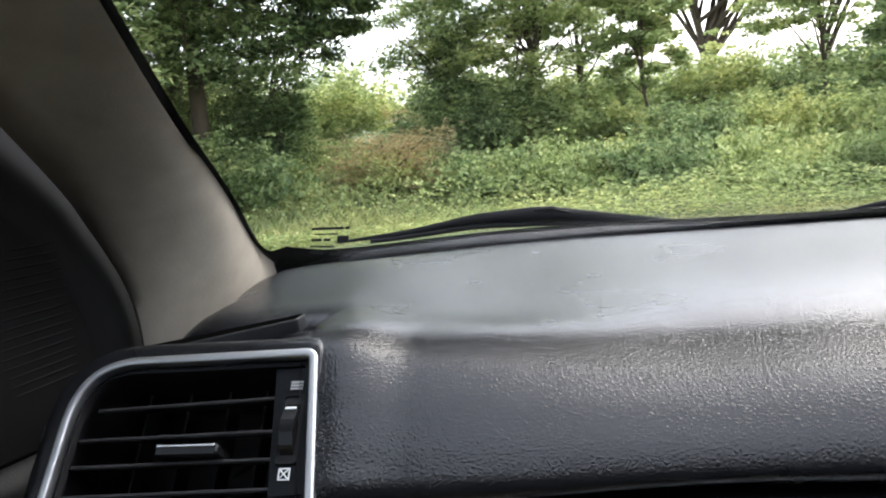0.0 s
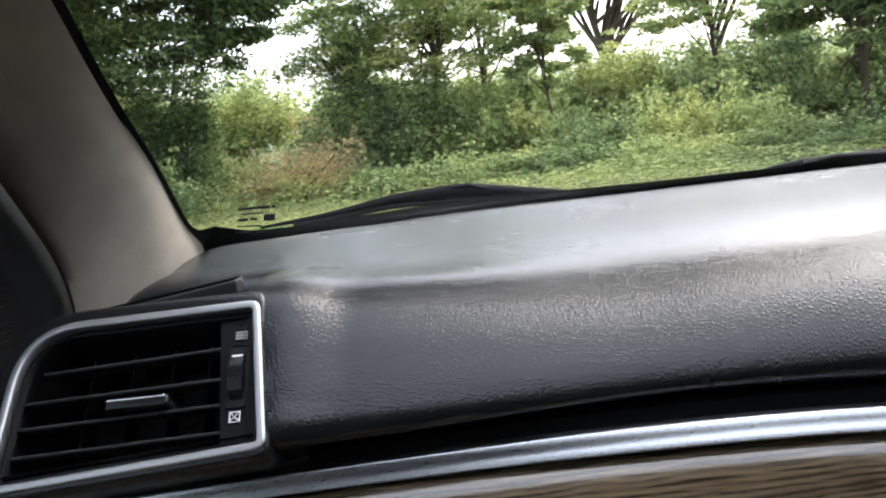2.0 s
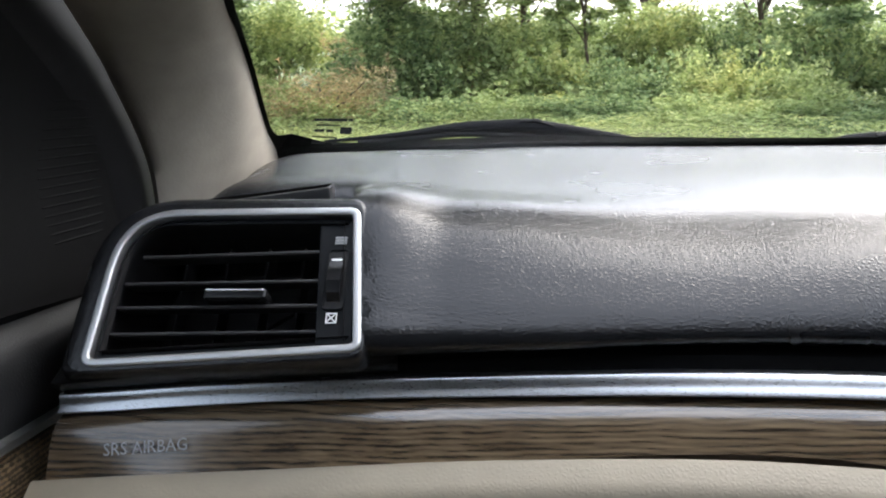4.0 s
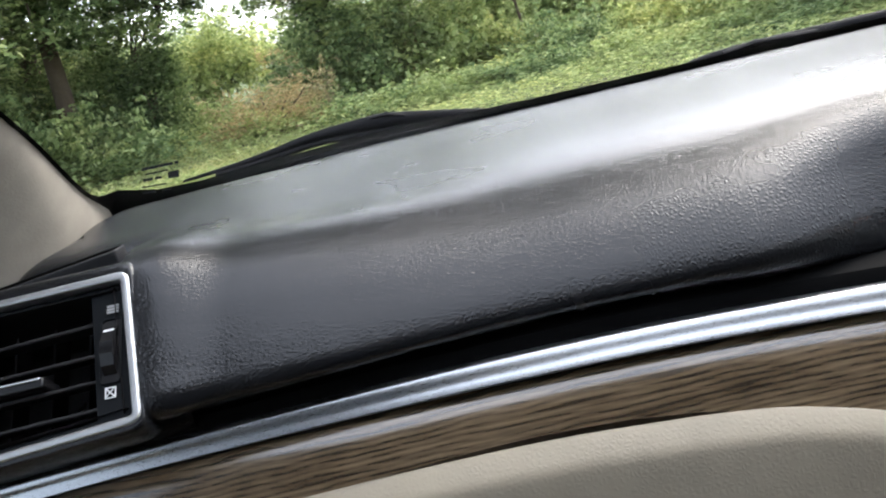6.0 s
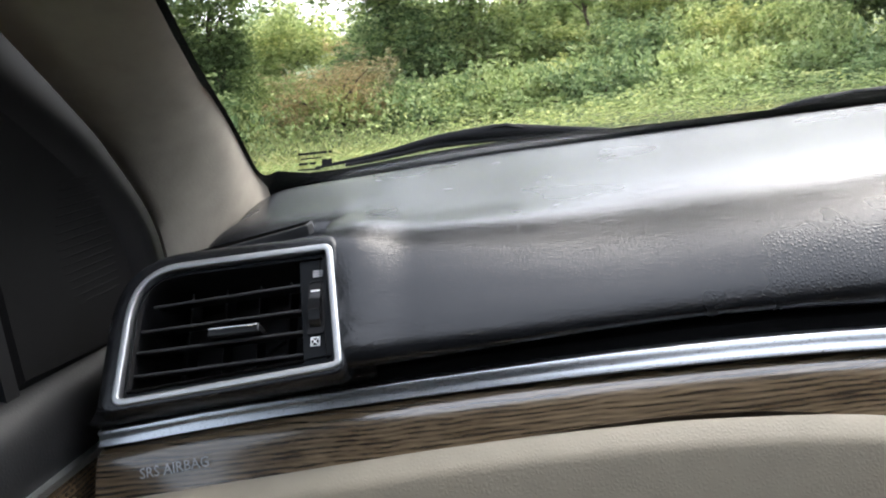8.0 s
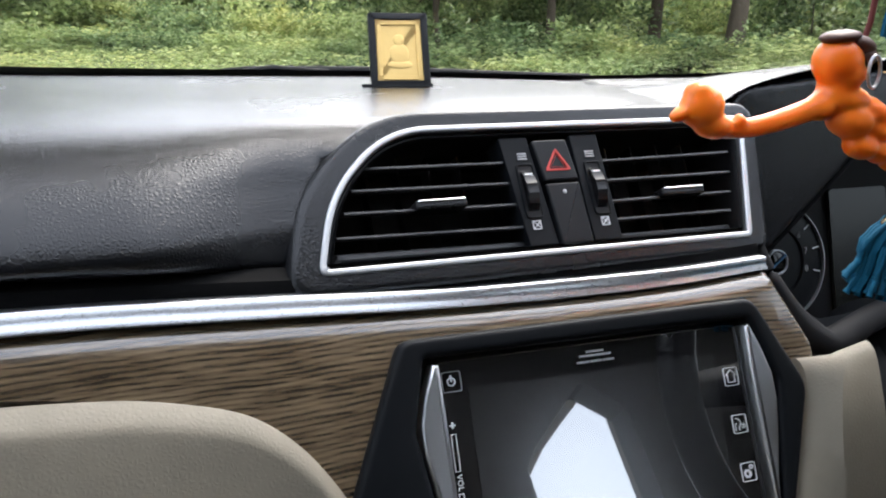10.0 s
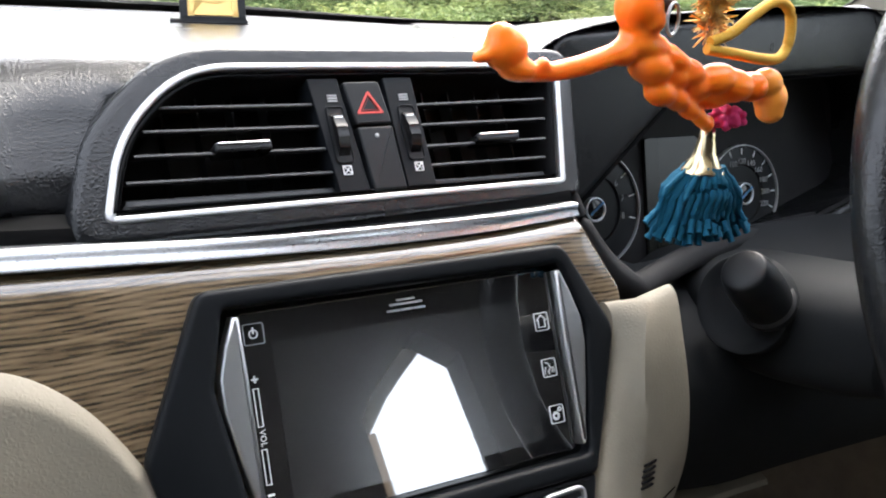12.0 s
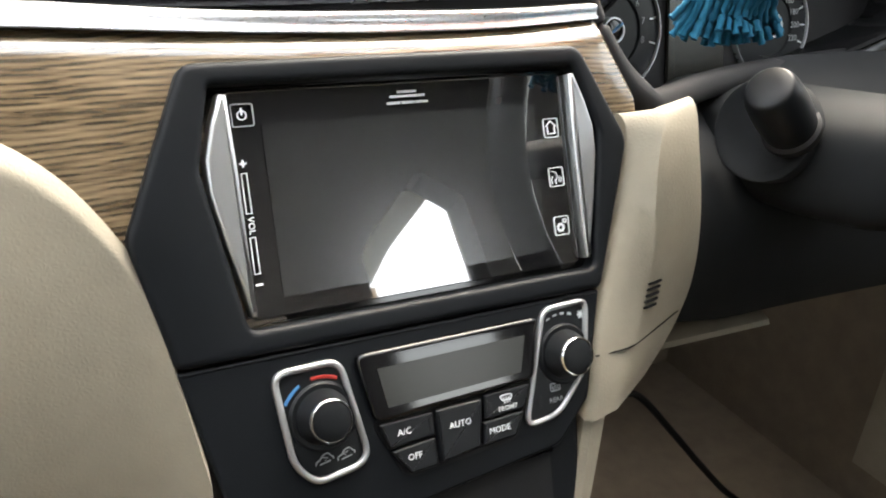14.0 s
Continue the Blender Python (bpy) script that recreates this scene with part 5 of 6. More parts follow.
# ---- doors ----
def door(s):
    d = thing("passenger_door" if s < 0 else "driver_door", (s * 0.72, -0.4, 0.5), "closed car door with black upper trim and wood insert", "door")
    m = Matrix.Diagonal((-s, 1, 1, 1))

    def put(name, bm, mt, label="", angle=40):
        bmesh.ops.transform(bm, matrix=m, verts=bm.verts)
        return part(name, bm, mt, d, label, angle)
    secs = []
    for y in np.linspace(-1.05, 0.10, 24):
        up = 1.072 - 0.016 * (y + 0.05)
        secs.append([(-0.745, y, up + 0.004), (-0.722, y, up + 0.006), (-0.708, y, up + 0.001), (-0.699, y, up - 0.014), (-0.697, y, up - 0.034), (-0.701, y, up - 0.047)])
    put("upper_trim", loft(secs), DOORSKIN, "black grained upper trim", 60)
    secs = [[(-0.701, y, 1.0262 - 0.01 * (y + 0.05)), (-0.6965, y, 1.0245 - 0.01 * (y + 0.05)), (-0.6965, y, 1.0205 - 0.01 * (y + 0.05)), (-0.701, y, 1.0185 - 0.01 * (y + 0.05))] for y in np.linspace(-1.05, 0.04, 20)]
    put("silver_strip", loft(secs), BRIGHT, "polished silver strip", 60)
    secs = [[(-0.7005, y, 1.0190 - 0.01 * (y + 0.05)), (-0.699, y, 1.006), (-0.699, y, 0.985), (-0.702, y, 0.965)] for y in np.linspace(-1.05, 0.04, 20)]
    put("wood_insert", loft(secs), WOOD, "brown zebra-wood insert", 60)
    secs = [[(-0.702, y, 0.966), (-0.695, y, 0.95), (-0.69, y, 0.86), (-0.705, y, 0.8), (-0.71, y, 0.45)] for y in np.linspace(-1.05, 0.10, 20)]
    put("lower_panel", loft(secs), BEIGE, "beige door panel", 60)
    # black sail panel in front of the glass
    o = [(-0.035, 1.075), (0.110, 1.065), (0.114, 1.105), (0.106, 1.138), (0.088, 1.168), (0.058, 1.198), (0.012, 1.233), (-0.035, 1.262)]
    put("sail_panel", loft([[(-0.716, y, z) for y, z in o], [(-0.7105, y, z) for y, z in [(a * 0.94 + 0.004, 1.17 + (b - 1.17) * 0.94) for a, b in o]]], True, True), SAIL, "black plastic mirror corner", 30)
    so = catmull([(0.0, 0.136, 1.065), (0.0, 0.137, 1.108), (0.0, 0.126, 1.150), (0.0, 0.096, 1.192), (0.0, 0.046, 1.237), (0.0, -0.03, 1.297), (0.0, -0.18, 1.405), (0.0, -0.40, 1.485), (0.0, -0.6, 1.515), (0.0, -1.0, 1.525)], 5)
    secs = []
    for p in so:
        x = -0.715 + max(0.0, p.z - 1.26) * 0.42
        secs.append([(x - 0.012, p.y - 0.030, p.z - 0.034), (x - 0.002, p.y - 0.018, p.z - 0.020), (x + 0.004, p.y - 0.004, p.z - 0.004), (x + 0.003, p.y + 0.016, p.z + 0.016), (x - 0.004, p.y + 0.040, p.z + 0.036), (x - 0.012, p.y + 0.080, p.z + 0.060)])
    put("frame", loft(secs), RUBBER, "black window frame and seal", 60)
    secs = [[(-0.724 + max(0, z - 1.2) * 0.3, -0.048, z), (-0.712 + max(0, z - 1.2) * 0.3, -0.046, z), (-0.712 + max(0, z - 1.2) * 0.3, -0.034, z), (-0.724 + max(0, z - 1.2) * 0.3, -0.030, z)] for z in np.linspace(1.07, 1.32, 8)]
    put("glass_channel", loft(secs, True), RUBBER, "black glass channel", 40)
    # ribbed tweeter cover pressed into the sail panel
    for i in range(16):
        z = 1.108 + 0.0052 * i
        k = 0.045 * (1 - 0.55 * ((i - 6) / 10) ** 2)
        put("tweeter_rib", tube([(-0.7110, 0.075 - k, z), (-0.7100, 0.078, z), (-0.7110, 0.078 + k * 0.35, z)], 0.0007, 6), SAIL)
    put("window_pane", loft([[(-0.728 + max(0, z - 1.06) * 0.25, y, z) for y in (-1.05, -0.7, -0.4, -0.046)] for z in (1.06, 1.2, 1.35, 1.5)]), TINT if s < 0 else DIM_PANE, "side window glass", 60)


    return d


door(-1)
door(1)

mirror = thing("door_mirror", (-0.86, 0.03, 1.08), "dark door mirror housing outside the window", "door mirror")
secs = []
for x, r in ((-0.765, 0.03), (-0.79, 0.075), (-0.84, 0.092), (-0.92, 0.09), (-0.97, 0.07), (-0.99, 0.035)):
    secs.append([(x, 0.03 + r * 0.9 * max(-0.30, math.cos(a)), 1.135 + r * math.sin(a)) for a in np.linspace(0, 2 * math.pi, 24, False)])
part("housing", loft(secs, True, True), GLOSS, mirror, "glossy dark housing", 50)
o = rpoly([(-0.945, 1.10, 0.02), (-0.79, 1.105, 0.02), (-0.79, 1.205, 0.02), (-0.945, 1.205, 0.03)], 6)
part("mirror_glass", loft([[(p.x, 0.0, p.y) for p in o], [(p.x, -0.004, p.y) for p in o]], True, True), mat("mirror_silver", (0.9, 0.9, 0.9), 0.02, 1.0), mirror, "mirror glass", 30)

# ---- wipers ----
def wiper(points, radii, kink):
    w = thing("wiper", points[0], "black windscreen wiper parked on the cowl", "wiper", "windscreen wipers")
    line = catmull(points, 8)
    rr = [float(np.interp(i / (len(line) - 1), np.linspace(0, 1, len(radii)), radii)) for i in range(len(line))]
    part("arm", tube([p - Vector((0, 0, r)) for p, r in zip(line, rr)], rr, 10, 1.0), RUBBER, w, "black arm", 50)
    part("blade", tube([p + Vector((0, -0.004, -2 * r - 0.002)) for p, r in zip(line, rr)][4:int(len(line) * 0.8)], 0.0035, 8, 1.2), RUBBER, w, "black rubber blade", 50)
    part("bridge", tube([line[kink - 5] + Vector((0, -0.006, -0.003)), line[kink] + Vector((0, -0.006, -0.001)), line[kink + 5] + Vector((0, -0.006, -0.004))], [0.003, 0.0045, 0.003], 8, 0.6), RUBBER, w, "", 50)


wiper([(-0.672, 0.470, 1.122), (-0.604, 0.48, 1.1290), (-0.538, 0.485, 1.1410), (-0.492, 0.487, 1.1440), (-0.464, 0.487, 1.1445), (-0.436, 0.488, 1.1390), (-0.403, 0.489, 1.1310), (-0.359, 0.490, 1.120), (-0.31, 0.492, 1.104)], [0.002, 0.0045, 0.007, 0.0095, 0.0105, 0.009, 0.0075, 0.006, 0.005], 34)
wiper([(-0.215, 0.500, 1.106), (-0.170, 0.503, 1.117), (-0.140, 0.505, 1.1215), (-0.097, 0.505, 1.1235), (0.0, 0.505, 1.1225), (0.087, 0.505, 1.1200), (0.168, 0.503, 1.1165), (0.27, 0.50, 1.112)], [0.002, 0.0025, 0.0048, 0.0055, 0.0055, 0.005, 0.0045, 0.004], 24)

# maker's sticker on the glass: unreadable marks
sticker = thing("glass_marking", (-0.60, 0.33, 1.15), "small dark maker's marking on the windscreen", "marking")
MG = Matrix.Translation((-0.620, 0.298, 1.1550)) @ look((0, 0, 0), (0.14, 0.86, -0.45)).to_3x3().to_4x4()
for i, (u0, u1, v0, v1) in enumerate(((-0.016, 0.013, 0.0075, 0.0095), (0.0145, 0.018, 0.0075, 0.0095), (-0.013, 0.008, 0.0035, 0.0045), (-0.015, -0.006, -0.0015, 0.0005), (-0.004, 0.002, -0.0015, 0.0005), (0.008, 0.018, -0.0025, 0.0025), (-0.016, 0.006, -0.006, -0.005), (-0.016, -0.004, -0.010, -0.009), (0.002, 0.010, -0.010, -0.009))):
    part("mark", box(u0, u1, v0, v1, 0, 0.0004), FRIT, sticker, "", 38, MG)

# ---- gilt plaque on the dashboard ----
plaque = thing("gilt_plaque", (-0.029, 0.275, 1.1245), "small gold foil plaque in a black stand-up frame", "plaque")
MP = slope(-0.0290, 1.1255, 0.277, 0.42, -0.16) @ Matrix.Diagonal((0.95, 0.95, 0.95, 1))
o = rpoly([(-0.0255, 0.0, 0.001), (0.0255, 0.0, 0.001), (0.0255, 0.0665, 0.001), (-0.0255, 0.0665, 0.001)], 3)
part("frame", ring(o, offset(o, 0.0058), -0.004, 0.003, 0.0007, 2), BLACK, plaque, "black plastic frame", 38, MP)
part("foil", plate(offset(o, 0.0056), -0.004, 0.0006), GOLD, plaque, "gold foil sheet", 38, MP)
i2 = offset(o, 0.0105)
part("embossed_border", ring(offset(o, 0.0070), i2, 0.0, 0.0018, 0.0006, 2), GOLD, plaque, "embossed gold border", 38, MP)
em = bmesh.new()
for c, r in (((0.0, 0.030, 0.0006), (0.0085, 0.0095, 0.0006)), ((0.0, 0.0425, 0.0006), (0.0050, 0.0052, 0.0006)), ((0.0, 0.0205, 0.0006), (0.0110, 0.0035, 0.0005))):
    bmesh.ops.create_uvsphere(em, u_segments=20, v_segments=10, radius=1, matrix=Matrix.Translation(c) @ Matrix.Diagonal((*r, 1)))
part("embossed_emblem", em, GOLD, plaque, "", 60, MP)
part("foot", box(-0.034, 0.0255, -0.002, 0.0005, -0.012, 0.010), BLACK, plaque, "", 38, MP)

# ---- hanging ornament ----
orn = thing("hanging_ornament", (0.15, -0.055, 1.10), "orange moulded figure with teal tassel hanging on a cord", "ornament")
MO = Matrix(((1, 0, 0, 0), (0, 0, -1, -0.055), (0, 1, 0, 0), (0, 0, 0, 1)))


def blob(bm, centre, r, turn=0.0):
    m = Matrix.Translation(centre) @ pose(0, 0, 0, 0, 0, turn) @ Matrix.Diagonal((*r, 1))
    bmesh.ops.create_uvsphere(bm, u_segments=18, v_segments=12, radius=1, matrix=m)


bm = bmesh.new()
for c, r, w in (
        # mitt at the end of the arm
        ((0.0165, 1.1375, 0), (0.0115, 0.0105, 0.009), 14), ((0.0060, 1.1350, 0), (0.0075, 0.0035, 0.005), 22), ((0.0140, 1.1440, 0), (0.0070, 0.0058, 0.007), 0), ((0.0235, 1.1285, 0), (0.0110, 0.0066, 0.008), -8), ((0.0370, 1.1300, 0.002), (0.0036, 0.0042, 0.004), 0),
        # head, neck and shoulders
        ((0.0940, 1.1580, 0.001), (0.0130, 0.0130, 0.012), 0), ((0.0985, 1.1520, 0.005), (0.0085, 0.0070, 0.008), 20), ((0.0965, 1.1465, 0), (0.0100, 0.0080, 0.010), 0), ((0.1000, 1.1395, 0), (0.0165, 0.0082, 0.011), -6), ((0.0870, 1.1360, 0), (0.0090, 0.0072, 0.008), 12),
        # trunk
        ((0.1050, 1.1290, 0.002), (0.0130, 0.0095, 0.011), -10), ((0.1180, 1.1325, 0.004), (0.0120, 0.0062, 0.008), -22), ((0.1200, 1.1245, 0.001), (0.0120, 0.0088, 0.010), -20), ((0.1310, 1.1260, 0.003), (0.0095, 0.0075, 0.009), -25), ((0.1370, 1.1190, 0.001), (0.0110, 0.0085, 0.010), -25),
        # bent leg
        ((0.1500, 1.1225, 0.004), (0.0140, 0.0088, 0.010), 8), ((0.1630, 1.1190, 0.004), (0.0150, 0.0095, 0.010), -6), ((0.1790, 1.1180, 0.004), (0.0100, 0.0085, 0.009), 0), ((0.1520, 1.1120, 0.001), (0.0130, 0.0060, 0.008), 4),
        # trailing leg
        ((0.1120, 1.1155, 0.004), (0.0100, 0.0068, 0.008), -14), ((0.1235, 1.1125, 0.004), (0.0085, 0.0062, 0.007), -30), ((0.1330, 1.1070, 0.004), (0.0085, 0.0052, 0.006), -34), ((0.1430, 1.1015, 0.004), (0.0075, 0.0042, 0.005), -40), ((0.1490, 1.0985, 0.004), (0.0040, 0.0050, 0.004), 0)):
    blob(bm, c, r, w)
arm = tube(catmull([(0.030, 1.1265, 0), (0.046, 1.1270, 0), (0.063, 1.1300, 0), (0.080, 1.1345, 0), (0.096, 1.1380, 0), (0.118, 1.1340, 0.003)], 4), [0.0046 + 0.00010 * i for i in range(21)], 12)
tmp_me = bpy.data.meshes.new("tmp")
arm.to_mesh(tmp_me)
arm.free()
bm.from_mesh(tmp_me)
fig = part("figure", bm, ORANGE, orn, "orange moulded plastic figure", 60, MO)
rm = fig.modifiers.new("weld", "REMESH")
rm.mode, rm.voxel_size, rm.use_smooth_shade = "VOXEL", 0.0013, True
sm = fig.modifiers.new("soften", "SMOOTH")
sm.factor, sm.iterations = 0.5, 4
bm = bmesh.new()
blob(bm, (0.1905, 1.1200, 0.004), (0.0095, 0.0085, 0.009), 0)
blob(bm, (0.1960, 1.1110, 0.004), (0.0100, 0.0115, 0.009), 8)
blob(bm, (0.1970, 1.1040, 0.004), (0.0082, 0.0072, 0.008), 0)
foot = part("figure_foot", bm, AMBER, orn, "paler amber end", 60, MO)
rm = foot.modifiers.new("weld", "REMESH")
rm.mode, rm.voxel_size, rm.use_smooth_shade = "VOXEL", 0.0012, True
sm = foot.modifiers.new("soften", "SMOOTH")
sm.factor, sm.iterations = 0.5, 5
bm = bmesh.new()
for i in range(70):
    a = random.uniform(0, 2 * math.pi)
    r = random.uniform(0, 0.011)
    blob(bm, (0.166 + r * math.cos(a), 1.101 + 0.5 * r * math.sin(a), 0.002 + random.uniform(-0.006, 0.006)), (0.0021, 0.0021, 0.0021))
hair = bmesh.new()
for c, r, w in (((0.1030, 1.1660, 0.004), (0.0090, 0.0050, 0.008), -18), ((0.1060, 1.1605, 0.007), (0.0050, 0.0045, 0.005), 0), ((0.0930, 1.1700, 0.002), (0.0110, 0.0035, 0.009), 6)):
    blob(hair, c, r, w)
part("painted_hair", hair, HAIR, orn, "dark brown painted top", 60, MO)
wool = part("pink_wool", bm, PINK, orn, "pink wool tuft", 60, MO)
rm = wool.modifiers.new("weld", "REMESH")
rm.mode, rm.voxel_size, rm.use_smooth_shade = "VOXEL", 0.0009, True
cap = part("bell_cap", turned([(0.0022, 0.027), (0.0036, 0.026), (0.0046, 0.020), (0.0062, 0.011), (0.0095, 0.0045), (0.0120, 0.0015), (0.0124, 0.0), (0.0105, 0.0)], 24), metal("pale_gold", (0.80, 0.66, 0.42), 0.22), orn, "pale gold fluted cap", 60, Matrix.Translation((0.1545, -0.055, 1.0705)))
bm = bmesh.new()
for i in range(120):
    a, q = random.uniform(0, 2 * math.pi), math.sqrt(random.random())
    spread = 0.039 * q
    L = random.uniform(0.036, 0.046) - 0.008 * q
    x0, y0 = 0.010 * q * math.cos(a), 0.010 * q * math.sin(a)
    x1, y1 = spread * math.cos(a) + random.uniform(-0.002, 0.002), 0.5 * spread * math.sin(a)
    pts = [Vector((x0, y0, 0.002)), Vector((x0 * 1.3 + x1 * 0.32, y0 + y1 * 0.35, -L * 0.35)), Vector((x1 * 0.78, y1 * 0.75, -L * 0.7)), Vector((x1, y1, -L))]
    t = tube(catmull(pts, 4), [0.0018 * (1 + 0.16 * (-1) ** k) for k in range(13)], 6)
    t.to_mesh(tmp_me)
    t.free()
    bm.from_mesh(tmp_me)
part("tassel", bm, YARN, orn, "teal wool tassel", 60, Matrix.Translation((0.1560, -0.055, 1.0715)))
# upper tassel, cord and amber loops
bm = bmesh.new()
for i in range(90):
    a, q = random.uniform(0, 2 * math.pi), math.sqrt(random.random())
    p = Vector((0.020 * q * math.cos(a), 0.014 * q * math.sin(a), 0))
    t = tube(catmull([p * 0.5 + Vector((0, 0, 0.03)), p * 0.9 + Vector((0, 0, 0.012)), p + Vector((0, 0, -0.004 * random.random()))], 3), 0.0018, 5)
    t.to_mesh(tmp_me)
    t.free()
    bm.from_mesh(tmp_me)
part("upper_tassel", bm, YARN, orn, "teal wool tuft", 60, Matrix.Translation((0.152, -0.050, 1.172)))
tinsel = bmesh.new()
for i in range(220):
    d = Vector((random.gauss(0, 1), random.gauss(0, 1), random.gauss(0, 1))).normalized()
    c = Vector((0, 0, random.uniform(-0.010, 0.012)))
    t = tube([c + d * 0.003, c + d * random.uniform(0.009, 0.0145)], [0.0009, 0.0003], 4)
    t.to_mesh(tmp_me)
    t.free()
    tinsel.from_mesh(tmp_me)
part("gold_tinsel", tinsel, metal("gold_tinsel", (0.72, 0.50, 0.20), 0.35), orn, "gold tinsel ball", 60, Matrix.Translation((0.151, -0.050, 1.157)))
part("cord_loop", tube(catmull([(0.140, -0.060, 1.1385), (0.160, -0.062, 1.1360), (0.180, -0.062, 1.1335), (0.197, -0.060, 1.1340), (0.205, -0.058, 1.1440), (0.203, -0.057, 1.1590), (0.190, -0.058, 1.1640), (0.172, -0.060, 1.1570), (0.156, -0.061, 1.1470), (0.142, -0.060, 1.1420)], 5), 0.0030, 8), CORD, orn, "yellow cord loop", 60)
part("cord", tube([(0.112, -0.052, 1.164), (0.116, -0.052, 1.178), (0.122, -0.054, 1.25), (0.124, -0.06, 1.33), (0.126, -0.08, 1.39)], 0.0016, 7), THREAD, orn, "dark red cord", 60)
part("cord", tube([(0.152, -0.050, 1.197), (0.142, -0.06, 1.27), (0.126, -0.08, 1.38)], 0.0012, 7), THREAD, orn, "dark red cord", 60)
k = [Vector((0.0052 * math.cos(a), 0.0085 * math.sin(a))) for a in np.linspace(0, 2 * math.pi, 24, False)]
part("wire_loop", ring(k, offset(k, 0.0014), -0.0007, 0.0007, 0.0005, 2), SILVER, orn, "thin wire loop", 60, Matrix.Translation((0.1060, -0.068, 1.1535)) @ pose(0, 0, 0, 90, 0, 10))

# interior mirror from which the ornament hangs
rear_mirror = thing("interior_mirror", (0.0, -0.10, 1.385), "black interior mirror under the headliner", "mirror")
o = rpoly([(-0.02, -0.032, 0.02), (0.22, -0.032, 0.02), (0.22, 0.032, 0.02), (-0.02, 0.032, 0.02)], 6)
part("shell", plate(o, -0.03, 0.0, 0.004), BLACK, rear_mirror, "", 40, slope(0.0, 1.405, -0.10, -0.2))
part("glass", plate(offset(o, 0.005), -0.002, 0.0008), mat("mirror_glass", (0.9, 0.9, 0.9), 0.02, 1.0), rear_mirror, "", 40, slope(0.0, 1.405, -0.10, -0.2))
part("stem", tube([(0.10, -0.08, 1.41), (0.10, -0.10, 1.45)], 0.008, 8), BLACK, rear_mirror, "", 40)


# ---- outside: ground, weeds, bushes, trees ----
EYE_X, EYE_Y, EYE_Z = -0.34, -0.38, 1.19


def ground_z(x, y):
    d = max(0.0, y)
    side = max(-14.0, min(14.0, x))
    k = min(1.0, math.hypot(x, y) / 6.0)
    h = 0.12 + k * (-0.055 * side) + 0.008 * min(d, 9.0) + 0.03 * max(0.0, min(d, 40.0) - 9.0)
    return h + 0.05 * math.sin(x * 1.3 + 0.4) * math.cos(y * 0.9) * k


def spot(az, dist):
    """Ground point in a bearing from the seats."""
    a = radians(az)
    x, y = EYE_X + dist * math.sin(a), EYE_Y + dist * math.cos(a)
    return Vector((x, y, ground_z(x, y)))


verts, faces = [], []
gx = [-1500, -400, -120, -60, -40] + list(np.linspace(-30, 30, 61)) + [40, 60, 120, 400, 1500]
gy = [-1500, -400, -100, -40] + list(np.linspace(-20, 40, 61)) + [60, 120, 400, 1500]
for y in gy:
    for x in gx:
        verts.append((x, y, ground_z(x, y)))
w = len(gx)
for j in range(len(gy) - 1):
    for i in range(w - 1):
        faces.append((j * w + i, j * w + i + 1, (j + 1) * w + i + 1, (j + 1) * w + i))
me = bpy.data.meshes.new("ground")
me.from_pydata(verts, [], faces)
tagged(as_object("ground", me, SOIL, None, "", 60), "weedy green roadside ground", "ground", "", "structure")

RNG = np.random.default_rng(7)


def leaf_mesh(name, centres, size, stretch=2.2, droop=0.3, fold=True):
    """Many small pointed leaves; centres is an N x 3 array."""
    n = len(centres)
    d = RNG.normal(size=(n, 3))
    d[:, 2] = d[:, 2] * 0.5 - droop
    d /= np.linalg.norm(d, axis=1)[:, None]
    up = RNG.normal(size=(n, 3))
    up[:, 2] += 1.2
    s = np.cross(d, up)
    s /= np.linalg.norm(s, axis=1)[:, None] + 1e-9
    k = size * RNG.uniform(0.6, 1.35, n)[:, None]
    nrm = np.cross(s, d)
    a = centres - d * k * 0.5
    b = centres + s * k * 0.5 / stretch + nrm * k * 0.07
    c = centres + d * k * 0.5
    e = centres - s * k * 0.5 / stretch + nrm * k * 0.07
    v = np.stack([a, b, c, e], 1).reshape(-1, 3)
    me = bpy.data.meshes.new(name)
    me.vertices.add(4 * n)
    me.vertices.foreach_set("co", v.astype(np.float32).ravel())
    me.loops.add(4 * n)
    me.loops.foreach_set("vertex_index", np.arange(4 * n, dtype=np.int32))
    me.polygons.add(n)
    me.polygons.foreach_set("loop_start", np.arange(0, 4 * n, 4, dtype=np.int32))
    me.update(calc_edges=True)
    me.validate()
    return me


def clump_points(clumps, count):
    """Leaf places in a set of uneven clumps (centre, radii), denser towards the skin."""
    vol = np.array([c[1][0] * c[1][1] * c[1][2] for c in clumps]) ** 0.67
    share = (vol / vol.sum() * count).astype(int) + 1
    out = []
    for (c, r), k in zip(clumps, share):
        d = RNG.normal(size=(k, 3))
        d /= np.linalg.norm(d, axis=1)[:, None]
        rad = RNG.random(k) ** 0.45
        out.append(np.array(c) + d * rad[:, None] * np.array(r))
    return np.concatenate(out)


def simple(name, me, material, parent, label=""):
    me.materials.append(material)
    ob = new(name, me)
    if parent:
        bpy.context.view_layer.update()
        ob.parent = parent
        ob.matrix_parent_inverse = parent.matrix_world.inverted()
    if label:
        ob["label"] = label
    return ob


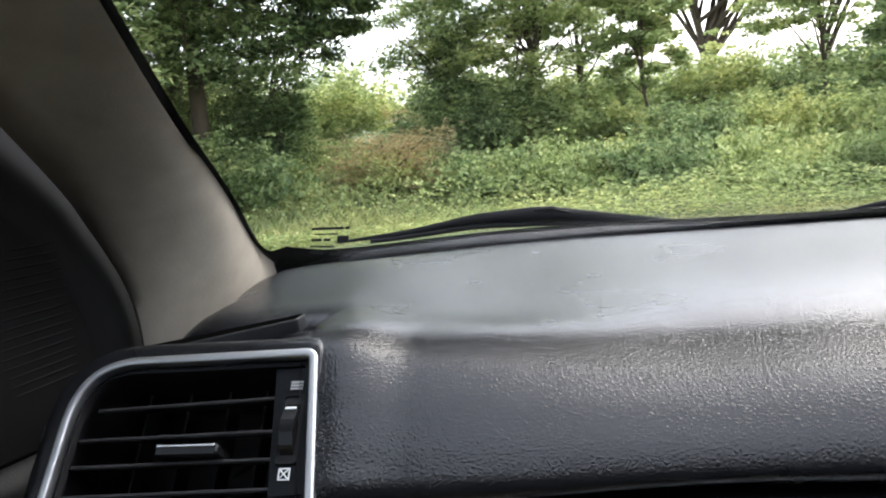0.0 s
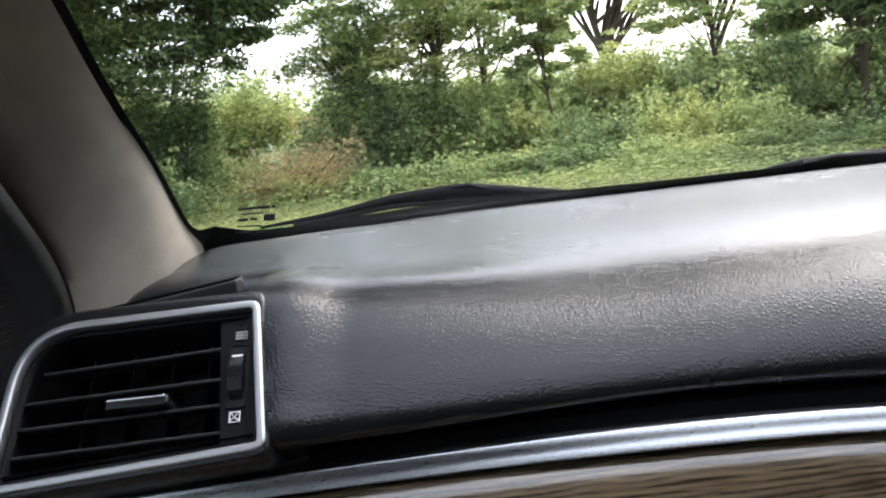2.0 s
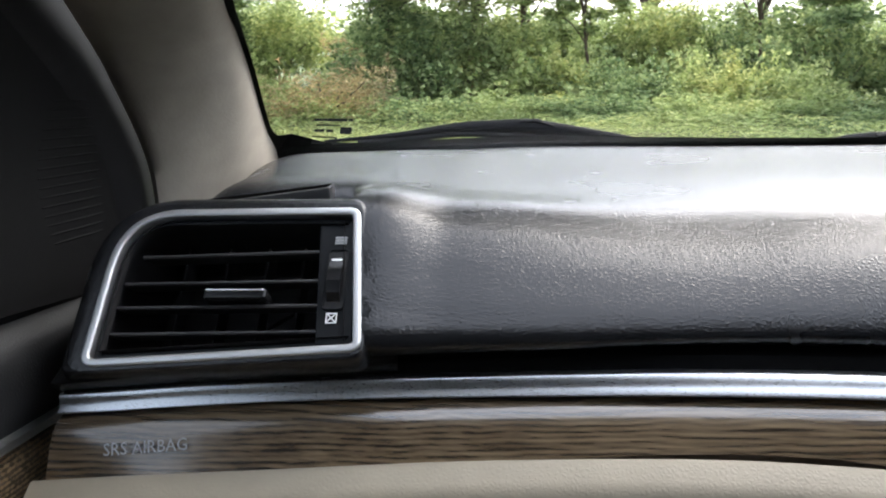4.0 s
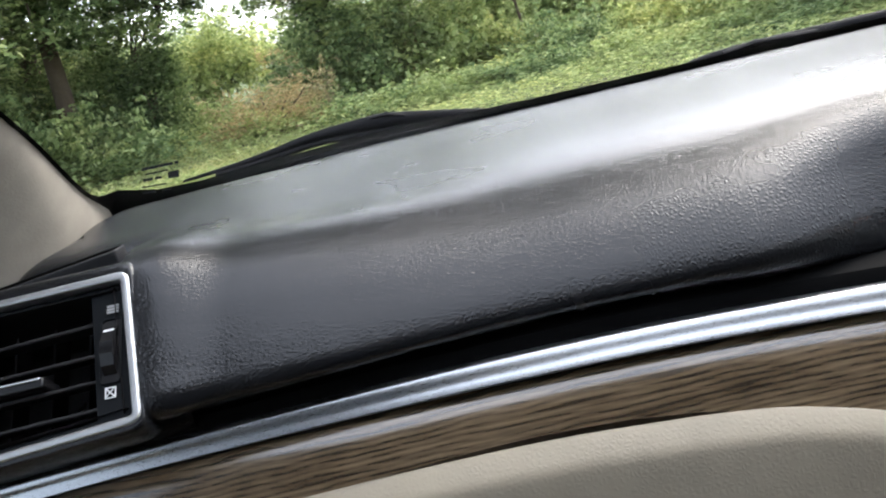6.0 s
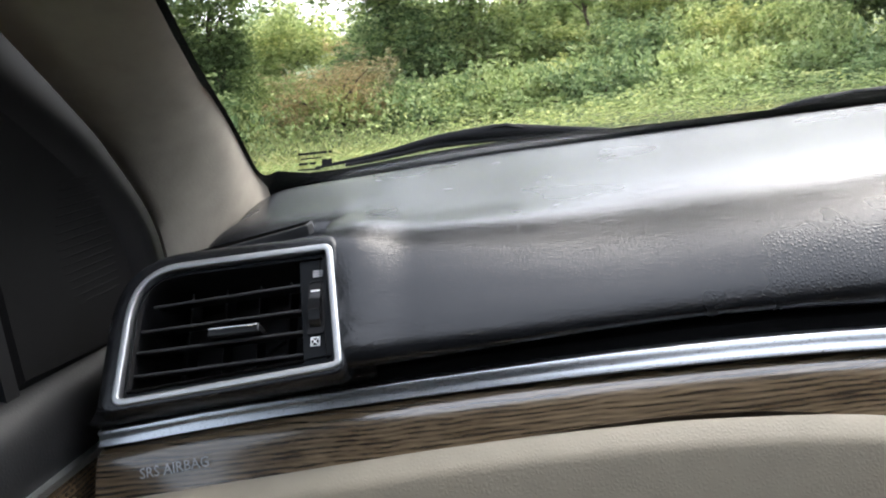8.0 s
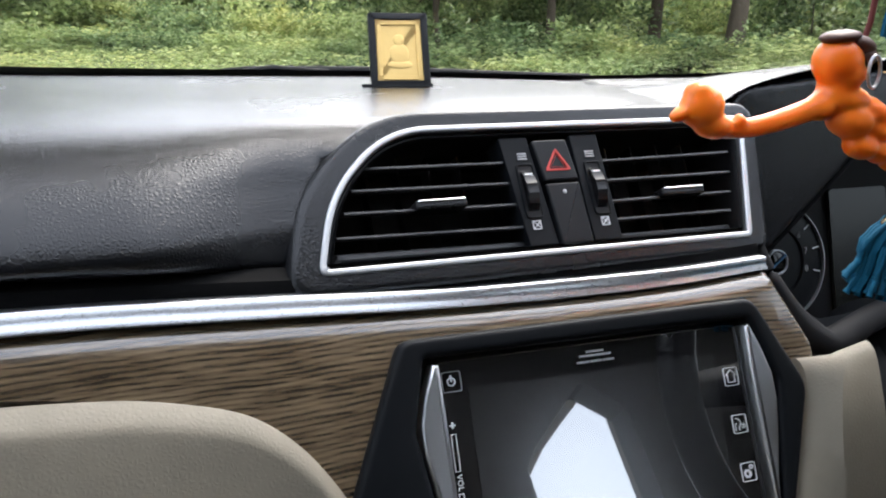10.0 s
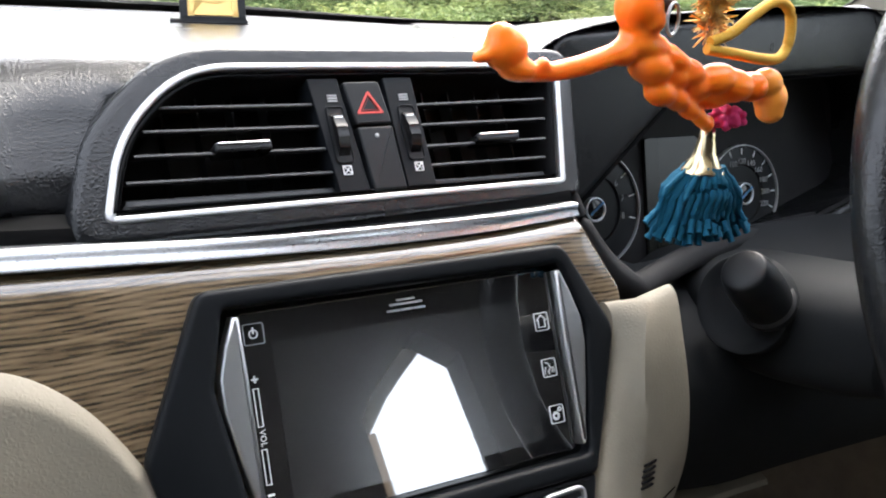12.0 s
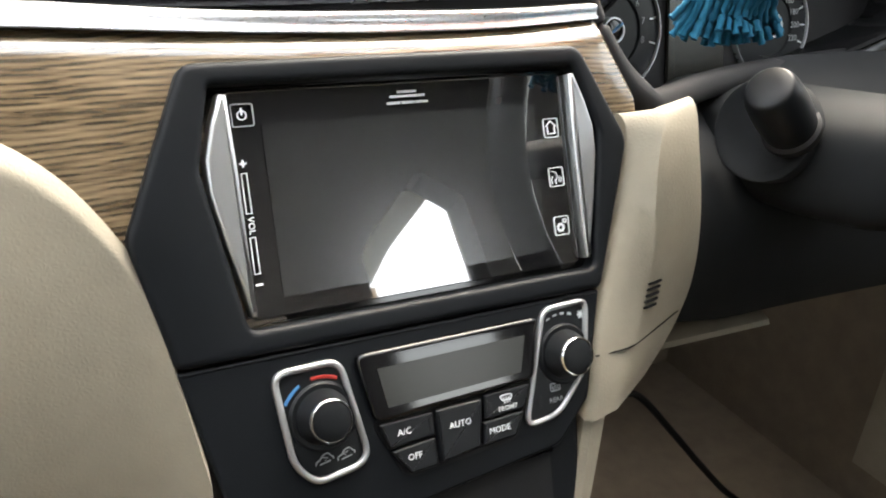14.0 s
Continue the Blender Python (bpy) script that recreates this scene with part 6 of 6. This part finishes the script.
def tree(base, top, crown, radii, material, label, leaves=14000, size=0.10, clumps=26, trunk=0.09, sprays=0.42, droop=0.3, stretch=2.4, lean=0.0):
    t = thing("tree", base, label, "tree")
    base, top, crown = Vector(base), Vector(top), Vector(crown)
    mid = base.lerp(top, 0.5) + Vector((RNG.normal() * 0.06, 0, 0))
    line = catmull([base - Vector((0, 0, 0.2)), base.lerp(mid, 0.5), mid, top], 5)
    rr = [trunk * (1 - 0.6 * i / (len(line) - 1)) for i in range(len(line))]
    part("trunk", tube(line, rr, 9), BARK, t, "grey-brown trunk", 60)
    cl = []
    clumps = int(clumps * 2.2)
    for i in range(clumps):
        d = RNG.normal(size=3)
        d /= np.linalg.norm(d)
        q = RNG.random() ** 0.45
        c = np.array(crown) + d * q * np.array(radii) * 0.92
        s = RNG.uniform(0.10, sprays * 0.62)
        cl.append((c, np.array(radii) * s * np.array((1.5, 1.5, 0.55))))
    for i in range(0, clumps, 4):
        c = Vector(cl[i][0])
        root = line[int(len(line) * RNG.uniform(0.5, 0.98))]
        bend = root.lerp(c, 0.5) + Vector((0, 0, 0.12 * (c - root).length))
        bl = catmull([root, bend, c], 4)
        part("limb", tube(bl, [trunk * 0.42 * (1 - 0.8 * k / (len(bl) - 1)) for k in range(len(bl))], 6), BARK, t, "", 60)
    simple("crown", leaf_mesh("crown", clump_points(cl, leaves), size, stretch, droop), material, t)
    return t


def bush(base, radii, material, label, leaves=5000, size=0.07, clumps=16, category="bush", stretch=1.9, up=0.75):
    t = thing("bush", base, label, category)
    b = np.array(base)
    cl = []
    clumps = int(clumps * 1.7)
    for i in range(clumps):
        d = RNG.normal(size=3)
        d[2] = abs(d[2])
        d /= np.linalg.norm(d)
        c = b + np.array((0, 0, radii[2] * 0.25)) + d * RNG.random() ** 0.5 * np.array(radii) * (0.8, 0.8, up)
        s = RNG.uniform(0.12, 0.36)
        cl.append((c, np.array(radii) * s * (1.2, 1.2, 0.8)))
    for i in range(8):
        a = RNG.uniform(0, 6.28)
        q = RNG.random() ** 0.5
        for k in range(4):
            f = k / 3
            c = b + np.array((math.cos(a) * radii[0] * q * (0.7 + 0.25 * f), math.sin(a) * radii[1] * q * (0.7 + 0.25 * f), radii[2] * (0.75 + 0.55 * f * (1 - 0.4 * q))))
            cl.append((c, np.array((0.16, 0.16, 0.10)) * radii[2] * (1.1 - 0.6 * f)))
    simple("foliage", leaf_mesh("foliage", clump_points(cl, leaves), size, stretch, 0.1), material, t)
    bm = bmesh.new()
    for i in range(0, clumps, 4):
        st = tube(catmull([Vector(b) - Vector((0, 0, 0.1)), Vector(b).lerp(Vector(cl[i][0]), 0.5) + Vector((0, 0, 0.08)), Vector(cl[i][0])], 3), [0.018, 0.016, 0.014, 0.012, 0.01, 0.008, 0.006][:7], 5)
        st.to_mesh(tmp_me)
        st.free()
        bm.from_mesh(tmp_me)
    part("stems", bm, BARK, t, "thin brown stems", 60)
    return t


def high(az, dist, el):
    """A point in the air at a bearing, distance and elevation from the seats."""
    a = radians(az)
    return Vector((EYE_X + dist * math.sin(a), EYE_Y + dist * math.cos(a), EYE_Z + dist * math.tan(radians(el))))


# dark spreading tree beside the track
tree(spot(-27.5, 9.5), high(-27, 9.5, 22), high(-25.5, 9.3, 10.5), (2.0, 1.7, 1.25), LEAF_DARK, "dark broad-crowned tree with drooping leafy branches", 26000, 0.085, 56, 0.11)
tree(spot(-29, 10.5), high(-28, 10.5, 32), high(-25, 10.5, 27), (3.4, 2.6, 2.3), LEAF_DARK, "tall dark tree with a wide crown", 27000, 0.11, 50, 0.12)
tree(spot(-34, 8.5), high(-34, 8.5, 9), high(-35, 8.3, 8.5), (1.6, 1.6, 1.6), LEAF_MID, "leafy green tree at the edge of the track", 18000, 0.085, 32, 0.08)
bush(spot(-22.3, 9.6), (0.42, 0.42, 1.15), LEAF_DARK, "dark stump covered in creepers", 8000, 0.05, 18)
bush(spot(-27.5, 10.2), (1.1, 0.8, 1.5), LEAF_DARK, "dark leafy undergrowth below the tree", 12000, 0.06, 28)
tree(spot(-23.5, 10.0), high(-18.5, 9.8, 14.5), high(-17.4, 9.6, 13.0), (1.25, 1.0, 1.0), LEAF_DARK, "overhanging dark leafy branches", 15000, 0.085, 26, 0.02, 0.36, 0.55)
tree(spot(-24.5, 9.8), high(-21.5, 9.7, 9), high(-19.6, 9.6, 8.6), (0.75, 0.7, 0.95), LEAF_DARK, "drooping dark leafy branch beside the track", 8000, 0.08, 18, 0.02, 0.36, 0.6)
# unseen crown added high ahead, to darken what the dashboard top reflects
tree((-6.2, 3.2, ground_z(-6.2, 3.2)), (-3.4, 4.0, 5.6), (-0.9, 4.2, 6.4), (4.4, 2.3, 1.3), LEAF_DARK, "added unseen tree crown that darkens the dash reflections", 36000, 0.17, 60, 0.2)
# open feathery tree in the middle
tree(spot(-6.6, 12), high(-4.8, 12, 11), high(-7.0, 12, 6.8), (1.5, 1.3, 1.75), LEAF_LIGHT, "open feathery green tree with a thin trunk", 17000, 0.085, 52, 0.055, 0.30)
tree(spot(-6.0, 12.6), high(-5.4, 12.6, 18), high(-6.0, 12.6, 18), (2.0, 1.6, 1.3), LEAF_LIGHT, "tall airy green tree crown", 5500, 0.10, 30, 0.05, 0.34)
tree(spot(-11, 12.5), high(-11, 12.5, 6), high(-11.2, 12.3, 4.6), (0.95, 0.95, 1.2), LEAF_MID, "dense green small tree", 11000, 0.075, 30, 0.05)
tree(spot(-2.5, 12.8), high(-2.5, 12.8, 8), high(-1.8, 12.6, 6.8), (1.15, 1.0, 1.4), LEAF_LIGHT, "airy light green tree crown", 6000, 0.085, 34, 0.04, 0.30)
tree(spot(2.0, 11.5), high(1.8, 11.5, 7.0), high(1.6, 11.5, 4.8), (0.72, 0.6, 1.0), LEAF_LIGHT, "slender young light green tree", 7000, 0.10, 28, 0.03, 0.32)
# far dark acacia with forked trunk
acacia = spot(6.0, 23)
tree(acacia, high(5.0, 23, 6.0), high(6.4, 23, 8.9), (3.9, 2.6, 1.5), LEAF_DARK, "dark flat-topped acacia with forked trunk", 24000, 0.16, 48, 0.16, 0.34)
tree(spot(13, 24), high(12, 24, 6), high(13.8, 24, 7.8), (2.8, 2.0, 1.4), LEAF_DARK, "dark acacia crown behind the bushes", 13000, 0.16, 30, 0.14, 0.38)
tree(spot(12.5, 13.5), high(12.2, 13.5, 6), high(12.2, 13.5, 5.4), (1.1, 1.0, 0.9), LEAF_LIGHT, "feathery pale green tree", 8000, 0.09, 24, 0.04)
# big leafy bush and further right side growth
tree(spot(21, 9.3), high(21, 9.3, 6), high(21, 9.3, 4.2), (1.35, 1.2, 1.15), LEAF_MID, "dense bright green bushy tree", 22000, 0.095, 48, 0.05, 0.36)
tree(spot(28, 11), high(28, 11, 7), high(28, 11, 6.5), (1.6, 1.4, 1.2), LEAF_MID, "dense green roadside tree", 13000, 0.12, 28, 0.08)
tree(spot(34.5, 13), high(34.3, 13, 7), high(34, 13, 7.5), (2.0, 1.7, 1.6), LEAF_DARK, "dark green tree with a bare trunk", 13000, 0.13, 28, 0.12)
tree(spot(39.5, 11), high(39.5, 11, 8), high(41, 11.3, 8.0), (2.0, 1.8, 1.5), LEAF_DARK, "dark green tree with a thick trunk", 14000, 0.13, 28, 0.15)
tree(spot(48, 13), high(48, 13, 7), high(48, 13, 7.0), (2.2, 2.0, 1.8), LEAF_MID, "broad green roadside tree", 13000, 0.13, 26, 0.10)
# bushes: bearing, distance, width, height, leaf material, what it is
for az, dist, rx, h, mt, lab in (
    (3, 10.5, 1.0, 0.75, LEAF_MID, "mixed green bush among weeds"), (8, 10.8, 1.25, 0.8, LEAF_LIGHT, "light green leafy bush mound"), (13.5, 10.2, 1.2, 0.8, LEAF_LIGHT, "sprawling light green shrub"), (18, 9.0, 0.9, 0.65, LEAF_LIGHT, "low bright green leafy shrub"), (25, 8.6, 1.2, 0.8, LEAF_MID, "low green shrub among weeds"), (31, 9.0, 1.3, 0.75, LEAF_LIGHT, "light green shrub by the road"), (37, 9.5, 1.4, 0.7, LEAF_MID, "green leafy shrub by the road"), (44, 9.0, 1.5, 0.7, LEAF_LIGHT, "light green shrub among weeds"), (52, 8.5, 1.5, 0.8, LEAF_MID, "green leafy shrub by the road"),
    (-3.5, 11.5, 0.8, 1.0, LEAF_LIGHT, "yellow-green bush among tall weeds"), (-0.5, 11.0, 0.7, 0.75, LEAF_LIGHT, "yellow-green bush among tall weeds"), (-8.5, 11.5, 0.8, 0.9, LEAF_MID, "green bush at the tree's foot"), (-12.5, 11.8, 0.8, 0.75, LEAF_MID, "green bush beside the track"), (-26, 8.6, 0.95, 0.62, LEAF_MID, "low weedy bush under the tree"), (-31, 8.4, 0.9, 0.75, LEAF_MID, "leafy green bush among weeds"), (-37, 8.0, 1.0, 0.9, LEAF_LIGHT, "light green bush among weeds"), (-44, 8.0, 1.2, 0.9, LEAF_MID, "green bush at the roadside edge"), (-20.5, 17, 1.5, 1.6, LEAF_MID, "green bushes beside the track"), (-24, 16, 1.4, 1.5, LEAF_DARK, "dark bushes beside the track")):
    bush(spot(az, dist), (rx, rx * 0.9, h), mt, lab, int(7500 * rx), 0.062 if dist < 11 else 0.075, 26)
for az, dist, rx, h, mt, lab in (
    (-18.5, 15.5, 1.6, 1.45, LEAF_LIGHT, "light green scrub on the rise beside the track"), (5.5, 14.5, 1.5, 1.4, LEAF_LIGHT, "tall light green thicket behind the shrubs"), (10.5, 15.0, 1.6, 1.4, LEAF_MID, "tall green thicket behind the shrubs"), (16.5, 12.5, 1.4, 1.35, LEAF_MID, "tall green thicket behind the shrubs"), (24.5, 12.5, 1.5, 1.7, LEAF_DARK, "dark green thicket behind the shrubs"), (30, 13.5, 1.7, 1.7, LEAF_MID, "tall green thicket behind the shrubs"), (36.5, 15, 1.8, 1.7, LEAF_LIGHT, "tall light green thicket behind the shrubs"), (44, 14, 1.8, 1.7, LEAF_MID, "tall green thicket behind the shrubs"), (52, 12, 1.8, 1.5, LEAF_MID, "tall green thicket behind the shrubs"),
    (-1.5, 14.5, 1.2, 1.25, LEAF_LIGHT, "yellow-green thicket between the trees"), (-6.5, 15, 1.2, 1.2, LEAF_MID, "green thicket between the trees"), (-10.5, 14.0, 1.2, 1.45, LEAF_MID, "green thicket between the trees"), (-28, 12, 1.5, 1.5, LEAF_MID, "green thicket under the dark tree"), (-33, 11, 1.5, 1.6, LEAF_LIGHT, "light green thicket under the trees"), (-40, 10, 1.6, 1.7, LEAF_MID, "green thicket under the trees"),
    (-20.5, 10.5, 0.8, 0.55, LEAF_LIGHT, "light green weeds beside the track"), (-15, 9.5, 0.8, 0.4, LEAF_LIGHT, "light green weeds beside the track"), (-9.5, 9.2, 0.9, 0.45, LEAF_MID, "low green weeds beside the track"), (-3.5, 9.0, 0.9, 0.5, LEAF_LIGHT, "low light green weedy growth"), (2.0, 8.8, 0.8, 0.5, LEAF_MID, "broad-leaved weeds with long blades"), (7.5, 8.6, 0.9, 0.5, LEAF_LIGHT, "low light green weedy growth"), (13, 8.2, 0.9, 0.5, LEAF_LIGHT, "low light green weedy growth"), (20, 7.6, 0.9, 0.5, LEAF_MID, "low green weedy growth nearby"), (29, 7.4, 1.0, 0.5, LEAF_LIGHT, "low light green weedy growth")):
    bush(spot(az, dist), (rx, rx * 0.9, h), mt, lab, int(7500 * rx), 0.055 if dist < 11 else 0.085, 28)
bush(spot(-15.6, 9.3), (1.15, 0.8, 0.66), LEAF_DRY, "dry brown bush beside the track", 3600, 0.10, 24, "bush", 7.0)
bush(spot(-13.6, 14.5), (0.6, 0.6, 0.75), LEAF_DRY, "dry brown weeds beside the track", 2600, 0.10, 14, "bush", 6.0)
bush(spot(-5.8, 11.6), (0.45, 0.4, 0.75), LEAF_DRY, "bare dry twigs at the tree's foot", 700, 0.22, 10, "bush", 14.0)
# far bank of woods closing the view
cl = []
for az in np.arange(-75, 80, 2.2):
    el = float(np.interp(az, [-75, -30, -20, -14, -5, 5, 20, 80], [4.6, 4.6, 3.3, 3.2, 2.8, 2.0, 1.8, 1.4]))
    d = RNG.uniform(30, 38)
    p = high(az, d, el - 2.2)
    cl.append((np.array(p), np.array((1.6, 1.4, d * math.tan(radians(2.0)) * RNG.uniform(0.8, 1.2)))))
    cl.append((np.array(p) - np.array((0, 0, 1.2)), np.array((1.6, 1.4, 1.3))))
tagged(simple("far_woods", leaf_mesh("far_woods", clump_points(cl, 60000), 0.24, 1.8, 0.1), LEAF_LIGHT, None), "far bank of light green scrub", "woods", "", "stuff")

# tall weeds and grass over the ground
n = 45000
az = RNG.uniform(-50, 62, n)
dist = 5.0 + 15.0 * RNG.random(n) ** 1.4
px = EYE_X + dist * np.sin(np.radians(az))
py = EYE_Y + dist * np.cos(np.radians(az))
tall = 0.05 + 0.11 * (0.5 + 0.5 * np.sin(px * 1.1 + 2 * np.sin(py * 0.7)))
pz = np.array([ground_z(a, b) for a, b in zip(px, py)])
hh = tall * RNG.uniform(0.6, 1.5, n)
d = RNG.normal(size=(n, 2)) * 0.35
base = np.stack([px, py, pz - 0.02], 1)
tip = base + np.stack([d[:, 0] * hh, d[:, 1] * hh, hh], 1)
wid = RNG.uniform(0.003, 0.008, n)
aa = RNG.uniform(0, np.pi, n)
sv = np.stack([np.cos(aa) * wid, np.sin(aa) * wid, np.zeros(n)], 1)
v = np.stack([base - sv, base + sv, (base + tip) / 2 + sv * 0.8 + np.stack([d[:, 0] * -0.1 * hh, d[:, 1] * -0.1 * hh, 0.1 * hh], 1), tip], 1).reshape(-1, 3)
me = bpy.data.meshes.new("grass")
me.vertices.add(4 * n)
me.vertices.foreach_set("co", v.astype(np.float32).ravel())
me.loops.add(4 * n)
me.loops.foreach_set("vertex_index", np.arange(4 * n, dtype=np.int32))
me.polygons.add(n)
me.polygons.foreach_set("loop_start", np.arange(0, 4 * n, 4, dtype=np.int32))
me.update(calc_edges=True)
tagged(simple("grass", me, GRASS, None), "tall light green grass", "grass", "", "stuff")
n = 95000
az = RNG.uniform(-50, 62, n)
dist = 5.5 + 9.0 * RNG.random(n) ** 1.2
px = EYE_X + dist * np.sin(np.radians(az))
py = EYE_Y + dist * np.cos(np.radians(az))
pz = np.array([ground_z(a, b) for a, b in zip(px, py)])
hh = 0.45 * RNG.random(n) ** 1.3 * (0.6 + 0.5 * np.sin(px * 0.9 + 1) * np.sin(py * 1.3))
tagged(simple("weeds", leaf_mesh("weeds", np.stack([px, py, pz + np.abs(hh)], 1), 0.05, 2.2, 0.0), LEAF_LIGHT, None), "broad-leaved green weeds", "weeds", "", "stuff")
